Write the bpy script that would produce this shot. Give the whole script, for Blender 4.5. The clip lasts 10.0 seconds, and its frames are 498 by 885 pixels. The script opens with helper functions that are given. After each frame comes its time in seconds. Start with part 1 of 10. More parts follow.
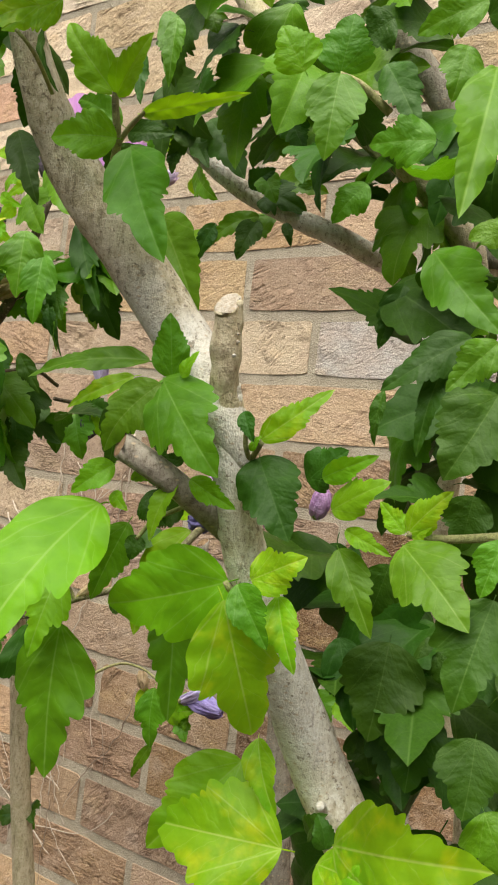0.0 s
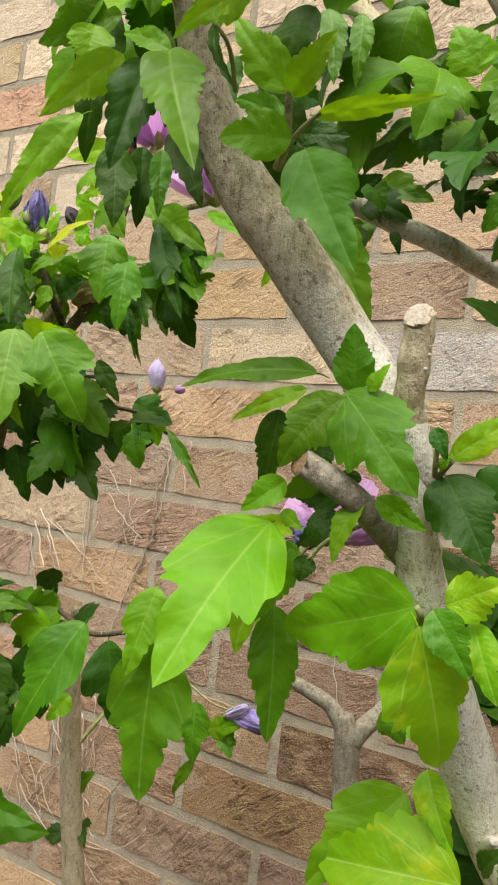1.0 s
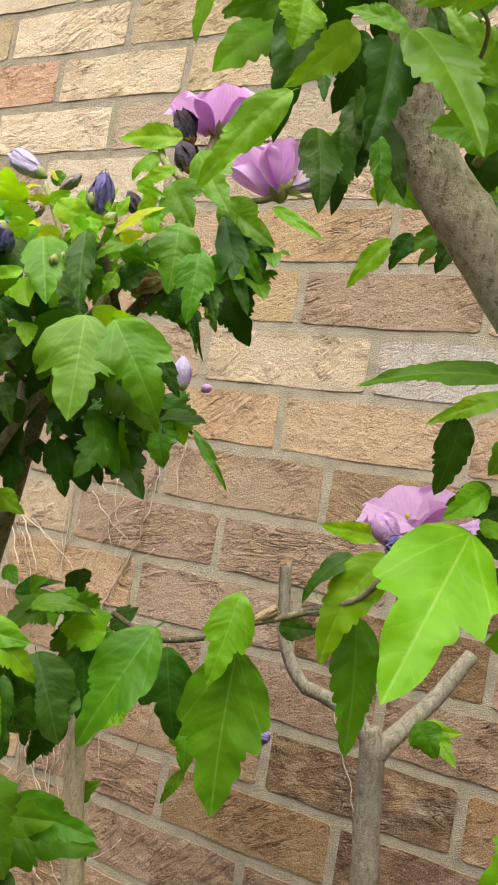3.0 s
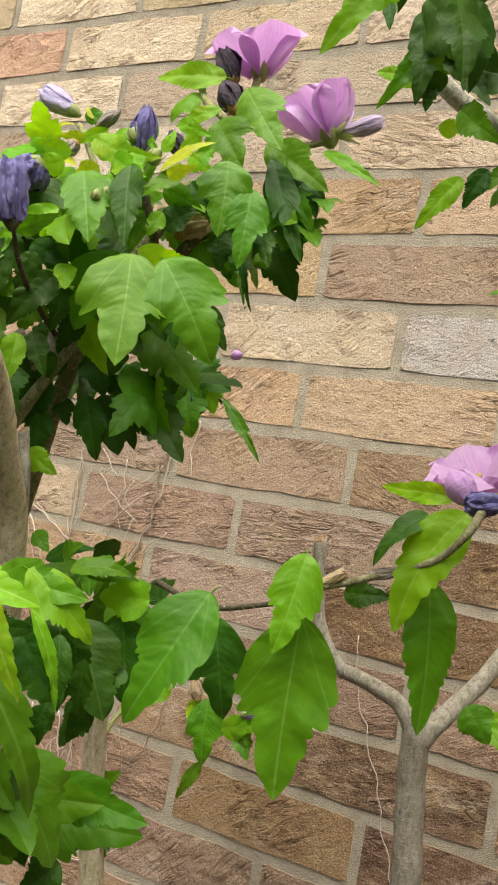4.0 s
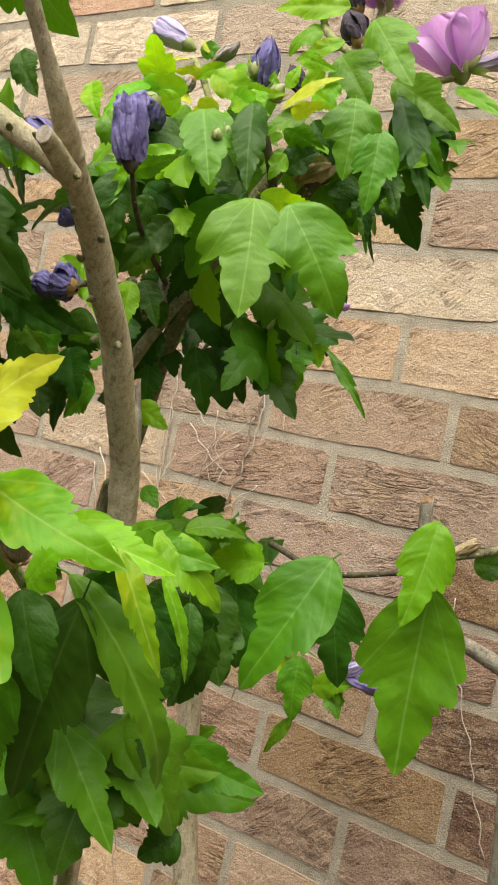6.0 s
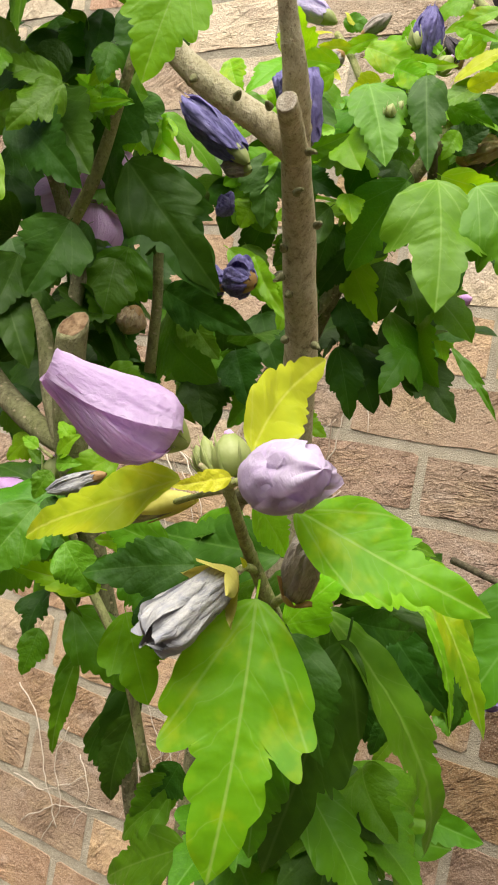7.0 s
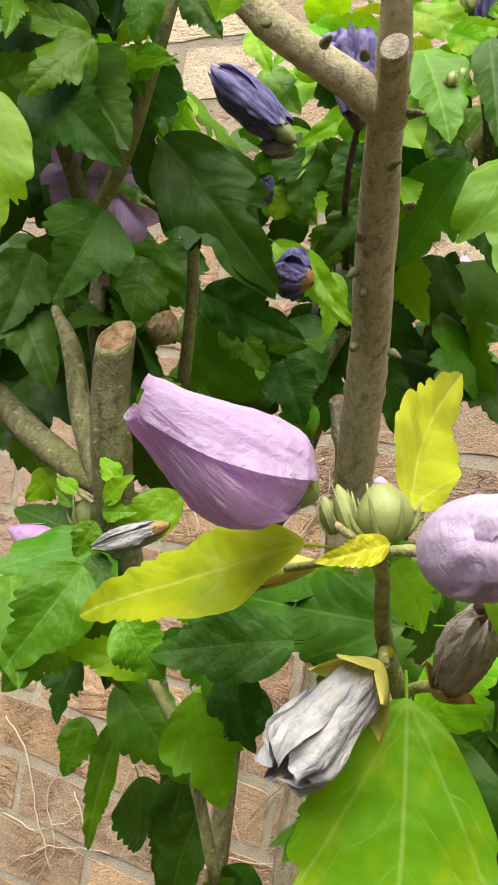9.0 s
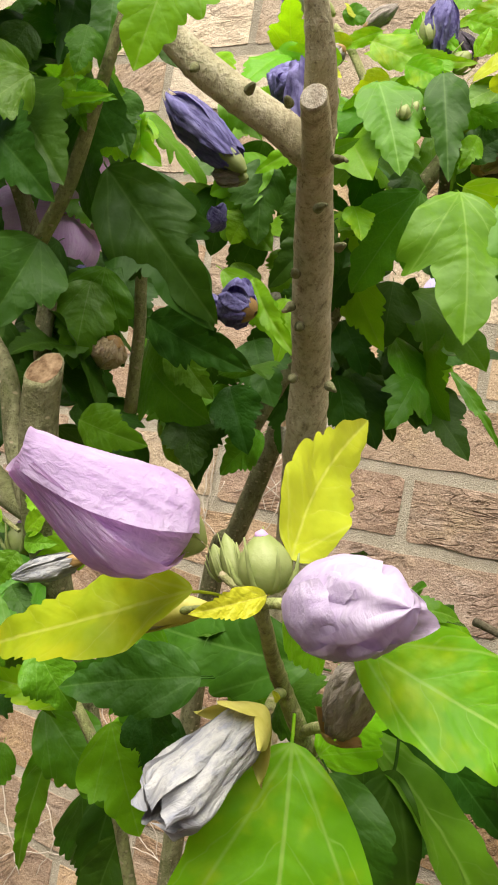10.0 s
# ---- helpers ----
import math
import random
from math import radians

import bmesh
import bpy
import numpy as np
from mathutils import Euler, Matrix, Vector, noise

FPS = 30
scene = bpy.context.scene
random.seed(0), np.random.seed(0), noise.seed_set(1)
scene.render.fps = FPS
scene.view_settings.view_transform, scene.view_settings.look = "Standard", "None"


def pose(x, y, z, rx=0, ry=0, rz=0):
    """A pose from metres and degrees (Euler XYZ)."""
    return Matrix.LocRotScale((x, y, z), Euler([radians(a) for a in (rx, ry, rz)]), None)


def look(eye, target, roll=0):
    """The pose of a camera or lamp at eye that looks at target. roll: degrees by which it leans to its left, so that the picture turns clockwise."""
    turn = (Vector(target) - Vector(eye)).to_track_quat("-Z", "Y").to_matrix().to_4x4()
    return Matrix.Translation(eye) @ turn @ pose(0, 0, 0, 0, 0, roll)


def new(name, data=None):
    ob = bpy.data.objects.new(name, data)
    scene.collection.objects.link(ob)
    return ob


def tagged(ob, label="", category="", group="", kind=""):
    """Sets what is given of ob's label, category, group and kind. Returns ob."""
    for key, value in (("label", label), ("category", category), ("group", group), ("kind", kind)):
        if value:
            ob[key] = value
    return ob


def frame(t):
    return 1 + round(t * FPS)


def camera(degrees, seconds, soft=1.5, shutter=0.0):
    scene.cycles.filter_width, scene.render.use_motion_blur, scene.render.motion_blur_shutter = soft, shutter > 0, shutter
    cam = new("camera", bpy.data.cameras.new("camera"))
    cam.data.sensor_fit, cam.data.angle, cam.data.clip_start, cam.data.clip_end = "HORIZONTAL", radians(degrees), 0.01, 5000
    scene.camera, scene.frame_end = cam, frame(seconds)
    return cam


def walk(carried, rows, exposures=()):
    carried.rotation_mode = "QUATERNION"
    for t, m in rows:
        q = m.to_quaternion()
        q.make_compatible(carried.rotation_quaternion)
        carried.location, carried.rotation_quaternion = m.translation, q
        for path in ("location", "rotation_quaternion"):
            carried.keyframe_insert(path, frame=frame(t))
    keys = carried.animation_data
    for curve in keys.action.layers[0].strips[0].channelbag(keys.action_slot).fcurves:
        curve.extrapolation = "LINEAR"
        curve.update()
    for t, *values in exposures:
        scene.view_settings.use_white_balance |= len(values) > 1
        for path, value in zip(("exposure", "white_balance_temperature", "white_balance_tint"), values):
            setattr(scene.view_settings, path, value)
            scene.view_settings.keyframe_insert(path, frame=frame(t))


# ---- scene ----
cam = camera(30.9, 10.0, soft=2.0)
PATH = [
    (0, (0.561, -0.853, 1.223), (-0.634, 0.75, 1.271), 6.7),
    (0.5, (0.516, -0.894, 1.226), (-0.667, 0.718, 1.293), 7.1),
    (1, (0.492, -0.883, 1.218), (-0.67, 0.743, 1.286), 7.3),
    (1.5, (0.467, -0.912, 1.215), (-0.672, 0.73, 1.288), 7.3),
    (2, (0.43, -0.92, 1.21), (-0.642, 0.765, 1.302), 8.4),
    (2.5, (0.398, -0.931, 1.204), (-0.608, 0.794, 1.32), 10.1),
    (2.7, (0.402, -0.93, 1.208), (-0.611, 0.792, 1.309), 9.8),
    (3.8, (0.348, -0.897, 1.169), (-0.605, 0.856, 1.303), 10.2),
    (4, (0.337, -0.901, 1.166), (-0.624, 0.848, 1.295), 10.3),
    (4.5, (0.32, -0.893, 1.156), (-0.637, 0.861, 1.244), 11.1),
    (5, (0.319, -0.897, 1.168), (-0.639, 0.857, 1.247), 11.9),
    (5.2, (0.327, -0.903, 1.177), (-0.653, 0.839, 1.24), 12.0),
    (6.3, (0.268, -0.893, 1.165), (-0.815, 0.789, 1.142), 11.7),
    (6.5, (0.242, -0.9, 1.167), (-0.84, 0.782, 1.151), 11.6),
    (7, (0.197, -0.904, 1.154), (-0.873, 0.786, 1.14), 10.5),
    (7.5, (0.182, -0.882, 1.151), (-0.864, 0.823, 1.14), 9.7),
    (8, (0.169, -0.869, 1.153), (-0.867, 0.841, 1.143), 9.2),
    (8.5, (0.147, -0.869, 1.154), (-0.879, 0.848, 1.148), 8.9),
    (9, (0.131, -0.87, 1.157), (-0.875, 0.859, 1.162), 8.8),
    (9.5, (0.125, -0.872, 1.168), (-0.879, 0.858, 1.176), 9.6),
    (10, (0.15, -0.864, 1.17), (-0.849, 0.869, 1.181), 10.2),
]
EXPOSURES = [(0, 0.52), (2.5, 0.57), (4.5, 0.55), (6.5, 0.70), (8.5, 0.78), (10, 0.80)]
walk(cam, [(t, look(eye, target, roll)) for t, eye, target, roll in PATH], EXPOSURES)

# ---- light ----
world = bpy.data.worlds.new("sky")
scene.world = world
world.use_nodes = True
wn = world.node_tree.nodes
sky = wn.new("ShaderNodeTexSky")
sky.sky_type, sky.sun_disc = "NISHITA", False
sky.sun_elevation, sky.sun_rotation = radians(63), radians(185)
sky.dust_density, sky.air_density, sky.ozone_density = 6.0, 1.0, 0.6
world.node_tree.links.new(sky.outputs["Color"], wn["Background"].inputs["Color"])
wn["Background"].inputs["Strength"].default_value = 0.05
sun = new("sun", bpy.data.lights.new("sun", "SUN"))
sun.data.energy, sun.data.angle, sun.data.color = 5.1, radians(64), (1.0, 0.95, 0.85)
sun.matrix_world = look((0.30, -2.1, 4.1), (0, 0, 0))


# ---- materials ----
class Shader:
    """A node material with short ways to add nodes."""

    def __init__(self, name):
        self.mat = bpy.data.materials.new(name)
        self.mat.use_nodes = True
        self.tree = self.mat.node_tree
        self.bsdf = self.tree.nodes["Principled BSDF"]
        self.out = self.tree.nodes["Material Output"]

    def link(self, a, b):
        self.tree.links.new(a, b)

    def put(self, socket, value):
        if isinstance(value, bpy.types.NodeSocket):
            self.link(value, socket)
        elif isinstance(value, tuple) and len(value) == 3 and socket.type == "RGBA":
            socket.default_value = (*value, 1.0)
        else:
            socket.default_value = value

    def math(self, op, a, b=0.0, c=0.0, clamp=False):
        n = self.tree.nodes.new("ShaderNodeMath")
        n.operation, n.use_clamp = op, clamp
        for socket, value in zip(n.inputs, (a, b, c)):
            self.put(socket, value)
        return n.outputs[0]

    def mix(self, fac, a, b, blend="MIX"):
        n = self.tree.nodes.new("ShaderNodeMix")
        n.data_type, n.blend_type = "RGBA", blend
        self.put(n.inputs[0], fac)
        self.put(n.inputs[6], a)
        self.put(n.inputs[7], b)
        return n.outputs[2]

    def noise(self, scale, detail=4.0, rough=0.55, vec=None, distortion=0.0):
        n = self.tree.nodes.new("ShaderNodeTexNoise")
        n.inputs["Scale"].default_value, n.inputs["Detail"].default_value = scale, detail
        n.inputs["Roughness"].default_value, n.inputs["Distortion"].default_value = rough, distortion
        if vec is not None:
            self.link(vec, n.inputs["Vector"])
        return n.outputs["Fac"]

    def voronoi(self, scale, vec=None, feature="F1"):
        n = self.tree.nodes.new("ShaderNodeTexVoronoi")
        n.feature = feature
        n.inputs["Scale"].default_value = scale
        if vec is not None:
            self.link(vec, n.inputs["Vector"])
        return n.outputs["Distance"]

    def ramp(self, fac, *stops):
        n = self.tree.nodes.new("ShaderNodeValToRGB")
        while len(n.color_ramp.elements) < len(stops):
            n.color_ramp.elements.new(0.5)
        for e, (at, col) in zip(n.color_ramp.elements, stops):
            e.position = at
            e.color = (*col, 1.0) if isinstance(col, tuple) else (col, col, col, 1.0)
        self.link(fac, n.inputs[0])
        return n.outputs[0]

    def coords(self, which="Object"):
        return self.tree.nodes.new("ShaderNodeTexCoord").outputs[which]

    def place(self):
        return self.tree.nodes.new("ShaderNodeNewGeometry").outputs["Position"]

    def chance(self):
        return self.tree.nodes.new("ShaderNodeObjectInfo").outputs["Random"]

    def scaled(self, vec, x, y, z):
        n = self.tree.nodes.new("ShaderNodeMapping")
        n.inputs["Scale"].default_value = (x, y, z)
        self.link(vec, n.inputs["Vector"])
        return n.outputs[0]

    def split(self, vec):
        n = self.tree.nodes.new("ShaderNodeSeparateXYZ")
        self.link(vec, n.inputs[0])
        return n.outputs

    def hsv(self, col, hue=0.5, sat=1.0, val=1.0):
        n = self.tree.nodes.new("ShaderNodeHueSaturation")
        for key, value in (("Hue", hue), ("Saturation", sat), ("Value", val), ("Color", col)):
            self.put(n.inputs[key], value)
        return n.outputs[0]

    def bump(self, height, strength, distance):
        n = self.tree.nodes.new("ShaderNodeBump")
        n.inputs["Strength"].default_value, n.inputs["Distance"].default_value = strength, distance
        self.link(height, n.inputs["Height"])
        self.link(n.outputs[0], self.bsdf.inputs["Normal"])
        return n.outputs[0]

    def finish(self, color, rough, spec=0.5):
        self.put(self.bsdf.inputs["Base Color"], color)
        self.put(self.bsdf.inputs["Roughness"], rough)
        self.put(self.bsdf.inputs["Specular IOR Level"], spec)
        return self.mat

    def translucent(self, color, share):
        """Mixes light that shines through into the surface."""
        t = self.tree.nodes.new("ShaderNodeBsdfTranslucent")
        self.put(t.inputs["Color"], color)
        m = self.tree.nodes.new("ShaderNodeMixShader")
        m.inputs[0].default_value = share
        self.link(self.bsdf.outputs[0], m.inputs[1])
        self.link(t.outputs[0], m.inputs[2])
        self.link(m.outputs[0], self.out.inputs["Surface"])
        return self.mat


def brick_material(name, pale, deep, dark):
    s = Shader(name)
    p = s.place()
    rnd = s.chance()
    own = s.tree.nodes.new("ShaderNodeVectorMath")
    own.operation = "ADD"
    s.link(p, own.inputs[0])
    shift = s.tree.nodes.new("ShaderNodeCombineXYZ")
    s.link(s.math("MULTIPLY", rnd, 9.0), shift.inputs["Y"])
    s.link(shift.outputs[0], own.inputs[1])
    q = own.outputs[0]
    big = s.noise(13.0, 3, 0.55, q)
    bloom = s.noise(17.0, 4, 0.6, s.scaled(q, 1.0, 1.0, 1.7))
    blush = s.noise(21.0, 3, 0.6, s.scaled(q, 0.8, 1.0, 1.5))
    grain = s.noise(560.0, 3, 0.75, p)
    sand = s.noise(240.0, 3, 0.7, p)
    mid = s.noise(75.0, 4, 0.6, p)
    col = s.mix(s.ramp(big, (0.38, 0.0), (0.62, 1.0)), pale, deep)
    col = s.mix(s.ramp(blush, (0.50, 0.0), (0.66, 0.4)), col, (0.53, 0.385, 0.285))
    col = s.mix(s.ramp(blush, (0.32, 0.45), (0.46, 0.0)), col, (0.59, 0.435, 0.255))
    col = s.mix(s.ramp(bloom, (0.56, 0.0), (0.74, 0.42)), col, (0.66, 0.56, 0.47))
    col = s.mix(s.ramp(mid, (0.50, 0.0), (0.78, 0.40)), col, dark)
    col = s.mix(s.ramp(grain, (0.50, 0.0), (0.64, 0.60)), col, dark)
    col = s.mix(s.ramp(sand, (0.56, 0.0), (0.68, 0.60)), col, dark)
    col = s.mix(s.ramp(grain, (0.32, 0.65), (0.45, 0.0)), col, s.mix(0.5, pale, (0.88, 0.78, 0.66)))
    col = s.hsv(col, s.math("MULTIPLY_ADD", rnd, 0.014, 0.493), s.math("MULTIPLY_ADD", s.math("FRACT", s.math("MULTIPLY", rnd, 7.3)), 0.25, 0.90), s.math("MULTIPLY_ADD", s.math("FRACT", s.math("MULTIPLY", rnd, 3.7)), 0.20, 0.88))
    # drag folds: thin creases where the clay laps over itself, with a lie of their own on each brick
    turn = s.tree.nodes.new("ShaderNodeCombineXYZ")
    s.link(s.math("MULTIPLY_ADD", s.math("FRACT", s.math("MULTIPLY", rnd, 11.1)), 1.3, -0.35), turn.inputs["Y"])
    wander = s.tree.nodes.new("ShaderNodeMapping")
    s.link(q, wander.inputs["Vector"])
    s.link(turn.outputs[0], wander.inputs["Rotation"])
    w = wander.outputs[0]

    def creases(x, z, width, detail, bend):
        n = s.noise(1.0, detail, 0.6, s.scaled(w, x, 30.0, z), bend)
        return s.ramp(s.math("ABSOLUTE", s.math("SUBTRACT", n, 0.5)), (0.0, 1.0), (width, 0.0))

    here = s.ramp(s.noise(13.0, 3, 0.6, q), (0.50, 0.0), (0.62, 1.0))
    folds = s.math("MAXIMUM", creases(16.0, 62.0, 0.020, 2, 0.9), s.math("MULTIPLY", creases(34.0, 120.0, 0.022, 2, 0.7), 0.6))
    broken = s.ramp(s.noise(60.0, 3, 0.6, q), (0.42, 0.15), (0.58, 1.0))
    folds = s.math("MULTIPLY", s.math("MULTIPLY", folds, here), broken)
    pores = s.math("MULTIPLY", s.ramp(s.noise(125.0, 3, 0.6, s.scaled(w, 0.8, 1.0, 1.6)), (0.63, 0.0), (0.70, 1.0)), 0.6)
    # the shade inside folds and pores is painted into the colour, near black
    col = s.mix(s.math("MULTIPLY", s.math("MAXIMUM", folds, pores), 0.85), col, s.mix(0.4, dark, (0.04, 0.025, 0.018)))
    lap = s.noise(1.0, 4, 0.55, s.scaled(w, 18.0, 30.0, 80.0), 0.9)
    h = s.math("ADD", s.math("MULTIPLY", grain, 0.5), s.math("ADD", s.math("MULTIPLY", sand, 0.6), s.math("MULTIPLY", mid, 0.8)))
    h = s.math("ADD", h, s.math("MULTIPLY", s.math("MULTIPLY", lap, s.math("MULTIPLY_ADD", here, 0.8, 0.2)), 2.6))
    h = s.math("SUBTRACT", h, s.math("MULTIPLY", s.math("MAXIMUM", folds, pores), 0.8))
    s.bump(h, 1.0, 0.0036)
    return s.finish(col, 0.92, 0.2)


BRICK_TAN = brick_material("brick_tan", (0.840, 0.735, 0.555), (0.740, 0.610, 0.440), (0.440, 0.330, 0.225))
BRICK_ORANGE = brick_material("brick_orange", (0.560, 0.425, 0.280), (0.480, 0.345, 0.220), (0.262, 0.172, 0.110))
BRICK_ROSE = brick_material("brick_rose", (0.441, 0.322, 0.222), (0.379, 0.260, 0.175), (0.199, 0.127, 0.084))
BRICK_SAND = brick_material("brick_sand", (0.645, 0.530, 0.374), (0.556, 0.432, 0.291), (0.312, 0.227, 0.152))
# brown and russet are darkened further to paint in shade low on the wall
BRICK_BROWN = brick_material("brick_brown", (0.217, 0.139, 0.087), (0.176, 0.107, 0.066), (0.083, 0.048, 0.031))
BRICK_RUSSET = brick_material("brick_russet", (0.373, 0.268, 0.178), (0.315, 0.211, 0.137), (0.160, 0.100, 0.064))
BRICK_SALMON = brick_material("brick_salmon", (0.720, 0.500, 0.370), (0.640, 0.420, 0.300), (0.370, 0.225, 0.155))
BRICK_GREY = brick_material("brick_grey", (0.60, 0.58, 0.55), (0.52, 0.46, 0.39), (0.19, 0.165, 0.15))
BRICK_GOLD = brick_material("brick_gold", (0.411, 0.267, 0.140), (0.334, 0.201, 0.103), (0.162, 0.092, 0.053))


def mortar_material():
    s = Shader("mortar")
    p = s.place()
    grit = s.voronoi(620.0, p)
    n = s.noise(38.0, 5, 0.7, p)
    fine = s.noise(900.0, 3, 0.75, p)
    col = s.ramp(n, (0.3, (0.36, 0.315, 0.235)), (0.7, (0.54, 0.485, 0.375)))
    col = s.mix(s.ramp(fine, (0.52, 0.0), (0.66, 0.8)), col, (0.20, 0.175, 0.135))
    col = s.mix(s.ramp(grit, (0.14, 0.75), (0.26, 0.0)), col, (0.70, 0.66, 0.56))
    s.bump(s.math("ADD", s.math("MULTIPLY", fine, 1.2), s.math("ADD", s.math("MULTIPLY", grit, -0.6), s.math("MULTIPLY", n, 0.5))), 0.9, 0.0022)
    return s.finish(col, 0.95, 0.15)


MORTAR = mortar_material()


def soil_material():
    s = Shader("soil")
    p = s.place()
    n = s.noise(30.0, 6, 0.7, p)
    col = s.ramp(n, (0.3, (0.035, 0.024, 0.016)), (0.7, (0.13, 0.095, 0.065)))
    s.bump(n, 0.9, 0.02)
    return s.finish(col, 0.95, 0.2)


SOIL = soil_material()


def bark_material(name, pale, base, dark, green, lichen=0.5, frost=None):
    s = Shader(name)
    o = s.coords("Object")
    long_way = s.scaled(o, 1.0, 1.0, 0.3)
    n = s.noise(330.0, 5, 0.7, long_way)
    patch = s.noise(42.0, 4, 0.6, o)
    speck = s.noise(760.0, 3, 0.75, o)
    scab = s.noise(150.0, 4, 0.7, o)
    col = s.ramp(n, (0.30, dark), (0.46, base), (0.70, pale))
    col = s.mix(s.ramp(patch, (0.46, 0.0), (0.66, 0.6)), col, green)
    col = s.mix(s.ramp(scab, (0.52, 0.0), (0.62, lichen)), col, pale)
    col = s.mix(s.ramp(speck, (0.57, 0.0), (0.68, 0.8)), col, dark)
    col = s.mix(s.ramp(s.noise(95.0, 3, 0.6, long_way), (0.62, 0.0), (0.72, 0.6)), col, dark)
    if frost is not None:
        wide = s.noise(17.0, 3, 0.6, o)
        if frost > 0:
            # silvery only towards the foot of the limb
            up = s.math("MULTIPLY", s.split(o)[2], 1.0 / frost)
            wide = s.math("SUBTRACT", s.math("ADD", wide, s.ramp(up, (0.45, 0.14), (1.0, 0.0))), s.ramp(up, (0.6, 0.0), (1.0, 0.3)))
        col = s.mix(s.ramp(wide, (0.42, 0.0), (0.60, 0.55)), col, s.mix(s.ramp(speck, (0.5, 0.0), (0.6, 0.5)), (0.76, 0.77, 0.75), base))
        col = s.mix(s.ramp(s.noise(230.0, 3, 0.7, o), (0.60, 0.0), (0.66, 0.75)), col, dark)
    lent = s.voronoi(190.0, s.scaled(o, 1.0, 1.0, 1.8))
    col = s.mix(s.ramp(lent, (0.12, 0.7), (0.22, 0.0)), col, (0.50, 0.40, 0.27))
    h = s.math("ADD", s.math("MULTIPLY", n, 0.8), s.math("ADD", s.math("MULTIPLY", speck, 0.5), s.math("MULTIPLY", scab, 0.9)))
    s.bump(s.math("SUBTRACT", h, s.math("MULTIPLY", lent, 0.15)), 0.9, 0.0014)
    return s.finish(col, 0.85, 0.25)


BARK_SILVER = bark_material("bark_silver", (0.86, 0.84, 0.75), (0.64, 0.585, 0.46), (0.20, 0.16, 0.105), (0.50, 0.44, 0.28), 0.85, 0.0)
BARK_LIMB = bark_material("bark_limb", (0.70, 0.65, 0.53), (0.51, 0.45, 0.33), (0.15, 0.12, 0.08), (0.36, 0.32, 0.18), 0.6, 0.085)
BARK_TAN = bark_material("bark_tan", (0.66, 0.60, 0.43), (0.50, 0.435, 0.285), (0.20, 0.16, 0.10), (0.40, 0.37, 0.20))
BARK_GREY = bark_material("bark_grey", (0.375, 0.355, 0.290), (0.265, 0.238, 0.188), (0.105, 0.086, 0.060), (0.195, 0.185, 0.118))
BARK_MOSSY = bark_material("bark_mossy", (0.294, 0.286, 0.157), (0.176, 0.167, 0.085), (0.069, 0.059, 0.030), (0.137, 0.157, 0.048))
BARK_YOUNG = bark_material("bark_young", (0.374, 0.384, 0.165), (0.245, 0.240, 0.105), (0.129, 0.112, 0.060), (0.245, 0.320, 0.090))


BARK_DARK = bark_material("bark_dark", (0.150, 0.125, 0.085), (0.090, 0.070, 0.048), (0.035, 0.027, 0.020), (0.075, 0.080, 0.035))


def cut_wood_material():
    s = Shader("cut_wood")
    o = s.coords("Object")
    n = s.noise(300.0, 4, 0.6, o)
    col = s.ramp(n, (0.35, (0.10, 0.055, 0.025)), (0.65, (0.30, 0.205, 0.12)))
    s.bump(n, 0.6, 0.001)
    return s.finish(col, 0.85, 0.2)


CUT_WOOD = cut_wood_material()
CUT_PALE = bark_material("cut_pale", (0.558, 0.517, 0.443), (0.451, 0.394, 0.312), (0.30, 0.24, 0.17), (0.60, 0.55, 0.45), 0.8)


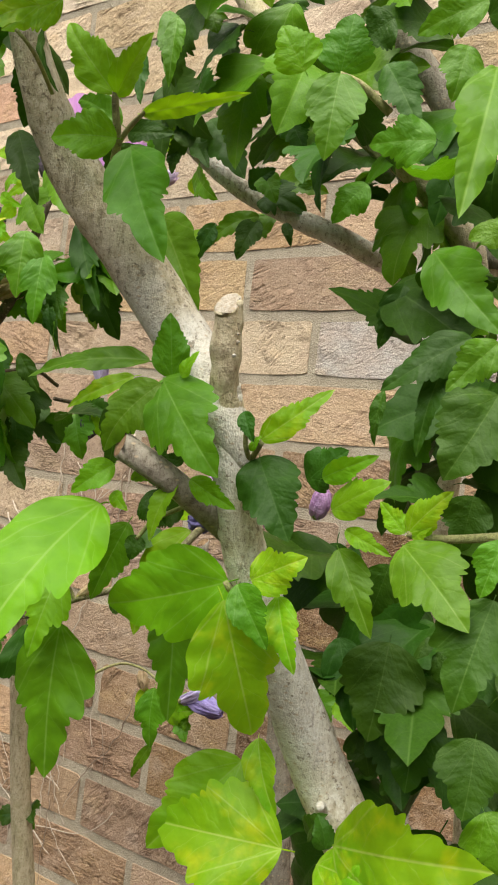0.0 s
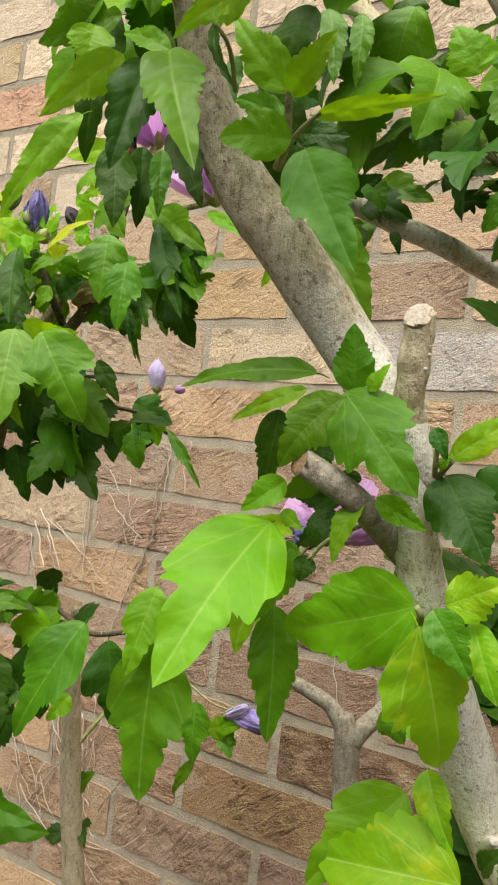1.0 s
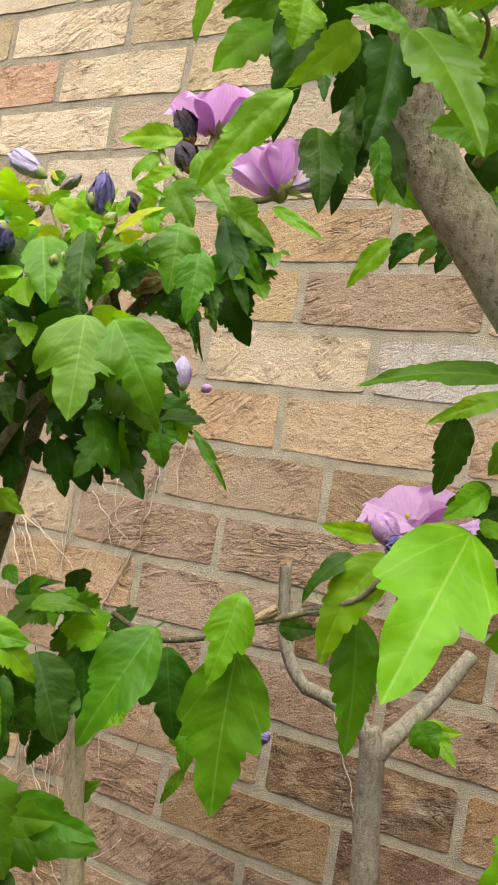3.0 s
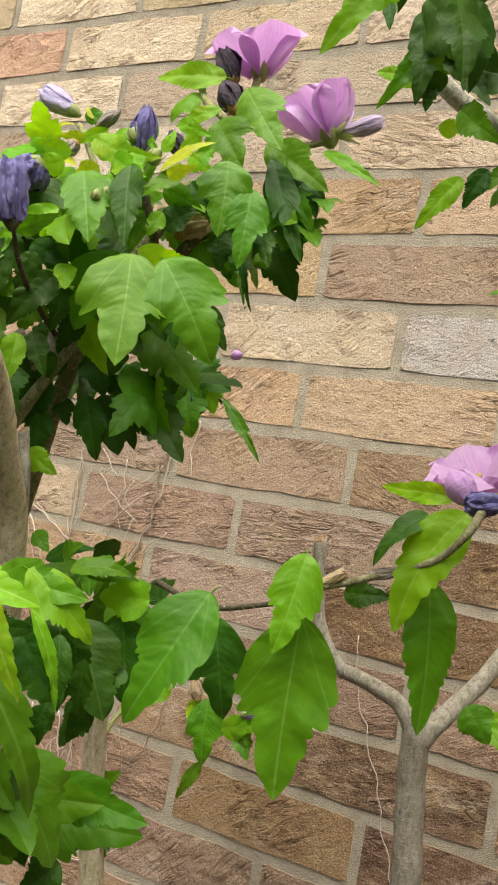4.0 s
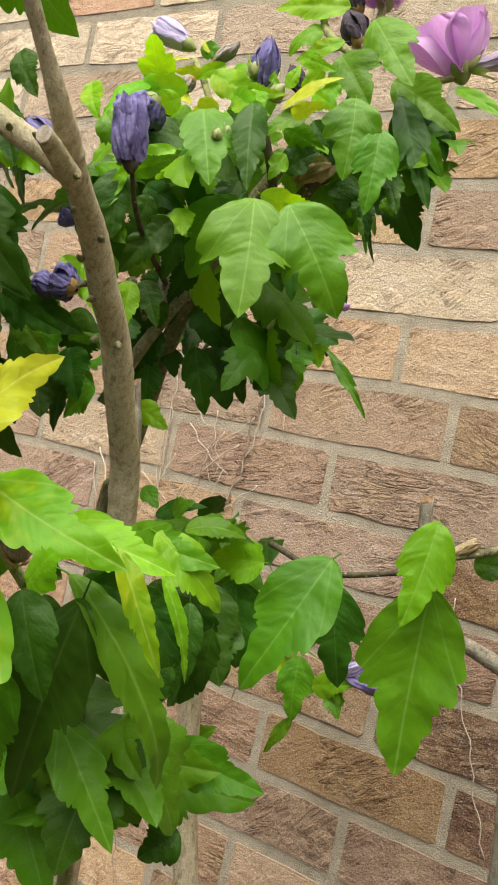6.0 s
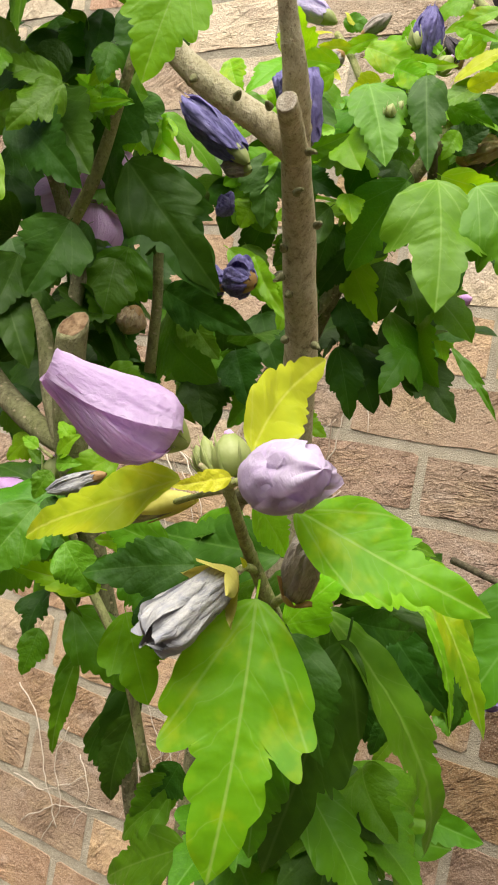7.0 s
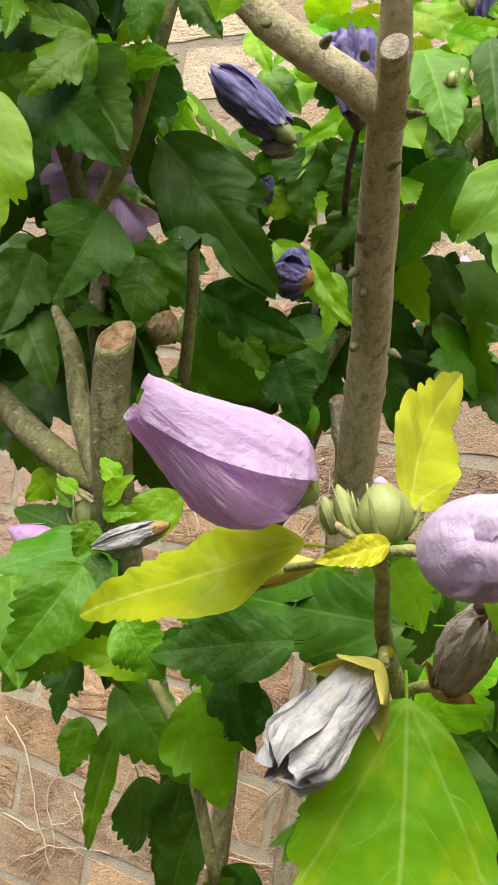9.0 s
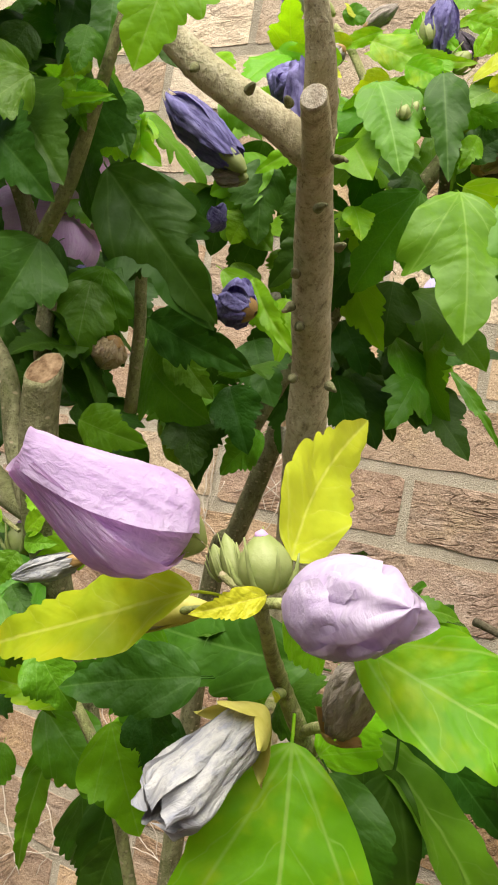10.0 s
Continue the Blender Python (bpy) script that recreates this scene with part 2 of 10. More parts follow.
def leaf_material(name, base, deep, vein, through_col, share, mottle=None, rough=0.40, gloss=0.42):
    s = Shader(name)
    u = s.split(s.coords("UV"))
    x = s.math("ABSOLUTE", s.math("SUBTRACT", u[0], 0.5))
    y = u[1]
    mid = s.ramp(x, (0.003, 1.0), (0.008, 0.0))

    def ray(angle):
        d = s.math("ABSOLUTE", s.math("SUBTRACT", s.math("MULTIPLY", x, math.cos(angle)), s.math("MULTIPLY", y, math.sin(angle))))
        return s.ramp(d, (0.002, 0.8), (0.006, 0.0))

    side = s.math("MAXIMUM", ray(radians(27)), ray(radians(52)))
    wob = s.math("MULTIPLY_ADD", s.noise(7.0, 2, 0.5, s.coords("UV")), 0.8, -0.4)
    phase = s.math("FRACT", s.math("ADD", s.math("SUBTRACT", s.math("MULTIPLY", y, 6.0), s.math("MULTIPLY", x, 6.5)), wob))
    ribs = s.ramp(s.math("ABSOLUTE", s.math("SUBTRACT", phase, 0.5)), (0.006, 0.50), (0.026, 0.0))
    net = s.ramp(s.voronoi(22.0, s.coords("UV"), "DISTANCE_TO_EDGE"), (0.0, 0.06), (0.05, 0.0))
    veins = s.math("MAXIMUM", s.math("MAXIMUM", mid, side), s.math("MAXIMUM", ribs, net))
    o = s.coords("Object")
    blotch = s.noise(60.0, 4, 0.6, o)
    col = s.mix(s.ramp(blotch, (0.35, 0.0), (0.68, 1.0)), base, deep)
    col = s.mix(s.ramp(s.noise(420.0, 3, 0.7, o), (0.55, 0.0), (0.75, 0.35)), col, deep)
    if mottle:
        col = s.mix(s.ramp(s.noise(85.0, 3, 0.6, o), (0.52, 0.0), (0.7, 0.75)), col, mottle)
    col = s.mix(s.math("MULTIPLY", veins, 0.65), col, vein)
    rnd = s.chance()
    col = s.hsv(col, s.math("MULTIPLY_ADD", rnd, 0.03, 0.485), 1.0, s.math("MULTIPLY_ADD", s.math("FRACT", s.math("MULTIPLY", rnd, 5.7)), 0.36, 0.84))
    swell = s.math("ADD", s.math("MULTIPLY", s.noise(7.0, 3, 0.5, s.coords("UV")), 1.0), s.math("MULTIPLY", s.noise(16.0, 2, 0.5, s.coords("UV")), 0.22))
    crease = s.math("MAXIMUM", s.ramp(x, (0.0, 1.0), (0.05, 0.0)), s.math("MULTIPLY", s.ramp(s.math("ABSOLUTE", s.math("SUBTRACT", phase, 0.5)), (0.0, 1.0), (0.16, 0.0)), 0.55))
    swell = s.math("SUBTRACT", swell, s.math("MULTIPLY", crease, 0.16))
    s.bump(swell, 0.42, 0.0016)
    s.finish(col, s.math("MULTIPLY_ADD", blotch, 0.22, rough - 0.05), gloss)
    thr = s.mix(s.math("MULTIPLY", veins, 0.4), through_col, deep)
    return s.translucent(thr, share)


# older leaves' dark green, lowered further to stand for shade inside the crowns
LEAF_MATURE_SHADED = leaf_material("leaf_mature_shaded", (0.032, 0.096, 0.004), (0.020, 0.066, 0.003), (0.072, 0.155, 0.024), (0.080, 0.240, 0.004), 0.13, rough=0.46, gloss=0.20)
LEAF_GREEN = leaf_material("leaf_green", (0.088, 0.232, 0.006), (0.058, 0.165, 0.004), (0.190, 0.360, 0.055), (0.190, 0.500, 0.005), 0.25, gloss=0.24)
LEAF_FRESH = leaf_material("leaf_fresh", (0.180, 0.400, 0.007), (0.126, 0.310, 0.005), (0.330, 0.520, 0.080), (0.310, 0.680, 0.006), 0.38, gloss=0.24)
LEAF_LIME = leaf_material("leaf_lime", (0.200, 0.455, 0.008), (0.130, 0.345, 0.006), (0.480, 0.650, 0.130), (0.400, 0.740, 0.006), 0.46, (0.430, 0.540, 0.009), gloss=0.24)
LEAF_YELLOW = leaf_material("leaf_yellow", (0.500, 0.520, 0.026), (0.400, 0.450, 0.020), (0.640, 0.640, 0.120), (0.680, 0.680, 0.020), 0.36, gloss=0.24)
LEAF_TURNING = leaf_material("leaf_turning", (0.380, 0.500, 0.012), (0.250, 0.400, 0.009), (0.600, 0.680, 0.120), (0.560, 0.700, 0.010), 0.42, (0.480, 0.540, 0.014), gloss=0.24)
LEAVES = {"turning": LEAF_TURNING, "mature": LEAF_MATURE_SHADED, "green": LEAF_GREEN, "fresh": LEAF_FRESH, "lime": LEAF_LIME, "yellow": LEAF_YELLOW}


def petal_material(name, pale, deep, through_col, share, streak, rough=0.6, weave=(9.0, 22.0, 1.0), relief=0.8):
    s = Shader(name)
    u = s.coords("UV")
    lines = s.noise(1.0, 4, 0.6, s.scaled(u, *weave), 0.8)
    patch = s.noise(5.0, 3, 0.6, u)
    col = s.mix(s.ramp(lines, (0.38, 0.0), (0.66, 1.0)), pale, deep)
    col = s.mix(s.ramp(patch, (0.5, 0.0), (0.7, 0.6)), col, streak)
    s.bump(s.math("ADD", lines, s.math("MULTIPLY", s.noise(24.0, 4, 0.6, u), 0.5)), relief, 0.0013)
    s.finish(col, rough, 0.3)
    return s.translucent(through_col, share)


PETAL_LILAC = petal_material("petal_lilac", (0.542, 0.430, 0.619), (0.482, 0.361, 0.568), (0.860, 0.600, 0.900), 0.36, (0.740, 0.620, 0.820), weave=(22.0, 26.0, 1.0), relief=0.5)
PETAL_VEINED = petal_material("petal_veined", (0.827, 0.689, 0.901), (0.594, 0.435, 0.700), (0.800, 0.480, 0.840), 0.36, (0.740, 0.610, 0.820), weave=(6.0, 40.0, 1.0), relief=1.0)
PETAL_PINK = petal_material("petal_pink", (0.78, 0.55, 0.86), (0.66, 0.38, 0.74), (0.80, 0.44, 0.84), 0.40, (0.84, 0.68, 0.90), weave=(30.0, 3.0, 1.0))
PETAL_BLUE = petal_material("petal_blue", (0.19, 0.175, 0.40), (0.07, 0.055, 0.18), (0.2, 0.14, 0.42), 0.12, (0.32, 0.30, 0.50), 0.7)
PETAL_DUSK = petal_material("petal_dusk", (0.25, 0.225, 0.48), (0.11, 0.09, 0.26), (0.26, 0.19, 0.48), 0.15, (0.36, 0.33, 0.58), 0.7)
PETAL_VIOLET = petal_material("petal_violet", (0.36, 0.31, 0.62), (0.22, 0.17, 0.44), (0.36, 0.28, 0.62), 0.2, (0.46, 0.42, 0.70), 0.7)
PETAL_FADED = petal_material("petal_faded", (0.558, 0.477, 0.621), (0.486, 0.387, 0.567), (0.760, 0.620, 0.820), 0.32, (0.780, 0.720, 0.840), weave=(30.0, 10.0, 1.0), relief=0.4)
PETAL_PALE = petal_material("petal_pale", (0.70, 0.62, 0.84), (0.50, 0.44, 0.72), (0.70, 0.62, 0.84), 0.3, (0.36, 0.38, 0.66))
PETAL_GREY = petal_material("petal_grey", (0.450, 0.445, 0.431), (0.290, 0.295, 0.320), (0.4, 0.36, 0.34), 0.1, (0.20, 0.22, 0.31), 0.85)
PETAL_BROWN = petal_material("petal_brown", (0.42, 0.37, 0.32), (0.23, 0.195, 0.17), (0.2, 0.15, 0.1), 0.1, (0.42, 0.36, 0.29), 0.85)
PETAL_DARK = petal_material("petal_dark", (0.075, 0.06, 0.075), (0.035, 0.028, 0.04), (0.08, 0.05, 0.08), 0.05, (0.12, 0.09, 0.13), 0.8)
PETAL_STRAW = petal_material("petal_straw", (0.62, 0.50, 0.31), (0.42, 0.29, 0.15), (0.5, 0.35, 0.15), 0.2, (0.50, 0.38, 0.34), 0.85)


def plain_plant(name, a, b, through_col, share):
    s = Shader(name)
    o = s.coords("Object")
    n = s.noise(190.0, 4, 0.6, o)
    s.bump(n, 0.5, 0.0008)
    s.finish(s.ramp(n, (0.3, a), (0.7, b)), 0.5, 0.4)
    return s.translucent(through_col, share)


CALYX_GREEN = plain_plant("calyx_green", (0.259, 0.317, 0.086), (0.389, 0.432, 0.173), (0.35, 0.5, 0.08), 0.25)
CALYX_DARK = plain_plant("calyx_dark", (0.05, 0.045, 0.03), (0.11, 0.10, 0.05), (0.08, 0.09, 0.03), 0.1)
CALYX_YELLOW = plain_plant("calyx_yellow", (0.50, 0.45, 0.08), (0.66, 0.62, 0.18), (0.6, 0.5, 0.06), 0.25)
CALYX_BROWN = plain_plant("calyx_brown", (0.270, 0.153, 0.054), (0.486, 0.297, 0.108), (0.3, 0.18, 0.05), 0.2)
DRY_STRAW = plain_plant("dry_straw", (0.43, 0.365, 0.285), (0.58, 0.51, 0.42), (0.5, 0.4, 0.25), 0.05)
DRY_DARK = plain_plant("dry_dark", (0.20, 0.145, 0.10), (0.34, 0.26, 0.19), (0.2, 0.12, 0.06), 0.05)


# ---- building helpers ----
WORLD = {}


def mesh_of(name, verts, faces, material, uvs=None, smooth=True):
    me = bpy.data.meshes.new(name)
    me.from_pydata(verts, [], faces)
    if smooth:
        me.polygons.foreach_set("use_smooth", [True] * len(me.polygons))
    if uvs is not None:
        layer = me.uv_layers.new(name="UVMap")
        idx = np.zeros(len(me.loops), dtype=np.int32)
        me.loops.foreach_get("vertex_index", idx)
        layer.data.foreach_set("uv", np.asarray(uvs, dtype=np.float32)[idx].ravel())
    me.materials.append(material)
    me.update()
    return me


def thing(name, place, label, category, group="", kind=""):
    ob = new(name)
    ob.empty_display_size = 0.05
    ob.matrix_basis = Matrix.Translation(place)
    WORLD[ob] = Matrix.Translation(place)
    return tagged(ob, label, category, group, kind)


def part(name, me, m, parent, label=""):
    """A mesh at the world pose m, as a part of a thing or of a part."""
    ob = new(name, me)
    ob.parent = parent
    ob.matrix_basis = WORLD[parent].inverted() @ m
    WORLD[ob] = m
    return tagged(ob, label)


def spline(points, per=6):
    """A smooth line through the points."""
    pts = [Vector(p) for p in points]
    pts = [pts[0] * 2 - pts[1]] + pts + [pts[-1] * 2 - pts[-2]]
    out = []
    for i in range(1, len(pts) - 2):
        a, b, c, d = pts[i - 1:i + 3]
        for k in range(per):
            t = k / per
            out.append(0.5 * (2 * b + (c - a) * t + (2 * a - 5 * b + 4 * c - d) * t * t + (3 * b - a - 3 * c + d) * t ** 3))
    out.append(pts[-2].copy())
    return out


def tube(line, radii, sides=10, rough=0.0, knots=0.0, seed=0):
    """Rings round a line; radii go evenly from its start to its end."""
    rng = random.Random(seed)
    n = len(line)
    side = Vector((0.3, 0.5, 0.8))
    verts, faces = [], []
    swell = [1.0 + (knots * rng.random() if rng.random() < 0.08 else 0.0) for _ in range(n)]
    for i, p in enumerate(line):
        way = (line[min(i + 1, n - 1)] - line[max(i - 1, 0)]).normalized()
        side = (side - way * side.dot(way)).normalized()
        other = way.cross(side)
        at = i / (n - 1) * (len(radii) - 1)
        k = min(int(at), len(radii) - 2) if len(radii) > 1 else 0
        r = radii[k] + (radii[min(k + 1, len(radii) - 1)] - radii[k]) * (at - k)
        for s in range(sides):
            a = 2 * math.pi * s / sides
            d = side * math.cos(a) + other * math.sin(a)
            bumpy = 1 + rough * noise.noise((p + d * r) * 70 + Vector((seed, 0, 0))) + rough * 0.5 * noise.noise((p + d * r) * 160)
            verts.append(p + d * r * swell[i] * bumpy)
    for i in range(n - 1):
        for s in range(sides):
            a, b = i * sides + s, i * sides + (s + 1) % sides
            faces.append((a, b, b + sides, a + sides))
    faces.append(tuple(range(sides))[::-1])
    faces.append(tuple(range((n - 1) * sides, n * sides)))
    return verts, faces


COUNT = [0]


def stem(plant, name, points, radii, material, sides=12, rough=0.025, knots=0.07, per=7, label="", cut=False, wiggle=0.0):
    """A woody or green stem through the points; cut: its end is a bare sawn face."""
    COUNT[0] += 1
    origin = Vector(points[0])
    line = spline([Vector(p) - origin for p in points], per)
    if wiggle:
        for i, p in enumerate(line):
            q = (p + origin) * 55 + Vector((COUNT[0] * 1.7, 0, 0))
            line[i] = p + Vector((noise.noise(q), 0.12 * noise.noise(q * 0.7), 0.5 * noise.noise(q * 1.3))) * wiggle
    verts, faces = tube(line, radii, sides, rough, knots, COUNT[0])
    if cut:
        # a pruning cut that slants towards the open side
        way = (line[-1] - line[-2]).normalized()
        r = radii[-1]
        rim = range(len(verts) - sides, len(verts))
        for q in rim:
            d = (verts[q] - line[-1]) / r
            verts[q] = verts[q] + way * r * (0.75 * d.y + 0.12 * noise.noise(d * 2.5 + Vector((COUNT[0], 0, 0))))
    ob = part(name, mesh_of(name, verts, faces, material), Matrix.Translation(origin), plant, label)
    if cut:
        cv = [line[-1] + way * r * 0.12]
        cv += [line[-1] + (verts[q] - line[-1]) * 0.55 + way * r * 0.10 for q in rim] + [line[-1] + (verts[q] - line[-1]) * 0.93 + way * r * 0.04 for q in rim]
        cf = [(0, 1 + s, 1 + (s + 1) % sides) for s in range(sides)]
        cf += [(1 + s, 1 + sides + s, 1 + sides + (s + 1) % sides, 1 + (s + 1) % sides) for s in range(sides)]
        part("cut_end", mesh_of("cut_end", cv, cf, CUT_WOOD if cut is True else cut), Matrix.Translation(origin), ob, "bare weathered cut wood")
    return ob


def margin(points):
    """Half the outline of a blade of length 1 and half width 1, from base to tip."""
    return np.array([(p.x, p.y) for p in spline([(x, y, 0) for x, y in points], 10)])


OVATE = margin([(0.03, 0.0), (0.24, 0.015), (0.52, 0.06), (0.78, 0.14), (0.95, 0.25), (1.0, 0.36), (0.97, 0.45), (0.90, 0.53), (0.82, 0.59), (0.74, 0.64), (0.66, 0.69), (0.56, 0.755), (0.43, 0.83), (0.24, 0.92), (0.0, 1.0)])
LOBED = margin([(0.03, 0.0), (0.20, 0.02), (0.48, 0.10), (0.74, 0.21), (0.92, 0.33), (1.0, 0.44), (0.97, 0.53), (0.86, 0.59), (0.70, 0.585), (0.56, 0.545), (0.51, 0.56), (0.52, 0.63), (0.46, 0.74), (0.29, 0.88), (0.0, 1.0)])
SPINE = margin([(0, 0.0), (0, 0.012), (0, 0.055), (0, 0.12), (0, 0.20), (0, 0.265), (0, 0.32), (0, 0.37), (0, 0.41), (0, 0.465), (0, 0.525), (0, 0.61), (0, 0.725), (0, 0.87), (0, 1.0)])[:, 1]


def blade(length, width, lobed, droop, fold, tone, seed, rows=84, bow=0.0):
    """A hibiscus blade: y along the midrib, z its upper side, with lobes and a toothed, waved margin."""
    rng = random.Random(seed)
    across = (-1.0, -0.93, -0.8, -0.6, -0.38, -0.16, 0.0, 0.16, 0.38, 0.6, 0.8, 0.93, 1.0)
    at = np.linspace(0, 1, rows + 1)
    grid = np.linspace(0, 1, len(SPINE))
    mid = np.interp(at, grid, SPINE)
    sides = []
    for _ in range(2):
        lb = min(1.0, max(0.0, lobed + rng.uniform(-0.1, 0.1)))
        x = np.interp(at, grid, OVATE[:, 0] * (1 - lb) + LOBED[:, 0] * lb)
        y = np.interp(at, grid, OVATE[:, 1] * (1 - lb) + LOBED[:, 1] * lb)
        teeth = rng.uniform(6.5, 9.5)
        saw = (at * teeth + 0.22 * np.sin(at * 13 + rng.uniform(0, 6)) + rng.random()) % 1.0
        bite = 1 - np.abs(np.sin(np.pi * saw ** 1.25)) ** 0.85
        bite = bite * (0.13 + 0.06 * lb) * np.clip((at - 0.24) * 5, 0, 1) * np.clip((1.02 - at) * 6, 0, 1) * rng.uniform(0.75, 1.25)
        grow = rng.uniform(0.88, 1.08)
        sides.append((x * (1 - bite) * grow * width / 2 / length, mid + (y - mid) * (1 - 0.5 * bite) - 0.10 * bite * np.clip(at, 0, 0.9)))
    ph, amp, skew = rng.uniform(0, 6.3), rng.uniform(0.04, 0.13), rng.uniform(-0.02, 0.02)
    twist, curl, hook = rng.uniform(-0.35, 0.35), rng.uniform(0.0, 1.3), rng.uniform(-0.05, 0.16)
    off = Vector((rng.uniform(0, 50), rng.uniform(0, 50), 0))

    def bent(y, lift):
        """A point at y along the drooping midrib, lifted off it."""
        a = droop / 2 - droop * y
        if abs(droop) < 1e-3:
            return y, lift
        r = 1 / droop
        py = r * (math.sin(droop / 2) - math.sin(a))
        pz = r * (math.cos(a) - math.cos(droop / 2))
        return py - lift * math.sin(a), pz + lift * math.cos(a)

    reach = bent(1.0, 0.0)[0]
    verts, uvs, faces = [], [], []
    for i in range(rows + 1):
        for v in across:
            ex, ey = sides[0 if v < 0 else 1]
            k = abs(v)
            x = v * ex[i]
            y = mid[i] + (ey[i] - mid[i]) * k ** 1.25
            out = abs(x) * 2 * length / width
            lift = fold * abs(x) + amp * width / length * math.sin(ph + y * 8.5 + (2.1 if v < 0 else 0)) * out ** 1.5
            lift += twist * x * y - curl * x * x - hook * max(0.0, y - 0.6) ** 2 * 2.5
            q = Vector((x * 9, y * 9, 0)) + off
            lift += 0.024 * noise.noise(q * 0.8) * min(1.0, out * 3) + 0.005 * noise.noise(q * 2.6)
            py, pz = bent(y, lift)
            verts.append(((x + (skew + bow) * math.sin(y * math.pi)) * length, py / reach * length - bow * math.pi * math.cos(y * math.pi) * x * length, pz / reach * length))
            uvs.append((0.5 + x, y))
    c = len(across)
    for i in range(rows):
        for k in range(c - 1):
            q = i * c + k
            faces.append((q, q + 1, q + c + 1, q + c))
    # thin leaf stalk that curves down behind the blade
    base = len(verts)
    r = 0.0055 * length
    tilt = droop / 2 + 0.35
    for j in range(4):
        t = j / 3 * 0.10 * length
        for s in range(5):
            b = 2 * math.pi * s / 5
            verts.append((math.cos(b) * r, 0.01 * length - t * math.cos(tilt), math.sin(b) * r - t * math.sin(tilt) * (0.3 + 0.8 * j / 3) - r))
            uvs.append((0.57, 0.1))
    for j in range(3):
        for s in range(5):
            q, q2 = base + j * 5 + s, base + j * 5 + (s + 1) % 5
            faces.append((q, q2, q2 + 5, q + 5))
    return mesh_of("leaf", verts, faces, LEAVES[tone], uvs)


def frame_of(base, tip, normal):
    y = (Vector(tip) - Vector(base)).normalized()
    x = y.cross(Vector(normal)).normalized()
    z = x.cross(y)
    m = Matrix((x, y, z)).transposed().to_4x4()
    m.translation = base
    return m


def leaf(plant, base, tip, normal, width, lobed=0.6, tone="green", droop=0.5, fold=0.22, bow=0.0):
    COUNT[0] += 1
    length = (Vector(tip) - Vector(base)).length
    return part("leaf", blade(length, width, lobed, droop, fold, tone, COUNT[0], bow=bow), frame_of(base, tip, normal), plant)


SPARE = {}


def spare_blades(tone):
    if tone not in SPARE:
        SPARE[tone] = [blade(1.0, 0.60 + 0.05 * k, (0.3, 0.6, 0.8, 0.95, 0.5, 0.9)[k], 0.4 + 0.22 * k, 0.18 + 0.05 * (k % 3), tone, 900 + k, 60) for k in range(6)]
    return SPARE[tone]


def foliage(plant, start, end, count, size, spread, tones, seed, hang=0.6):
    """Leaves set at random along a line, as they crowd on a twig."""
    rng = random.Random(seed)
    a, b = Vector(start), Vector(end)
    for _ in range(count):
        p = a.lerp(b, rng.random()) + Vector((rng.uniform(-1, 1), rng.uniform(-1, 1), rng.uniform(-0.6, 1))) * spread
        way = Vector((rng.gauss(0, 0.8), rng.gauss(-0.15, 0.6), rng.gauss(-hang, 0.5))).normalized()
        up = Vector((rng.gauss(0, 0.5), rng.gauss(-0.7, 0.4), rng.gauss(0.8, 0.4)))
        m = frame_of(p, p + way, up) @ Matrix.Scale(size * rng.uniform(0.7, 1.2), 4)
        part("leaf", rng.choice(spare_blades(rng.choice(tones))), m, plant)


def bloom_radius(u, belly, tail, foot=0.55):
    if u < belly:
        return foot + (1 - foot) * math.sin(max(0.0, u) / belly * math.pi / 2)
    return tail + (1 - tail) * math.cos(min(1.0, (u - belly) / (1 - belly)) * math.pi / 2) ** 1.15


def wrinkle(a, u, crinkle, seed):
    """Lengthwise pleats of a wilting flower."""
    c, s = math.cos(a), math.sin(a)
    o = Vector((seed * 3.1, seed * 1.3, 0))
    return 1 + crinkle * (1.3 * noise.noise(Vector((c * 1.7, s * 1.7, u * 1.2)) + o) + 0.8 * noise.noise(Vector((c * 4.2, s * 4.2, u * 2.2)) + o) + 0.35 * noise.noise(Vector((c * 9, s * 9, u * 6)) + o))


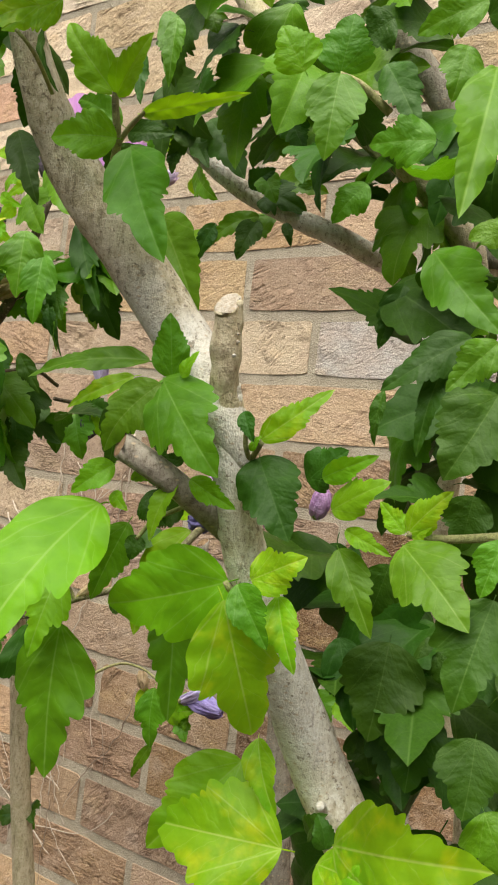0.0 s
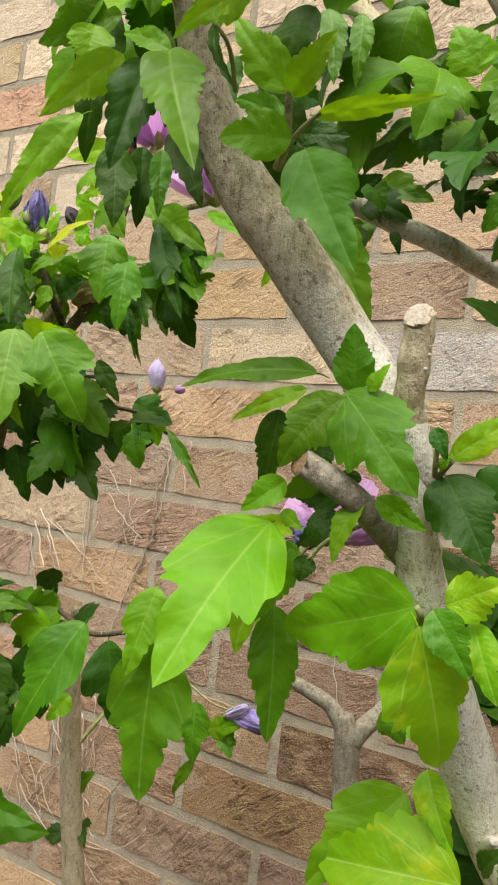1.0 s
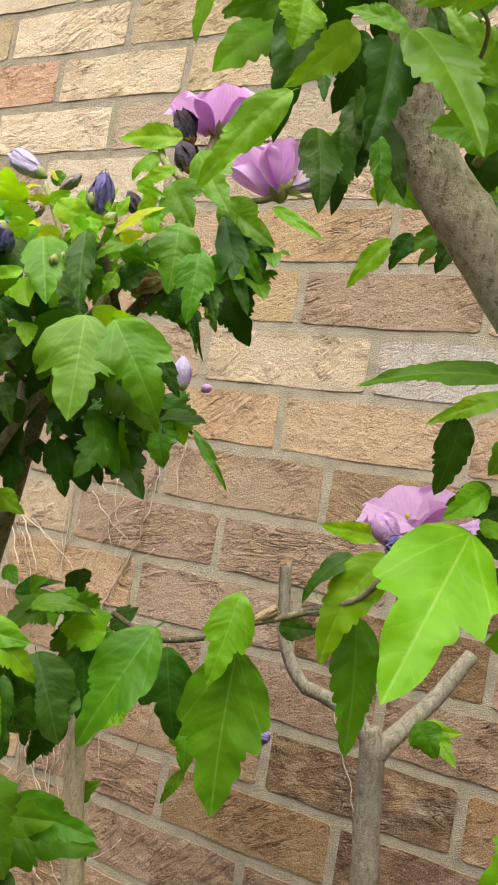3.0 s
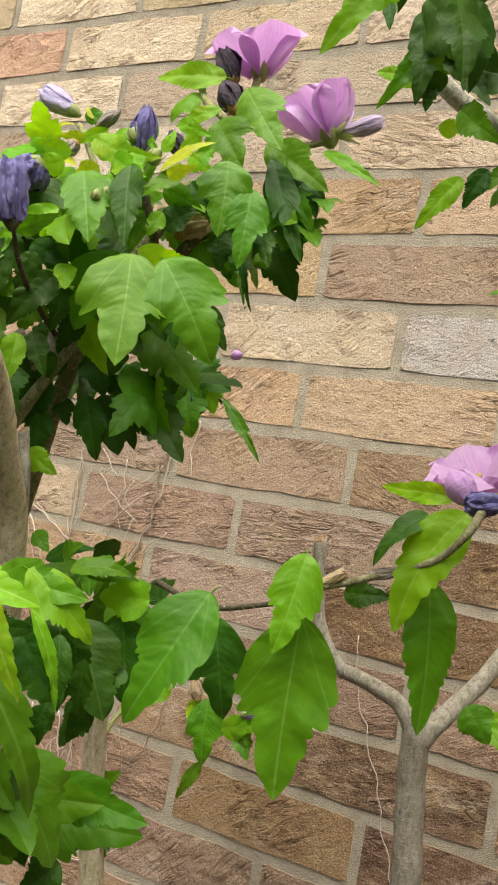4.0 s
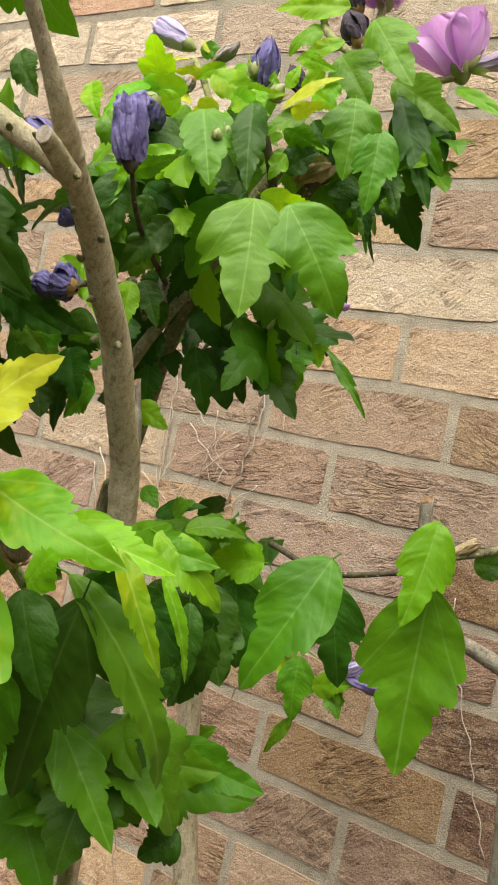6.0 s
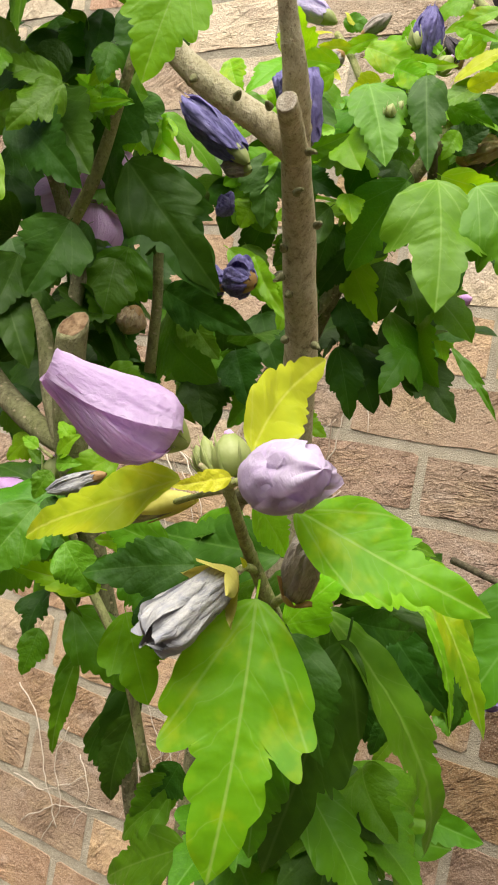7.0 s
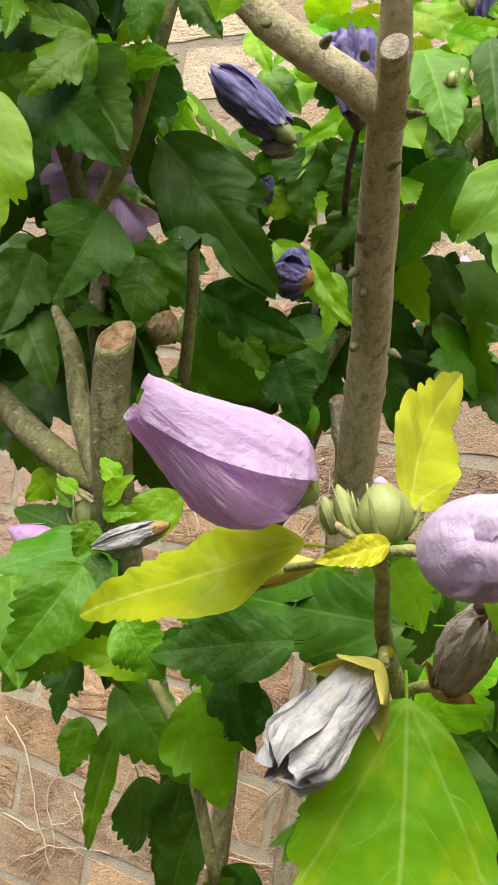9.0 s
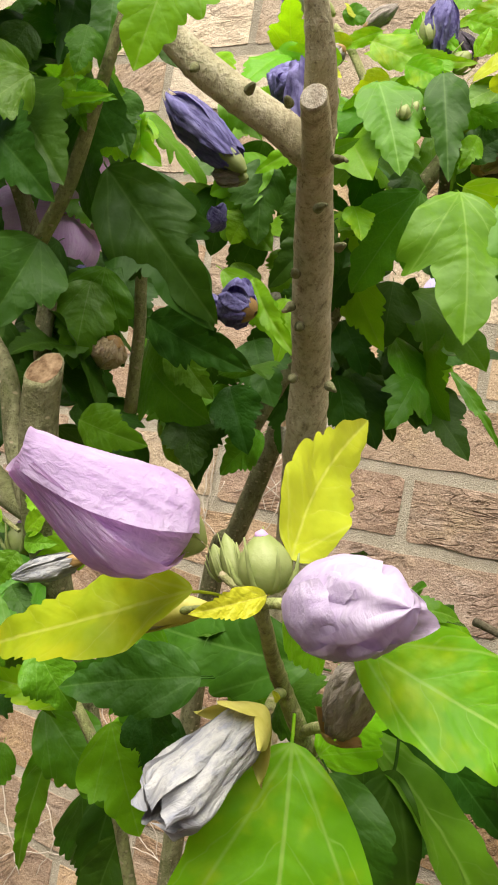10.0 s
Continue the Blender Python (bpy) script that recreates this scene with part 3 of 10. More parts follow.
def petal_shell(length, radius, mid, half, lift, material, twist, crinkle, belly, tail, seed, hollow=False, foot=0.55, rows=22, cols=16):
    """One petal of a rolled bloom, lying round its axis y, one edge under its neighbour."""
    verts, uvs, faces = [], [], []
    rng = random.Random(seed)
    ph = rng.uniform(0, 6)
    for i in range(rows + 1):
        for k in range(cols + 1):
            v = 2 * k / cols - 1
            start = 0.02 + 0.10 * abs(v) ** 2.2
            end = 1.0 - 0.10 * abs(v) ** 2 + 0.03 * math.sin(ph + 5 * v) + 0.035 * noise.noise(Vector((v * 3.5, seed * 1.7, 0)))
            u = start + (end - start) * i / rows
            wide = half * (0.82 + 0.22 * math.sin(math.pi * min(1.0, u * 1.15)))
            a = mid + twist * u + v * wide + 0.10 * math.sin(u * 6 + ph) * abs(v)
            r = bloom_radius(u, belly, tail, foot) * wrinkle(a, u, crinkle, seed * 0.37)
            r *= 1 + lift * (0.5 + 0.5 * v) + (0.05 if foot < 0.7 else 0.10) * max(0.0, 1 - i / 5) + 0.035 * math.sin(9 * u + ph) * max(0.0, v) ** 2
            if not hollow and u > 0.82:
                r *= 1 - (u - 0.82) * 1.3
            elif hollow and u > 0.84:
                r *= 1 - (u - 0.84) * (2.6 + 2.4 * math.sin(7 * a + ph))
            verts.append((math.cos(a) * r * radius, u * length, math.sin(a) * r * radius))
            uvs.append((u * 0.6 + 0.07 * (seed % 7), (a - mid) / 6.3 + 0.35 * (seed % 5)))
    c = cols + 1
    for i in range(rows):
        for k in range(cols):
            q = i * c + k
            faces.append((q, q + c, q + c + 1, q + 1))
    return verts, faces, uvs


def calyx_mesh(length, radius, material, points=5, flare=1.1, seed=0):
    """A small cup that opens into pointed sepals, y away from the stalk."""
    rng = random.Random(seed)
    verts, faces = [], []
    rows, cols = 8, 6
    for k in range(points):
        mid = 2 * math.pi * (k + rng.uniform(-0.12, 0.12)) / points
        out, long = flare * rng.uniform(0.9, 1.35), rng.uniform(0.85, 1.15)
        base = len(verts)
        for i in range(rows + 1):
            u = i / rows
            half = math.pi / points * (1.12 if u < 0.4 else 1.12 * (1 - ((u - 0.4) / 0.6) ** 1.4))
            r = radius * (0.28 + 0.72 * math.sin(min(1, u * 1.8) * math.pi / 2)) * (1 + (out - 1) * max(0, u - 0.45) * 1.8)
            for c in range(cols + 1):
                v = 2 * c / cols - 1
                a = mid + v * half
                rr = r * (1 + 0.10 * (1 - abs(v)) * u + 0.03 * (k % 2))
                verts.append((math.cos(a) * rr, u * length * long, math.sin(a) * rr))
        for i in range(rows):
            for c in range(cols):
                q = base + i * (cols + 1) + c
                faces.append((q, q + cols + 1, q + cols + 2, q + 1))
    return mesh_of("calyx", verts, faces, material)


def furled(plant, base, tip, radius, petals, calyx, label, twist=0.6, crinkle=0.1, belly=0.5, tail=0.3, name="furled_bloom", cup=0.3, hollow=False, lift=0.10, turn=0.4, count=5, foot=0.55, sepal=0.60):
    """A bloom rolled shut: its petals lap round one another over a calyx."""
    COUNT[0] += 1
    seed = COUNT[0]
    length = (Vector(tip) - Vector(base)).length
    m = frame_of(base, tip, (0.31, -0.8, 0.52))
    # inner roll
    verts, faces, uvs = [], [], []
    rings, around = 18, 28
    for i in range(rings + 1):
        u = i / rings * (0.72 if hollow else 0.97)
        for k in range(around):
            a = 2 * math.pi * k / around
            r = bloom_radius(u, belly, tail) * 0.86 * wrinkle(a, u, crinkle, seed)
            if i == rings:
                r *= 0.3
            elif u > 0.82 and not hollow:
                r *= 1 - (u - 0.82) * 1.6
            verts.append((math.cos(a) * r * radius, u * length, math.sin(a) * r * radius))
            uvs.append((u * 0.6, k / around))
    for i in range(rings):
        for k in range(around):
            q, q2 = i * around + k, i * around + (k + 1) % around
            faces.append((q, q + around, q2 + around, q2))
    faces.append(tuple(range(around)))
    faces.append(tuple(range(rings * around, (rings + 1) * around))[::-1])
    shells = [petal_shell(length, radius, turn + 2 * math.pi * k / count, 0.95, lift, petals, twist, crinkle, belly, tail, seed * 5 + k, hollow, foot) for k in range(count)]
    if length > 0.028:
        ob = part(name, mesh_of(name, verts, faces, petals, uvs), m, plant, label)
        for sv, sf, su in shells:
            part("petal", mesh_of("petal", sv, sf, petals, su), m, ob)
    else:
        for sv, sf, su in shells:
            o = len(verts)
            verts += sv
            uvs += su
            faces += [tuple(o + q for q in f) for f in sf]
        ob = part(name, mesh_of(name, verts, faces, petals, uvs), m, plant, label)
    way = (Vector(tip) - Vector(base)).normalized()
    cm = frame_of(Vector(base) - way * length * cup * 0.45, tip, (0.31, -0.8, 0.52))
    part("calyx", calyx_mesh(length * cup, radius * sepal, calyx, flare=1.1 if sepal < 0.8 else 1.5, seed=seed), cm, ob)
    return ob


def strip_mesh(name, grid, material, uvs):
    """A sheet from rows of points."""
    rows, cols = len(grid), len(grid[0])
    verts = [p for row in grid for p in row]
    faces = [(i * cols + k, i * cols + k + 1, (i + 1) * cols + k + 1, (i + 1) * cols + k) for i in range(rows - 1) for k in range(cols - 1)]
    return mesh_of(name, verts, faces, material, [q for row in uvs for q in row])


ROLL_U = (0.0, 0.06, 0.16, 0.30, 0.46, 0.62, 0.76, 0.86, 0.94, 1.0)
ROLL_R = (0.46, 0.80, 1.0, 1.04, 0.98, 0.84, 0.68, 0.57, 0.52, 0.44)


def rolled(plant, base, tip, radius, petals, calyx, label):
    """A spent bloom rolled to a soft cone: broad petals lap over one another and twist into a blunt tip."""
    COUNT[0] += 1
    length = (Vector(tip) - Vector(base)).length
    m = frame_of(base, tip, (0.31, -0.8, 0.52))
    sag = (m.inverted().to_3x3() @ Vector((0, 0, -1))).normalized()

    def skin(u, a, grow):
        r = float(np.interp(u, ROLL_U, ROLL_R)) * radius * grow
        c, s = math.cos(a), math.sin(a)
        crease = 0.020 * noise.noise(Vector((c * 2, s * 2, u * 2.0)) * 1.3) + 0.022 * noise.noise(Vector((a * 7.0 + u * 4, u * 4.5, 3.0))) + 0.015 * noise.noise(Vector((a * 16.0 + u * 9, u * 9, 9.0)))
        r *= 1 + crease * 1.6
        way = Vector((c, 0, s))
        r *= 1 + 0.22 * max(0.0, way.dot(sag)) * math.sin(math.pi * min(1.0, u * 1.25))
        mid = sag * radius * 0.16 * math.sin(math.pi * u)
        return mid + way * r + Vector((0, u * length, 0))

    def petal(start, span, grow, twist, ends, seed):
        rng = random.Random(seed)
        ph = rng.uniform(0, 6)
        grid, uvs = [], []
        rows, cols = 44, 56
        for i in range(rows + 1):
            row, ur = [], []
            for k in range(cols + 1):
                v = k / cols
                u = (ends[0] + (ends[1] - ends[0]) * i / rows)
                u += 0.05 * math.sin(v * math.pi) * (i / rows) - 0.03 * abs(2 * v - 1) * (1 - i / rows)
                a = start + span * v + twist * u + 0.10 * math.sin(u * 5 + ph) * (v - 0.5)
                free = max(0.0, v - 0.82) / 0.18
                row.append(skin(u, a, grow + 0.05 * v + 0.17 * free ** 1.5 + 0.035 * math.sin(u * 17 + ph) * free))
                ur.append((u * 0.9 + 0.1 * seed, v * 0.55 + 0.3 * seed))
            grid.append(row)
            uvs.append(ur)
        return grid, uvs

    face = math.atan2((m.inverted().to_3x3() @ Vector((0.31, -0.8, 0.52))).z, (m.inverted().to_3x3() @ Vector((0.31, -0.8, 0.52))).x)
    down = math.atan2(sag.z, sag.x)
    way = 1.0 if math.sin(face - down) > 0 else -1.0
    g, u = petal(down + way * 3.6, -way * 4.6, 0.93, 0.5 * way, (0.03, 0.99), 1)
    ob = part("furled_bloom", strip_mesh("furled_bloom", g, PETAL_VEINED, u), m, plant, label)
    g, u = petal(down - way * 1.9, way * 2.9, 0.97, 0.4 * way, (0.01, 0.97), 2)
    part("petal", strip_mesh("petal", g, PETAL_VEINED, u), m, ob)
    g, u = petal(face + way * 2.3, -way * 2.5, 1.03, -0.9 * way, (0.02, 1.0), 3)
    part("petal", strip_mesh("petal", g, petals, u), m, ob)
    axis = (Vector(tip) - Vector(base)).normalized()
    cm = frame_of(Vector(base) - axis * length * 0.14, tip, (0.31, -0.8, 0.52))
    part("calyx", calyx_mesh(length * 0.30, radius * 0.55, calyx, flare=1.15, seed=COUNT[0]), cm, ob)
    return ob


def crumpled(plant, base, tip, radius, petals, calyx, label):
    """A bloom folding shut: a smooth round cup whose petal ends crumple inwards, one pointing out."""
    COUNT[0] += 1
    length = (Vector(tip) - Vector(base)).length
    m = frame_of(base, tip, (0.31, -0.8, 0.52))

    def cup(u, a, grow, seed):
        r = radius * grow * math.sin(math.pi * min(1.0, 0.16 + 0.84 * u) ** 0.80) ** 0.62
        rough = max(0.0, u - 0.30) / 0.70
        n = noise.noise(Vector((math.cos(a) * 1.6, math.sin(a) * 1.6, u * 1.6 + seed)))
        n2 = noise.noise(Vector((math.cos(a) * 3.6, math.sin(a) * 3.6, u * 4.5 + seed * 2)))
        swirl = math.sin(5 * a + 7 * u + seed) * 0.5 + math.sin(9 * a - 11 * u + 2 * seed) * 0.3
        r *= 1 + rough * (0.26 * n + 0.34 * n2 + 0.24 * swirl) + 0.02 * noise.noise(Vector((a * 4, u * 3, seed)))
        y = u * length * (1.0 + 0.05 * n * rough)
        return Vector((math.cos(a) * r, y, math.sin(a) * r))

    def wrap(start, span, grow, seed, reach, out=0.0, round_end=0.22):
        grid, uvs = [], []
        rows, cols = 30, 26
        for i in range(rows + 1):
            row, ur = [], []
            for k in range(cols + 1):
                v = k / cols
                tipward = 1 - round_end * abs(2 * v - 1) ** 2
                u = 0.01 + (reach * tipward - 0.01) * i / rows
                a = start + span * v + 0.7 * u
                free = (i / rows) ** 4
                p = cup(u, a, grow + 0.05 * v + 0.09 * max(0.0, v - 0.85) / 0.15 * (i / rows), seed)
                p += Vector((math.cos(a), 0.9, math.sin(a))) * out * radius * free * (1 - abs(2 * v - 1))
                row.append(p)
                ur.append((u * 0.6 + 0.2 * seed, v * 0.5 + 0.13 * seed))
            grid.append(row)
            uvs.append(ur)
        return grid, uvs

    g, u = wrap(0.0, 6.33, 1.0, 1.0, 1.0, round_end=0.0)
    ob = part("furled_bloom", strip_mesh("furled_bloom", g, petals, u), m, plant, label)
    for k in range(5):
        g, u = wrap(0.5 + 1.257 * k, 1.9, 0.985 + 0.015 * k, 2.0 + k, (0.80, 0.66, 0.92, 0.72, 0.62)[k], (0.0, 0.05, 0.34, 0.05, 0.0)[k])
        part("petal", strip_mesh("petal", g, petals, u), m, ob)
    axis = (Vector(tip) - Vector(base)).normalized()
    cm = frame_of(Vector(base) - axis * length * 0.10, tip, (0.31, -0.8, 0.52))
    part("calyx", calyx_mesh(length * 0.26, radius * 0.42, calyx, flare=1.15, seed=COUNT[0]), cm, ob)
    return ob


def bud(plant, base, tip, radius, material, label):
    """A closed green bud: five sepals that meet at the top, with thin bracts round the foot."""
    COUNT[0] += 1
    length = (Vector(tip) - Vector(base)).length
    verts, faces = [], []
    around, rings = 30, 14
    for i in range(rings + 1):
        u = i / rings
        r = math.sin(math.pi * (0.13 + 0.87 * u) ** 0.9) ** 0.75 if u < 1 else 0.03
        for k in range(around):
            a = 2 * math.pi * k / around
            seam = 1 - 0.09 * max(0.0, 1 - abs(((k % 6) - 3)) / 1.2) * math.sin(u * math.pi)
            verts.append((math.cos(a) * r * radius * seam, u * length, math.sin(a) * r * radius * seam))
    for i in range(rings):
        for k in range(around):
            q, q2 = i * around + k, i * around + (k + 1) % around
            faces.append((q, q + around, q2 + around, q2))
    faces.append(tuple(range(around)))
    faces.append(tuple(range(rings * around, (rings + 1) * around))[::-1])
    m = frame_of(base, tip, (0.31, -0.8, 0.52))
    ob = part("bud", mesh_of("bud", verts, faces, material), m, plant, label)
    if radius > 0.0045:
        tv, tf = tube([Vector((0, length * 0.90, 0)), Vector((0, length * 0.97, 0)), Vector((radius * 0.06, length * 1.02, 0))], (radius * 0.30, radius * 0.24, radius * 0.06), 10)
        part("petal_tip", mesh_of("petal_tip", tv, tf, PETAL_PINK), m, ob, "pink petal tip showing between sepals")
    for k in range(7):
        a = 2 * math.pi * k / 7 + 0.3
        d = Vector((math.cos(a), 0, math.sin(a)))
        line = spline([d * radius * 0.35, d * radius * 1.05 + Vector((0, length * 0.22, 0)), d * radius * 1.3 + Vector((0, length * (0.6 + 0.2 * (k % 3)), 0))], 3)
        bv, bf = tube(line, (radius * 0.12, radius * 0.13, radius * 0.03), 5)
        part("bract", mesh_of("bract", bv, bf, CALYX_GREEN), m, ob)
    return ob


def petal_mesh(length, width, cup, material, seed):
    rng = random.Random(seed)
    rows, cols = 14, 12
    verts, uvs, faces = [], [], []
    ph = rng.uniform(0, 6)
    for i in range(rows + 1):
        u = i / rows
        w = width / 2 * (0.22 + 0.78 * math.sin(min(1, u * 1.25) * math.pi / 2)) * (1 - 0.28 * max(0, (u - 0.72) / 0.28) ** 2)
        for k in range(cols + 1):
            v = 2 * k / cols - 1
            ruffle = 0.17 * length * u * u * (math.sin(ph + v * 5) + 0.5 * math.sin(ph * 2 + v * 11 + u * 3)) * (0.3 + 0.7 * abs(v))
            verts.append((v * w, u * length * (1 - 0.12 * v * v), cup * length * u * u * 0.55 - 0.3 * width * v * v * (1 - u * 0.4) * -0.6 + ruffle))
            uvs.append((0.5 + v * 0.5, u))
    c = cols + 1
    for i in range(rows):
        for k in range(cols):
            q = i * c + k
            faces.append((q, q + 1, q + c + 1, q + c))
    return mesh_of("petal", verts, faces, material, uvs)


def open_bloom(plant, base, tip, size, petals, label, spread=38.0, calyx=None):
    """Five broad ruffled petals round a short column; tip gives the way that it faces."""
    COUNT[0] += 1
    m = frame_of(base, tip, (0.31, -0.8, 0.52))
    line = spline([(0, 0, 0), (0, size * 0.22, 0), (0, size * 0.45, 0)], 4)
    v, f = tube(line, (size * 0.05, size * 0.035, size * 0.045), 8)
    ob = part("bloom", mesh_of("bloom", v, f, CALYX_YELLOW), m, plant, label)
    for k in range(5):
        me = petal_mesh(size, size * 1.18, 0.5, petals, COUNT[0] * 7 + k)
        turn = Matrix.Rotation(2 * math.pi * k / 5 + 0.2, 4, "Y") @ Matrix.Rotation(radians(spread), 4, "X") @ Matrix.Rotation(radians(9), 4, "Y")
        part("petal", me, m @ turn @ Matrix.Translation((0, size * 0.03, 0)), ob)
    way = (Vector(tip) - Vector(base)).normalized()
    cm = frame_of(Vector(base) - way * size * 0.16, tip, (0.31, -0.8, 0.52))
    part("calyx", calyx_mesh(size * 0.34, size * 0.17, calyx or CALYX_GREEN, seed=COUNT[0]), cm, ob)
    return ob


# ---- ground ----
gv, gf = [], []
for gx in (-400, -4, -2, -1, 0, 1, 2, 4, 400):
    for gy in (-400, -6, -3, -1.5, -0.7, 0.05, 400):
        gv.append((gx, gy, 0.0))
for gi in range(8):
    for gk in range(6):
        gf.append((gi * 7 + gk, (gi + 1) * 7 + gk, (gi + 1) * 7 + gk + 1, gi * 7 + gk + 1))
ground = new("ground", mesh_of("ground", gv, gf, SOIL, smooth=False))
tagged(ground, "dark bare soil of the planting bed", "ground", kind="structure")


# ---- shrubs ----
shrub_near = thing("hibiscus_shrub", (0.44, -0.40, 0), "leafy hibiscus shrub with thick silvery pruned trunk", "shrub", "hibiscus shrubs")
stem(shrub_near, "trunk", [(0.540, -0.440, 0.000), (0.495, -0.463, 0.479), (0.475, -0.473, 0.689), (0.450, -0.486, 0.958), (0.425, -0.495, 1.000), (0.396, -0.505, 1.049), (0.372, -0.515, 1.090), (0.360, -0.535, 1.131), (0.353, -0.565, 1.184), (0.351, -0.578, 1.214), (0.348, -0.585, 1.244), (0.349, -0.588, 1.252)], (0.0153, 0.0141, 0.0133, 0.0126, 0.0123, 0.0126, 0.0126, 0.0112, 0.0091, 0.0078, 0.0070, 0.0058,), BARK_SILVER, sides=20, label="silvery pruned trunk", per=10, rough=0.05, knots=0.10)
stem(shrub_near, "branch_stub", [(0.348, -0.582, 1.236), (0.349, -0.588, 1.252), (0.351, -0.592, 1.264), (0.353, -0.597, 1.280)], (0.0066, 0.0060, 0.0064, 0.0050,), BARK_TAN, cut=CUT_PALE, sides=18, per=9, rough=0.28, knots=0.25, label="gnarled pruned stub with pale cut end")
stem(shrub_near, "spur", [(0.353, -0.592, 1.266), (0.356, -0.594, 1.274), (0.358, -0.596, 1.282)], (0.0030, 0.0024, 0.0012,), BARK_TAN, per=5, rough=0.3)
stem(shrub_near, "spur", [(0.3470, -0.5900, 1.2770), (0.3480, -0.5940, 1.2760), (0.3470, -0.5950, 1.2760)], (0.0010, 0.0007, 0.0003,), BARK_LIMB, per=5, rough=0.6, knots=0.4)
stem(shrub_near, "spur", [(0.3530, -0.5900, 1.2740), (0.3570, -0.5940, 1.2740), (0.3580, -0.5950, 1.2750)], (0.0010, 0.0007, 0.0003,), BARK_LIMB, per=5, rough=0.6, knots=0.4)
stem(shrub_near, "spur", [(0.3540, -0.5900, 1.2710), (0.3570, -0.5940, 1.2700), (0.3590, -0.5950, 1.2700)], (0.0012, 0.0009, 0.0003,), BARK_LIMB, per=5, rough=0.6, knots=0.4)
stem(shrub_near, "spur", [(0.3530, -0.5900, 1.2680), (0.3570, -0.5940, 1.2670), (0.3590, -0.5950, 1.2670)], (0.0009, 0.0007, 0.0003,), BARK_LIMB, per=5, rough=0.6, knots=0.4)
stem(shrub_near, "spur", [(0.3490, -0.5900, 1.2690), (0.3500, -0.5940, 1.2680), (0.3490, -0.5950, 1.2680)], (0.0008, 0.0006, 0.0002,), BARK_LIMB, per=5, rough=0.6, knots=0.4)
stem(shrub_near, "spur", [(0.3520, -0.5900, 1.2820), (0.3550, -0.5940, 1.2820), (0.3570, -0.5950, 1.2830)], (0.0007, 0.0006, 0.0002,), BARK_LIMB, per=5, rough=0.6, knots=0.4)
stem(shrub_near, "spur", [(0.3530, -0.5900, 1.2640), (0.3560, -0.5940, 1.2620), (0.3580, -0.5950, 1.2620)], (0.0012, 0.0010, 0.0003,), BARK_LIMB, per=5, rough=0.6, knots=0.4)
stem(shrub_near, "limb", [(0.357, -0.580, 1.222), (0.351, -0.583, 1.232), (0.344, -0.584, 1.243), (0.322, -0.582, 1.268), (0.292, -0.595, 1.308), (0.270, -0.608, 1.338), (0.263, -0.625, 1.370), (0.259, -0.640, 1.408), (0.241, -0.650, 1.452), (0.211, -0.650, 1.508)], (0.0040, 0.0072, 0.0098, 0.0115, 0.0120, 0.0110, 0.0080, 0.0060, 0.0050, 0.0038,), BARK_LIMB, sides=18, per=9)
stem(shrub_near, "branch_stub", [(0.345, -0.568, 1.195), (0.338, -0.600, 1.214), (0.320, -0.610, 1.225)], (0.0054, 0.0051, 0.0053,), BARK_GREY, cut=True, sides=14)
leaf(shrub_near, (0.3040, -0.6080, 1.3410), (0.3350, -0.6140, 1.2920), (0.24, -0.93, 0.27), 0.0315, 0.6, "green", 0.6, 0.15)
leaf(shrub_near, (0.2990, -0.6110, 1.3440), (0.2740, -0.6240, 1.3430), (0.46, -0.88, -0.09), 0.0212, 0.35, "fresh", 0.6, 0.2)
leaf(shrub_near, (0.2960, -0.6120, 1.3620), (0.2710, -0.6200, 1.3930), (0.27, -0.96, -0.03), 0.0198, 0.3, "fresh", 0.5, 0.2)
leaf(shrub_near, (0.2970, -0.6120, 1.3610), (0.3170, -0.6160, 1.3810), (0.22, -0.89, -0.40), 0.0148, 0.2, "fresh", 0.5, 0.3)
leaf(shrub_near, (0.2890, -0.6000, 1.3550), (0.2610, -0.6020, 1.3700), (0.23, -0.93, 0.29), 0.0136, 0.3, "green", 0.5, 0.2)
leaf(shrub_near, (0.2930, -0.6000, 1.3510), (0.3160, -0.5960, 1.3490), (0.18, -0.98, 0.09), 0.0117, 0.2, "mature", 0.5, 0.2)
leaf(shrub_near, (0.3050, -0.6050, 1.3550), (0.3540, -0.5980, 1.3590), (0.16, -0.80, -0.57), 0.0089, 0.3, "lime", 0.4, 0.15)
leaf(shrub_near, (0.2900, -0.5940, 1.3490), (0.2840, -0.5900, 1.3270), (0.55, -0.78, -0.29), 0.0185, 0.1, "mature", 0.7, 0.3)
leaf(shrub_near, (0.2920, -0.5740, 1.3240), (0.3250, -0.5800, 1.2780), (0.21, -0.94, 0.27), 0.0225, 0.1, "green", 0.5, 0.2, bow=-0.04)
leaf(shrub_near, (0.2950, -0.6000, 1.3290), (0.3070, -0.6000, 1.3240), (0.13, -0.94, 0.32), 0.0056, 0.2, "lime", 0.5, 0.2)
leaf(shrub_near, (0.2610, -0.6650, 1.3580), (0.2520, -0.6900, 1.3270), (0.94, -0.35, 0.01), 0.0147, 0.3, "fresh", 0.6, 0.2)
leaf(shrub_near, (0.2740, -0.6650, 1.3530), (0.2800, -0.6820, 1.3100), (0.77, -0.55, 0.32), 0.0184, 0.08, "mature", 0.6, 0.3)
leaf(shrub_near, (0.2800, -0.6620, 1.3580), (0.3170, -0.6840, 1.3060), (0.31, -0.78, 0.55), 0.0219, 0.35, "green", 0.6, 0.25)
leaf(shrub_near, (0.2340, -0.6560, 1.3440), (0.2080, -0.6660, 1.3040), (0.33, -0.94, 0.02), 0.0144, 0.25, "fresh", 0.6, 0.2)
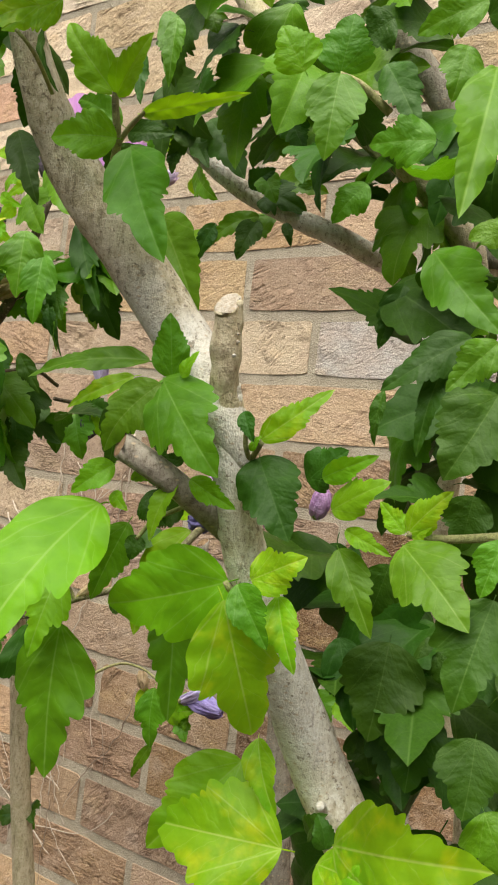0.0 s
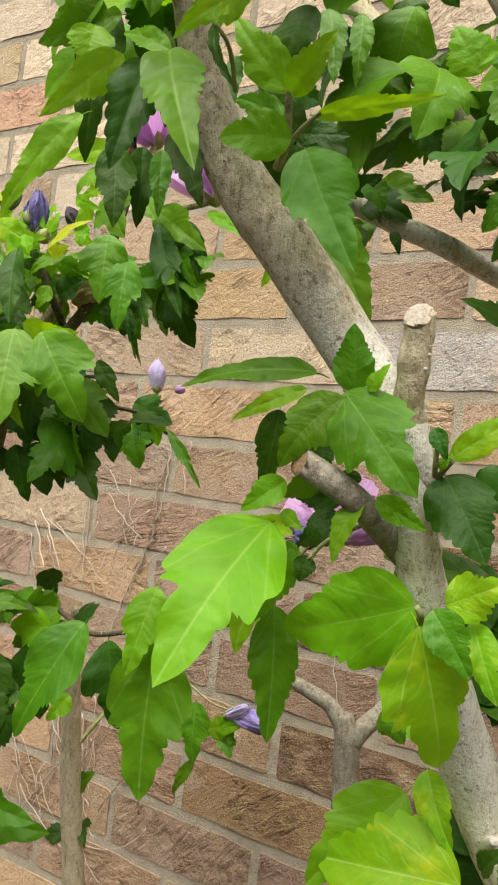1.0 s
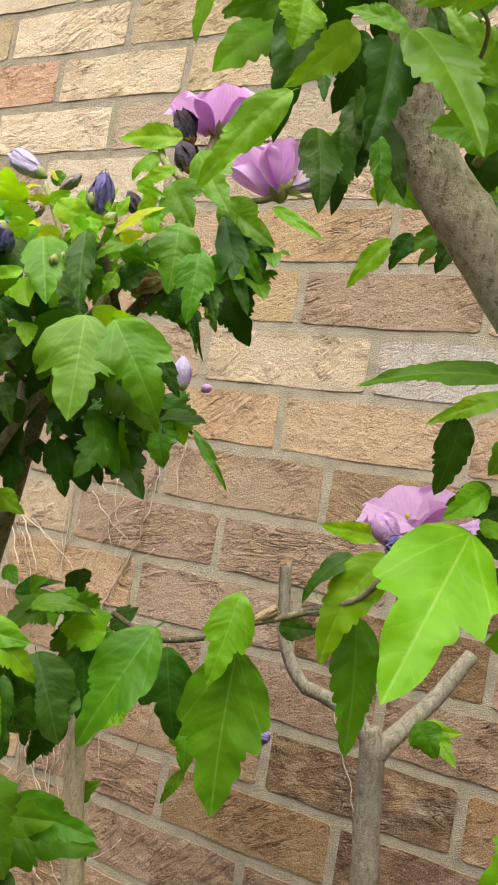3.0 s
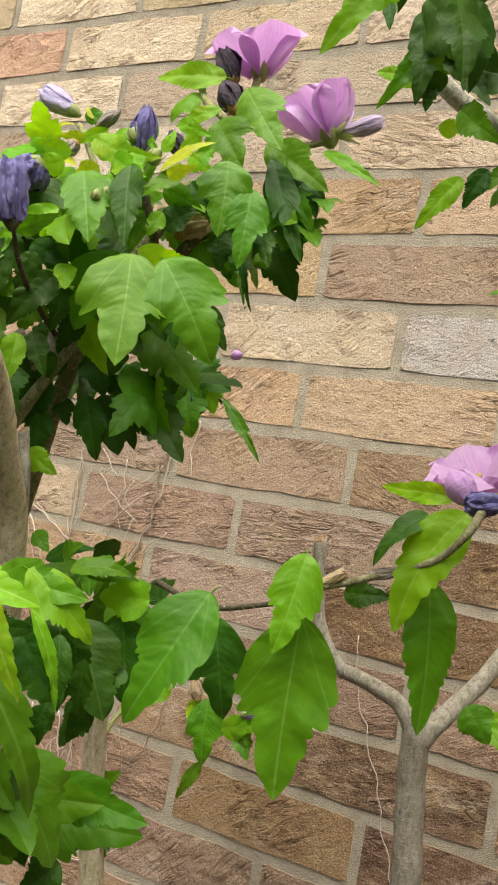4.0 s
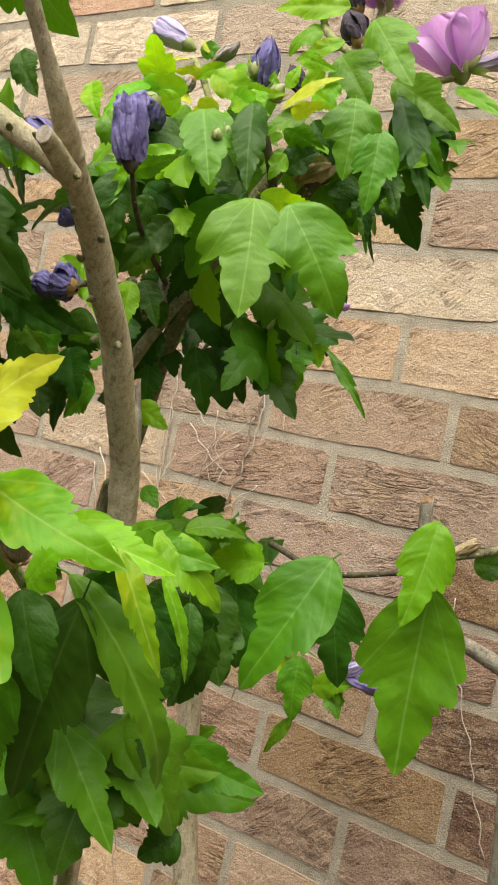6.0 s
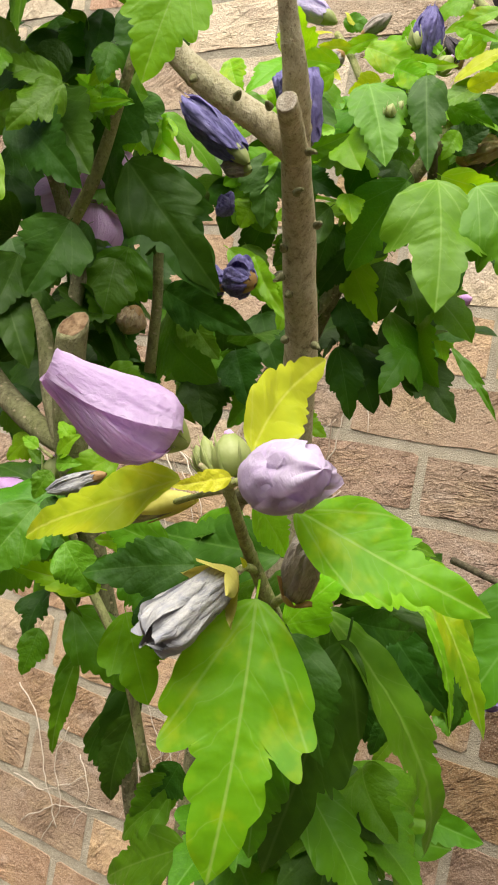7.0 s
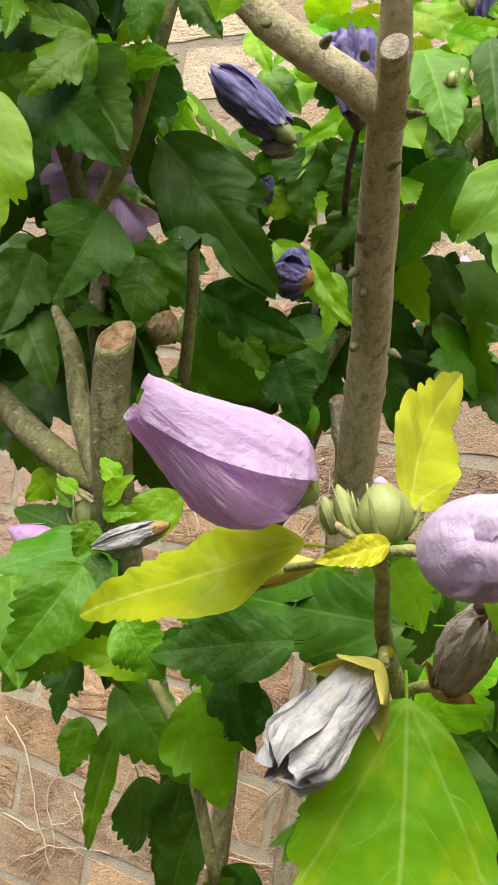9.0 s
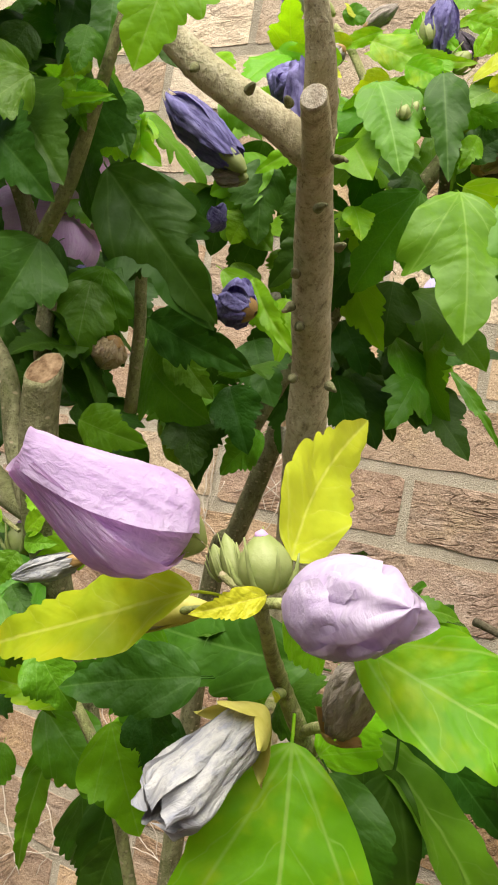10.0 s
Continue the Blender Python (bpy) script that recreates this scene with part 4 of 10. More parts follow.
leaf(shrub_near, (0.2380, -0.6400, 1.3370), (0.2480, -0.6460, 1.3030), (0.65, -0.69, 0.31), 0.0164, 0.3, "mature", 0.5, 0.2)
leaf(shrub_near, (0.2420, -0.6300, 1.3400), (0.2460, -0.6320, 1.3070), (0.68, -0.72, 0.13), 0.0133, 0.3, "mature", 0.5, 0.2)
leaf(shrub_near, (0.2640, -0.6420, 1.3320), (0.2700, -0.6460, 1.3050), (0.64, -0.73, 0.25), 0.0091, 0.2, "green", 0.5, 0.2)
leaf(shrub_near, (0.2490, -0.6200, 1.3500), (0.2690, -0.6220, 1.3170), (0.39, -0.87, 0.29), 0.0146, 0.2, "mature", 0.5, 0.2)
leaf(shrub_near, (0.2310, -0.6400, 1.3910), (0.1900, -0.6450, 1.3840), (0.15, -0.97, -0.19), 0.0192, 0.4, "green", 0.5, 0.2)
leaf(shrub_near, (0.2300, -0.6520, 1.3810), (0.2310, -0.6550, 1.3600), (0.77, -0.62, 0.13), 0.0177, 0.4, "fresh", 0.5, 0.2)
leaf(shrub_near, (0.2740, -0.6550, 1.3620), (0.2490, -0.6550, 1.3730), (0.10, -0.97, 0.24), 0.0087, 0.2, "fresh", 0.5, 0.2)
leaf(shrub_near, (0.3190, -0.6700, 1.3640), (0.3020, -0.6840, 1.3470), (0.66, -0.75, -0.04), 0.0090, 0.2, "lime", 0.8, 0.2, bow=0.06)
leaf(shrub_near, (0.3330, -0.6000, 1.2520), (0.3320, -0.6040, 1.2760), (0.49, -0.86, -0.12), 0.0154, 0.1, "green", 0.4, 0.2)
leaf(shrub_near, (0.3410, -0.6040, 1.2520), (0.3480, -0.6040, 1.2620), (0.01, -1.00, -0.01), 0.0064, 0.2, "lime", 0.4, 0.2)
leaf(shrub_near, (0.3320, -0.6050, 1.2490), (0.3120, -0.6120, 1.2210), (0.33, -0.94, 0.00), 0.0210, 0.4, "green", 0.6, 0.2, bow=0.04)
leaf(shrub_near, (0.3130, -0.6000, 1.2520), (0.2850, -0.6080, 1.2370), (0.22, -0.97, 0.11), 0.0085, 0.2, "lime", 0.5, 0.2)
leaf(shrub_near, (0.3310, -0.6030, 1.2510), (0.3660, -0.6080, 1.2170), (0.15, -0.94, 0.30), 0.0310, 0.75, "green", 0.6, 0.15)
leaf(shrub_near, (0.3090, -0.5880, 1.2600), (0.2530, -0.6020, 1.2490), (0.13, -0.88, 0.45), 0.0117, 0.2, "green", 0.8, 0.2)
leaf(shrub_near, (0.2900, -0.5820, 1.2450), (0.2830, -0.5780, 1.2130), (0.53, -0.82, -0.22), 0.0151, 0.1, "mature", 0.6, 0.2)
leaf(shrub_near, (0.3070, -0.5760, 1.2370), (0.3120, -0.5760, 1.2210), (0.46, -0.87, 0.15), 0.0107, 0.1, "mature", 0.5, 0.2)
leaf(shrub_near, (0.3350, -0.5900, 1.2210), (0.3230, -0.5900, 1.2220), (0.00, -1.00, 0.03), 0.0054, 0.1, "mature", 0.5, 0.2)
leaf(shrub_near, (0.3100, -0.6020, 1.2170), (0.2990, -0.6130, 1.2040), (0.64, -0.76, 0.11), 0.0125, 0.2, "fresh", 0.5, 0.2)
leaf(shrub_near, (0.3090, -0.6000, 1.2060), (0.3200, -0.6020, 1.2000), (0.04, -0.92, 0.39), 0.0071, 0.3, "lime", 0.5, 0.2)
leaf(shrub_near, (0.3160, -0.5880, 1.2070), (0.3290, -0.5900, 1.1960), (0.18, -0.91, 0.38), 0.0152, 0.2, "mature", 0.5, 0.2)
leaf(shrub_near, (0.3410, -0.5980, 1.2160), (0.3350, -0.6040, 1.1900), (-0.08, -0.97, 0.24), 0.0096, 0.2, "fresh", 0.7, 0.2)
leaf(shrub_near, (0.3070, -0.6040, 1.2010), (0.3010, -0.6520, 1.1440), (0.53, -0.66, 0.54), 0.0440, 0.7, "fresh", 0.8, 0.15)
leaf(shrub_near, (0.3080, -0.5880, 1.1940), (0.2960, -0.5920, 1.1610), (0.48, -0.87, -0.07), 0.0183, 0.3, "green", 0.5, 0.2)
leaf(shrub_near, (0.3600, -0.5860, 1.1790), (0.3180, -0.6060, 1.1640), (0.43, -0.90, -0.02), 0.0354, 0.25, "fresh", 0.8, 0.15)
leaf(shrub_near, (0.3670, -0.5970, 1.1740), (0.3730, -0.5760, 1.1220), (0.82, -0.56, -0.13), 0.0369, 0.65, "lime", 0.6, 0.15)
leaf(shrub_near, (0.3700, -0.5940, 1.1800), (0.3860, -0.5940, 1.1600), (0.30, -0.92, 0.24), 0.0158, 0.15, "green", 0.5, 0.25)
leaf(shrub_near, (0.3800, -0.5820, 1.1770), (0.3930, -0.5860, 1.1520), (0.27, -0.92, 0.29), 0.0133, 0.3, "lime", 0.7, 0.25)
leaf(shrub_near, (0.3730, -0.5900, 1.1820), (0.3920, -0.5840, 1.1930), (0.27, -0.96, 0.05), 0.0182, 0.3, "lime", 0.5, 0.2)
leaf(shrub_near, (0.3460, -0.5980, 1.2150), (0.3640, -0.5920, 1.2060), (0.35, -0.93, 0.07), 0.0098, 0.4, "fresh", 0.5, 0.2)
leaf(shrub_near, (0.3630, -0.5800, 1.2260), (0.3830, -0.5840, 1.1970), (0.21, -0.94, 0.27), 0.0240, 0.08, "mature", 0.5, 0.25)
leaf(shrub_near, (0.3660, -0.5850, 1.2320), (0.3890, -0.5740, 1.2540), (0.37, -0.93, 0.08), 0.0123, 0.3, "lime", 0.5, 0.2)
leaf(shrub_near, (0.3610, -0.5900, 1.2420), (0.3670, -0.5900, 1.2310), (0.29, -0.94, 0.16), 0.0071, 0.2, "mature", 0.6, 0.25)
leaf(shrub_near, (0.3630, -0.5860, 1.2280), (0.3670, -0.5860, 1.2340), (-0.07, -1.00, 0.05), 0.0043, 0.2, "fresh", 0.6, 0.25)
leaf(shrub_near, (0.3160, -0.5900, 1.1900), (0.3150, -0.5920, 1.1800), (0.52, -0.85, 0.12), 0.0093, 0.2, "mature", 0.6, 0.25)
leaf(shrub_near, (0.3620, -0.5700, 1.1530), (0.3650, -0.5650, 1.1240), (0.43, -0.90, -0.11), 0.0124, 0.3, "mature", 0.6, 0.25)
stem(shrub_near, "twig", [(0.2850, -0.5980, 1.3390), (0.2930, -0.6050, 1.3460), (0.2960, -0.6110, 1.3570), (0.2960, -0.6120, 1.3630)], (0.0020, 0.0017, 0.0015, 0.0013,), BARK_YOUNG, per=5)
stem(shrub_near, "twig", [(0.2920, -0.6040, 1.3440), (0.3000, -0.6060, 1.3500), (0.3070, -0.6050, 1.3560)], (0.0011, 0.0011, 0.0008,), BARK_YOUNG, per=5)
stem(shrub_near, "twig", [(0.3510, -0.5750, 1.2170), (0.3590, -0.5800, 1.2240), (0.3670, -0.5850, 1.2320)], (0.0015, 0.0012, 0.0012,), BARK_YOUNG, per=5)
stem(shrub_near, "twig", [(0.3590, -0.5800, 1.2240), (0.3620, -0.5880, 1.2300), (0.3630, -0.5900, 1.2360)], (0.0010, 0.0010, 0.0008,), BARK_YOUNG, per=5)
stem(shrub_near, "twig", [(0.3340, -0.5850, 1.2040), (0.3250, -0.5920, 1.1970), (0.3190, -0.5940, 1.1890)], (0.0010, 0.0008, 0.0008,), BARK_YOUNG, per=5)
stem(shrub_near, "twig", [(0.3580, -0.5750, 1.1710), (0.3640, -0.5900, 1.1770), (0.3630, -0.5920, 1.1800)], (0.0014, 0.0012, 0.0010,), BARK_YOUNG, per=5)
stem(shrub_near, "twig", [(0.2930, -0.6400, 1.3510), (0.3000, -0.6520, 1.3550), (0.3030, -0.6600, 1.3580), (0.3010, -0.6650, 1.3620)], (0.0008, 0.0008, 0.0007, 0.0007,), BARK_YOUNG, per=5)
leaf(shrub_near, (0.3770, -0.5550, 1.0780), (0.3210, -0.5650, 1.0730), (0.13, -0.92, 0.38), 0.0430, 0.3, "lime", 0.7, 0.25)
leaf(shrub_near, (0.3470, -0.5450, 1.1010), (0.3200, -0.5670, 1.0620), (0.32, -0.90, 0.29), 0.0350, 0.3, "fresh", 0.6, 0.2)
leaf(shrub_near, (0.3990, -0.5550, 1.0870), (0.4660, -0.5750, 1.1070), (-0.34, -0.91, 0.25), 0.0320, 0.6, "lime", 0.5, 0.2)
leaf(shrub_near, (0.3930, -0.5550, 1.0780), (0.4360, -0.5700, 1.0850), (-0.35, -0.75, 0.56), 0.0260, 0.4, "lime")
leaf(shrub_near, (0.3930, -0.5500, 1.0820), (0.3880, -0.5500, 1.0940), (0.75, -0.58, 0.31), 0.0110, 0.1, "mature", 0.9, 0.5)
leaf(shrub_near, (0.3230, -0.6100, 1.3880), (0.3260, -0.6140, 1.3590), (0.42, -0.89, 0.17), 0.0090, 0.2, "green")
leaf(shrub_near, (0.2920, -0.6400, 1.3870), (0.2740, -0.6520, 1.3730), (0.59, -0.80, -0.07), 0.0162, 0.4, "lime")
leaf(shrub_near, (0.2250, -0.6450, 1.3960), (0.1840, -0.6390, 1.3860), (-0.07, -0.96, -0.28), 0.0162, 0.4, "green", 0.5, 0.2)
leaf(shrub_near, (0.2200, -0.6350, 1.3970), (0.2200, -0.6400, 1.3320), (0.54, -0.84, 0.06), 0.0190, 0.1, "mature", 0.9, 0.2)
leaf(shrub_near, (0.2310, -0.6200, 1.4130), (0.2290, -0.6250, 1.3800), (0.55, -0.83, 0.09), 0.0230, 0.3, "mature")
leaf(shrub_near, (0.2470, -0.6200, 1.4070), (0.2440, -0.6140, 1.3820), (0.42, -0.87, -0.26), 0.0200, 0.3, "mature")
leaf(shrub_near, (0.2700, -0.6300, 1.3860), (0.2890, -0.6350, 1.3540), (-0.28, -0.96, -0.01), 0.0060, 0.3, "mature")
leaf(shrub_near, (0.3090, -0.5550, 1.2120), (0.2830, -0.5550, 1.2120), (0.00, -1.00, 0.02), 0.0124, 0.2, "mature", 0.5, 0.22)
leaf(shrub_near, (0.3100, -0.5600, 1.2060), (0.2930, -0.5600, 1.1910), (0.22, -0.95, -0.24), 0.0149, 0.2, "mature", 0.5, 0.22)
leaf(shrub_near, (0.3000, -0.5600, 1.2200), (0.2840, -0.5650, 1.2100), (0.36, -0.93, -0.11), 0.0118, 0.3, "green", 0.5, 0.22)
shrub_back = thing("hibiscus_shrub", (0.40, -0.30, 0), "dense dark green hibiscus shrub with slender branches", "shrub", "hibiscus shrubs")
stem(shrub_back, "branch", [(0.131, -0.412, 1.466), (0.136, -0.411, 1.453), (0.142, -0.409, 1.440), (0.189, -0.400, 1.403), (0.224, -0.395, 1.385), (0.262, -0.385, 1.369), (0.290, -0.360, 1.355), (0.321, -0.340, 1.343)], (0.0030, 0.0044, 0.0056, 0.0063, 0.0065, 0.0070, 0.0070, 0.0070,), BARK_SILVER)
stem(shrub_back, "branch", [(0.195, -0.430, 1.522), (0.217, -0.425, 1.493), (0.256, -0.420, 1.455), (0.292, -0.420, 1.420), (0.328, -0.415, 1.391), (0.352, -0.405, 1.361), (0.363, -0.390, 1.337)], (0.0071, 0.0074, 0.0076, 0.0077, 0.0081, 0.0083, 0.0086,), BARK_TAN)
stem(shrub_back, "branch", [(0.291, -0.420, 1.508), (0.318, -0.420, 1.460), (0.334, -0.410, 1.437), (0.357, -0.400, 1.397), (0.366, -0.390, 1.343)], (0.0090, 0.0087, 0.0087, 0.0086, 0.0086,), BARK_GREY)
stem(shrub_back, "trunk", [(0.360, -0.300, 0.000), (0.367, -0.326, 0.514), (0.370, -0.338, 0.740), (0.374, -0.353, 1.027), (0.361, -0.360, 1.075), (0.344, -0.370, 1.140), (0.350, -0.380, 1.243), (0.363, -0.390, 1.343)], (0.0104, 0.0096, 0.0090, 0.0086, 0.0083, 0.0081, 0.0076, 0.0074,), BARK_TAN)
leaf(shrub_back, (0.3660, -0.5600, 1.3800), (0.3670, -0.5660, 1.3430), (0.58, -0.80, 0.15), 0.0254, 0.35, "green", 0.6, 0.2)
leaf(shrub_back, (0.3490, -0.5600, 1.3840), (0.3380, -0.5650, 1.4030), (0.36, -0.93, -0.04), 0.0218, 0.2, "fresh", 0.5, 0.2)
leaf(shrub_back, (0.3560, -0.5450, 1.3880), (0.3600, -0.5450, 1.4130), (0.59, -0.80, -0.09), 0.0280, 0.15, "green", 0.5, 0.2)
leaf(shrub_back, (0.3750, -0.5400, 1.3910), (0.3940, -0.5420, 1.3610), (0.16, -0.97, 0.16), 0.0176, 0.2, "mature", 0.5, 0.2)
leaf(shrub_back, (0.4110, -0.5600, 1.3480), (0.3860, -0.5660, 1.3470), (0.23, -0.97, 0.07), 0.0189, 0.5, "green", 0.6, 0.2)
leaf(shrub_back, (0.3480, -0.5000, 1.3570), (0.3340, -0.5050, 1.3380), (0.26, -0.96, 0.06), 0.0186, 0.3, "green", 0.5, 0.2)
leaf(shrub_back, (0.4580, -0.6200, 1.3410), (0.4630, -0.6450, 1.2900), (0.47, -0.77, 0.43), 0.0195, 0.25, "green", 0.6, 0.2)
leaf(shrub_back, (0.4300, -0.5700, 1.3910), (0.4060, -0.5750, 1.3810), (0.24, -0.97, -0.08), 0.0191, 0.4, "green", 0.5, 0.2)
leaf(shrub_back, (0.1770, -0.4200, 1.4410), (0.2150, -0.4250, 1.3970), (0.21, -0.93, 0.29), 0.0306, 0.15, "mature", 0.5, 0.2)
leaf(shrub_back, (0.2110, -0.4150, 1.3960), (0.2310, -0.4150, 1.4050), (0.06, -0.99, -0.14), 0.0151, 0.2, "mature", 0.7, 0.2)
leaf(shrub_back, (0.2230, -0.4150, 1.4020), (0.2340, -0.4150, 1.3830), (0.36, -0.91, 0.21), 0.0160, 0.2, "green", 0.7, 0.2)
leaf(shrub_back, (0.2180, -0.4100, 1.3780), (0.1840, -0.4180, 1.3560), (0.24, -0.97, -0.02), 0.0143, 0.2, "green", 0.8, 0.2, bow=0.06)
leaf(shrub_back, (0.2180, -0.4100, 1.3750), (0.2090, -0.4160, 1.3490), (0.32, -0.94, 0.11), 0.0167, 0.2, "mature", 0.9, 0.2)
leaf(shrub_back, (0.2390, -0.4100, 1.3720), (0.2450, -0.4100, 1.3570), (0.45, -0.88, 0.18), 0.0069, 0.2, "mature", 0.9, 0.2)
leaf(shrub_back, (0.2580, -0.4100, 1.3930), (0.2440, -0.4100, 1.3950), (0.02, -0.98, 0.17), 0.0073, 0.2, "green", 0.7, 0.2)
leaf(shrub_back, (0.3460, -0.4500, 1.3220), (0.3380, -0.4550, 1.2880), (0.52, -0.85, 0.00), 0.0176, 0.2, "mature", 0.6, 0.2)
leaf(shrub_back, (0.3950, -0.5200, 1.3180), (0.4320, -0.5300, 1.2820), (-0.02, -0.97, 0.25), 0.0265, 0.3, "green", 0.5, 0.2)
leaf(shrub_back, (0.3470, -0.4400, 1.3240), (0.3580, -0.4400, 1.3050), (0.27, -0.95, 0.16), 0.0189, 0.2, "mature", 0.5, 0.2)
leaf(shrub_back, (0.4430, -0.5600, 1.2740), (0.4300, -0.5700, 1.2550), (0.55, -0.83, 0.07), 0.0161, 0.3, "green", 0.5, 0.2)
leaf(shrub_back, (0.4450, -0.5600, 1.2560), (0.4350, -0.5750, 1.2250), (0.51, -0.83, 0.24), 0.0302, 0.1, "mature", 0.6, 0.3)
leaf(shrub_back, (0.4200, -0.5300, 1.2810), (0.3910, -0.5450, 1.2570), (0.25, -0.93, 0.28), 0.0202, 0.3, "mature", 0.6, 0.2)
leaf(shrub_back, (0.4110, -0.5300, 1.2720), (0.4050, -0.5350, 1.2330), (0.12, -0.99, 0.11), 0.0101, 0.2, "mature", 0.7, 0.2)
leaf(shrub_back, (0.3850, -0.5300, 1.2590), (0.3830, -0.5300, 1.2360), (-0.02, -1.00, 0.00), 0.0069, 0.2, "mature", 0.7, 0.2)
leaf(shrub_back, (0.4190, -0.5660, 1.2010), (0.4510, -0.5780, 1.1780), (0.00, -0.88, 0.47), 0.0282, 0.5, "green", 0.6, 0.2)
leaf(shrub_back, (0.4170, -0.5600, 1.2050), (0.4330, -0.5600, 1.2220), (0.02, -1.00, -0.02), 0.0124, 0.3, "lime", 0.5, 0.2)
leaf(shrub_back, (0.4160, -0.5600, 1.2050), (0.4050, -0.5600, 1.2150), (0.24, -0.94, 0.26), 0.0094, 0.3, "lime", 0.5, 0.2)
leaf(shrub_back, (0.4190, -0.5600, 1.2040), (0.4270, -0.5600, 1.2100), (-0.13, -0.98, 0.17), 0.0065, 0.3, "lime", 0.5, 0.2)
leaf(shrub_back, (0.3790, -0.5500, 1.2090), (0.4040, -0.5520, 1.2230), (-0.15, -0.98, 0.13), 0.0163, 0.2, "fresh", 0.5, 0.2)
leaf(shrub_back, (0.3630, -0.5450, 1.2190), (0.3810, -0.5450, 1.2330), (-0.05, -1.00, 0.07), 0.0194, 0.1, "mature", 0.5, 0.2)
leaf(shrub_back, (0.3730, -0.5500, 1.2210), (0.3970, -0.5500, 1.2320), (0.06, -0.99, -0.13), 0.0104, 0.3, "fresh", 0.5, 0.2)
leaf(shrub_back, (0.3810, -0.5450, 1.1940), (0.4010, -0.5480, 1.1630), (0.37, -0.87, 0.32), 0.0182, 0.25, "green", 0.5, 0.2)
leaf(shrub_back, (0.3860, -0.5500, 1.2020), (0.4070, -0.5500, 1.1950), (0.08, -0.97, 0.23), 0.0085, 0.3, "fresh", 0.5, 0.2)
leaf(shrub_back, (0.3950, -0.5200, 1.1580), (0.3940, -0.5280, 1.1190), (0.44, -0.88, 0.17), 0.0340, 0.3, "mature", 0.5, 0.2)
leaf(shrub_back, (0.4530, -0.5650, 1.1880), (0.4490, -0.5800, 1.1520), (0.38, -0.87, 0.32), 0.0281, 0.6, "mature", 0.5, 0.2)
leaf(shrub_back, (0.3660, -0.5100, 1.1530), (0.3810, -0.5150, 1.1170), (0.44, -0.85, 0.30), 0.0211, 0.4, "mature", 0.5, 0.2)
leaf(shrub_back, (0.4060, -0.5100, 1.1340), (0.4070, -0.5160, 1.1000), (0.40, -0.90, 0.17), 0.0318, 0.4, "mature", 0.5, 0.2)
leaf(shrub_back, (0.4350, -0.5200, 1.1300), (0.4370, -0.5300, 1.1020), (0.34, -0.88, 0.34), 0.0294, 0.5, "mature", 0.5, 0.2)
leaf(shrub_back, (0.4560, -0.5700, 1.2080), (0.4520, -0.5750, 1.1890), (0.37, -0.91, 0.16), 0.0144, 0.4, "green", 0.5, 0.2)
leaf(shrub_back, (0.3760, -0.5000, 1.1150), (0.3830, -0.5000, 1.0950), (0.48, -0.86, 0.17), 0.0195, 0.4, "mature", 0.5, 0.2)
leaf(shrub_back, (0.4450, -0.5300, 1.1080), (0.4560, -0.5300, 1.0880), (0.38, -0.90, 0.21), 0.0242, 0.4, "green", 0.5, 0.2)
leaf(shrub_back, (0.3910, -0.5200, 1.1890), (0.3840, -0.5200, 1.1650), (0.40, -0.91, -0.12), 0.0208, 0.3, "mature", 0.5, 0.2)
leaf(shrub_back, (0.4070, -0.5100, 1.1620), (0.4190, -0.5100, 1.1440), (0.36, -0.90, 0.24), 0.0227, 0.4, "mature", 0.5, 0.2)
leaf(shrub_back, (0.4320, -0.5400, 1.2210), (0.4290, -0.5400, 1.2000), (0.37, -0.93, -0.05), 0.0206, 0.3, "mature", 0.5, 0.2)
leaf(shrub_back, (0.3520, -0.5000, 1.4340), (0.3360, -0.5000, 1.4240), (0.13, -0.97, -0.20), 0.0226, 0.3, "mature", 0.5, 0.2)
leaf(shrub_back, (0.4000, -0.5200, 1.4030), (0.3980, -0.5250, 1.3780), (0.52, -0.84, 0.13), 0.0183, 0.3, "green", 0.5, 0.2)
leaf(shrub_back, (0.4250, -0.5400, 1.3230), (0.4300, -0.5400, 1.3120), (0.23, -0.97, 0.11), 0.0167, 0.3, "green", 0.5, 0.2)
leaf(shrub_back, (0.2470, -0.4500, 1.4900), (0.2580, -0.4500, 1.4680), (0.33, -0.93, 0.17), 0.0257, 0.3, "mature", 0.5, 0.2)
leaf(shrub_back, (0.2040, -0.4500, 1.4850), (0.2240, -0.4550, 1.4520), (0.32, -0.89, 0.33), 0.0234, 0.3, "mature", 0.5, 0.2)
leaf(shrub_back, (0.2030, -0.4600, 1.4880), (0.2100, -0.4600, 1.4730), (0.43, -0.88, 0.20), 0.0200, 0.3, "green", 0.5, 0.2)
leaf(shrub_back, (0.2880, -0.5800, 1.4120), (0.2980, -0.5850, 1.3760), (0.48, -0.84, 0.25), 0.0119, 0.2, "green", 0.6, 0.2)
leaf(shrub_back, (0.2850, -0.4800, 1.4050), (0.2970, -0.4800, 1.3850), (0.31, -0.93, 0.18), 0.0175, 0.2, "mature", 0.5, 0.2)
leaf(shrub_back, (0.2290, -0.4400, 1.4290), (0.2390, -0.4400, 1.4460), (0.25, -0.96, -0.15), 0.0216, 0.2, "mature", 0.5, 0.2)
stem(shrub_back, "twig", [(0.4470, -0.5500, 1.2080), (0.4300, -0.5560, 1.2050), (0.4170, -0.5600, 1.2050)], (0.0018, 0.0014, 0.0012,), BARK_YOUNG, per=5)
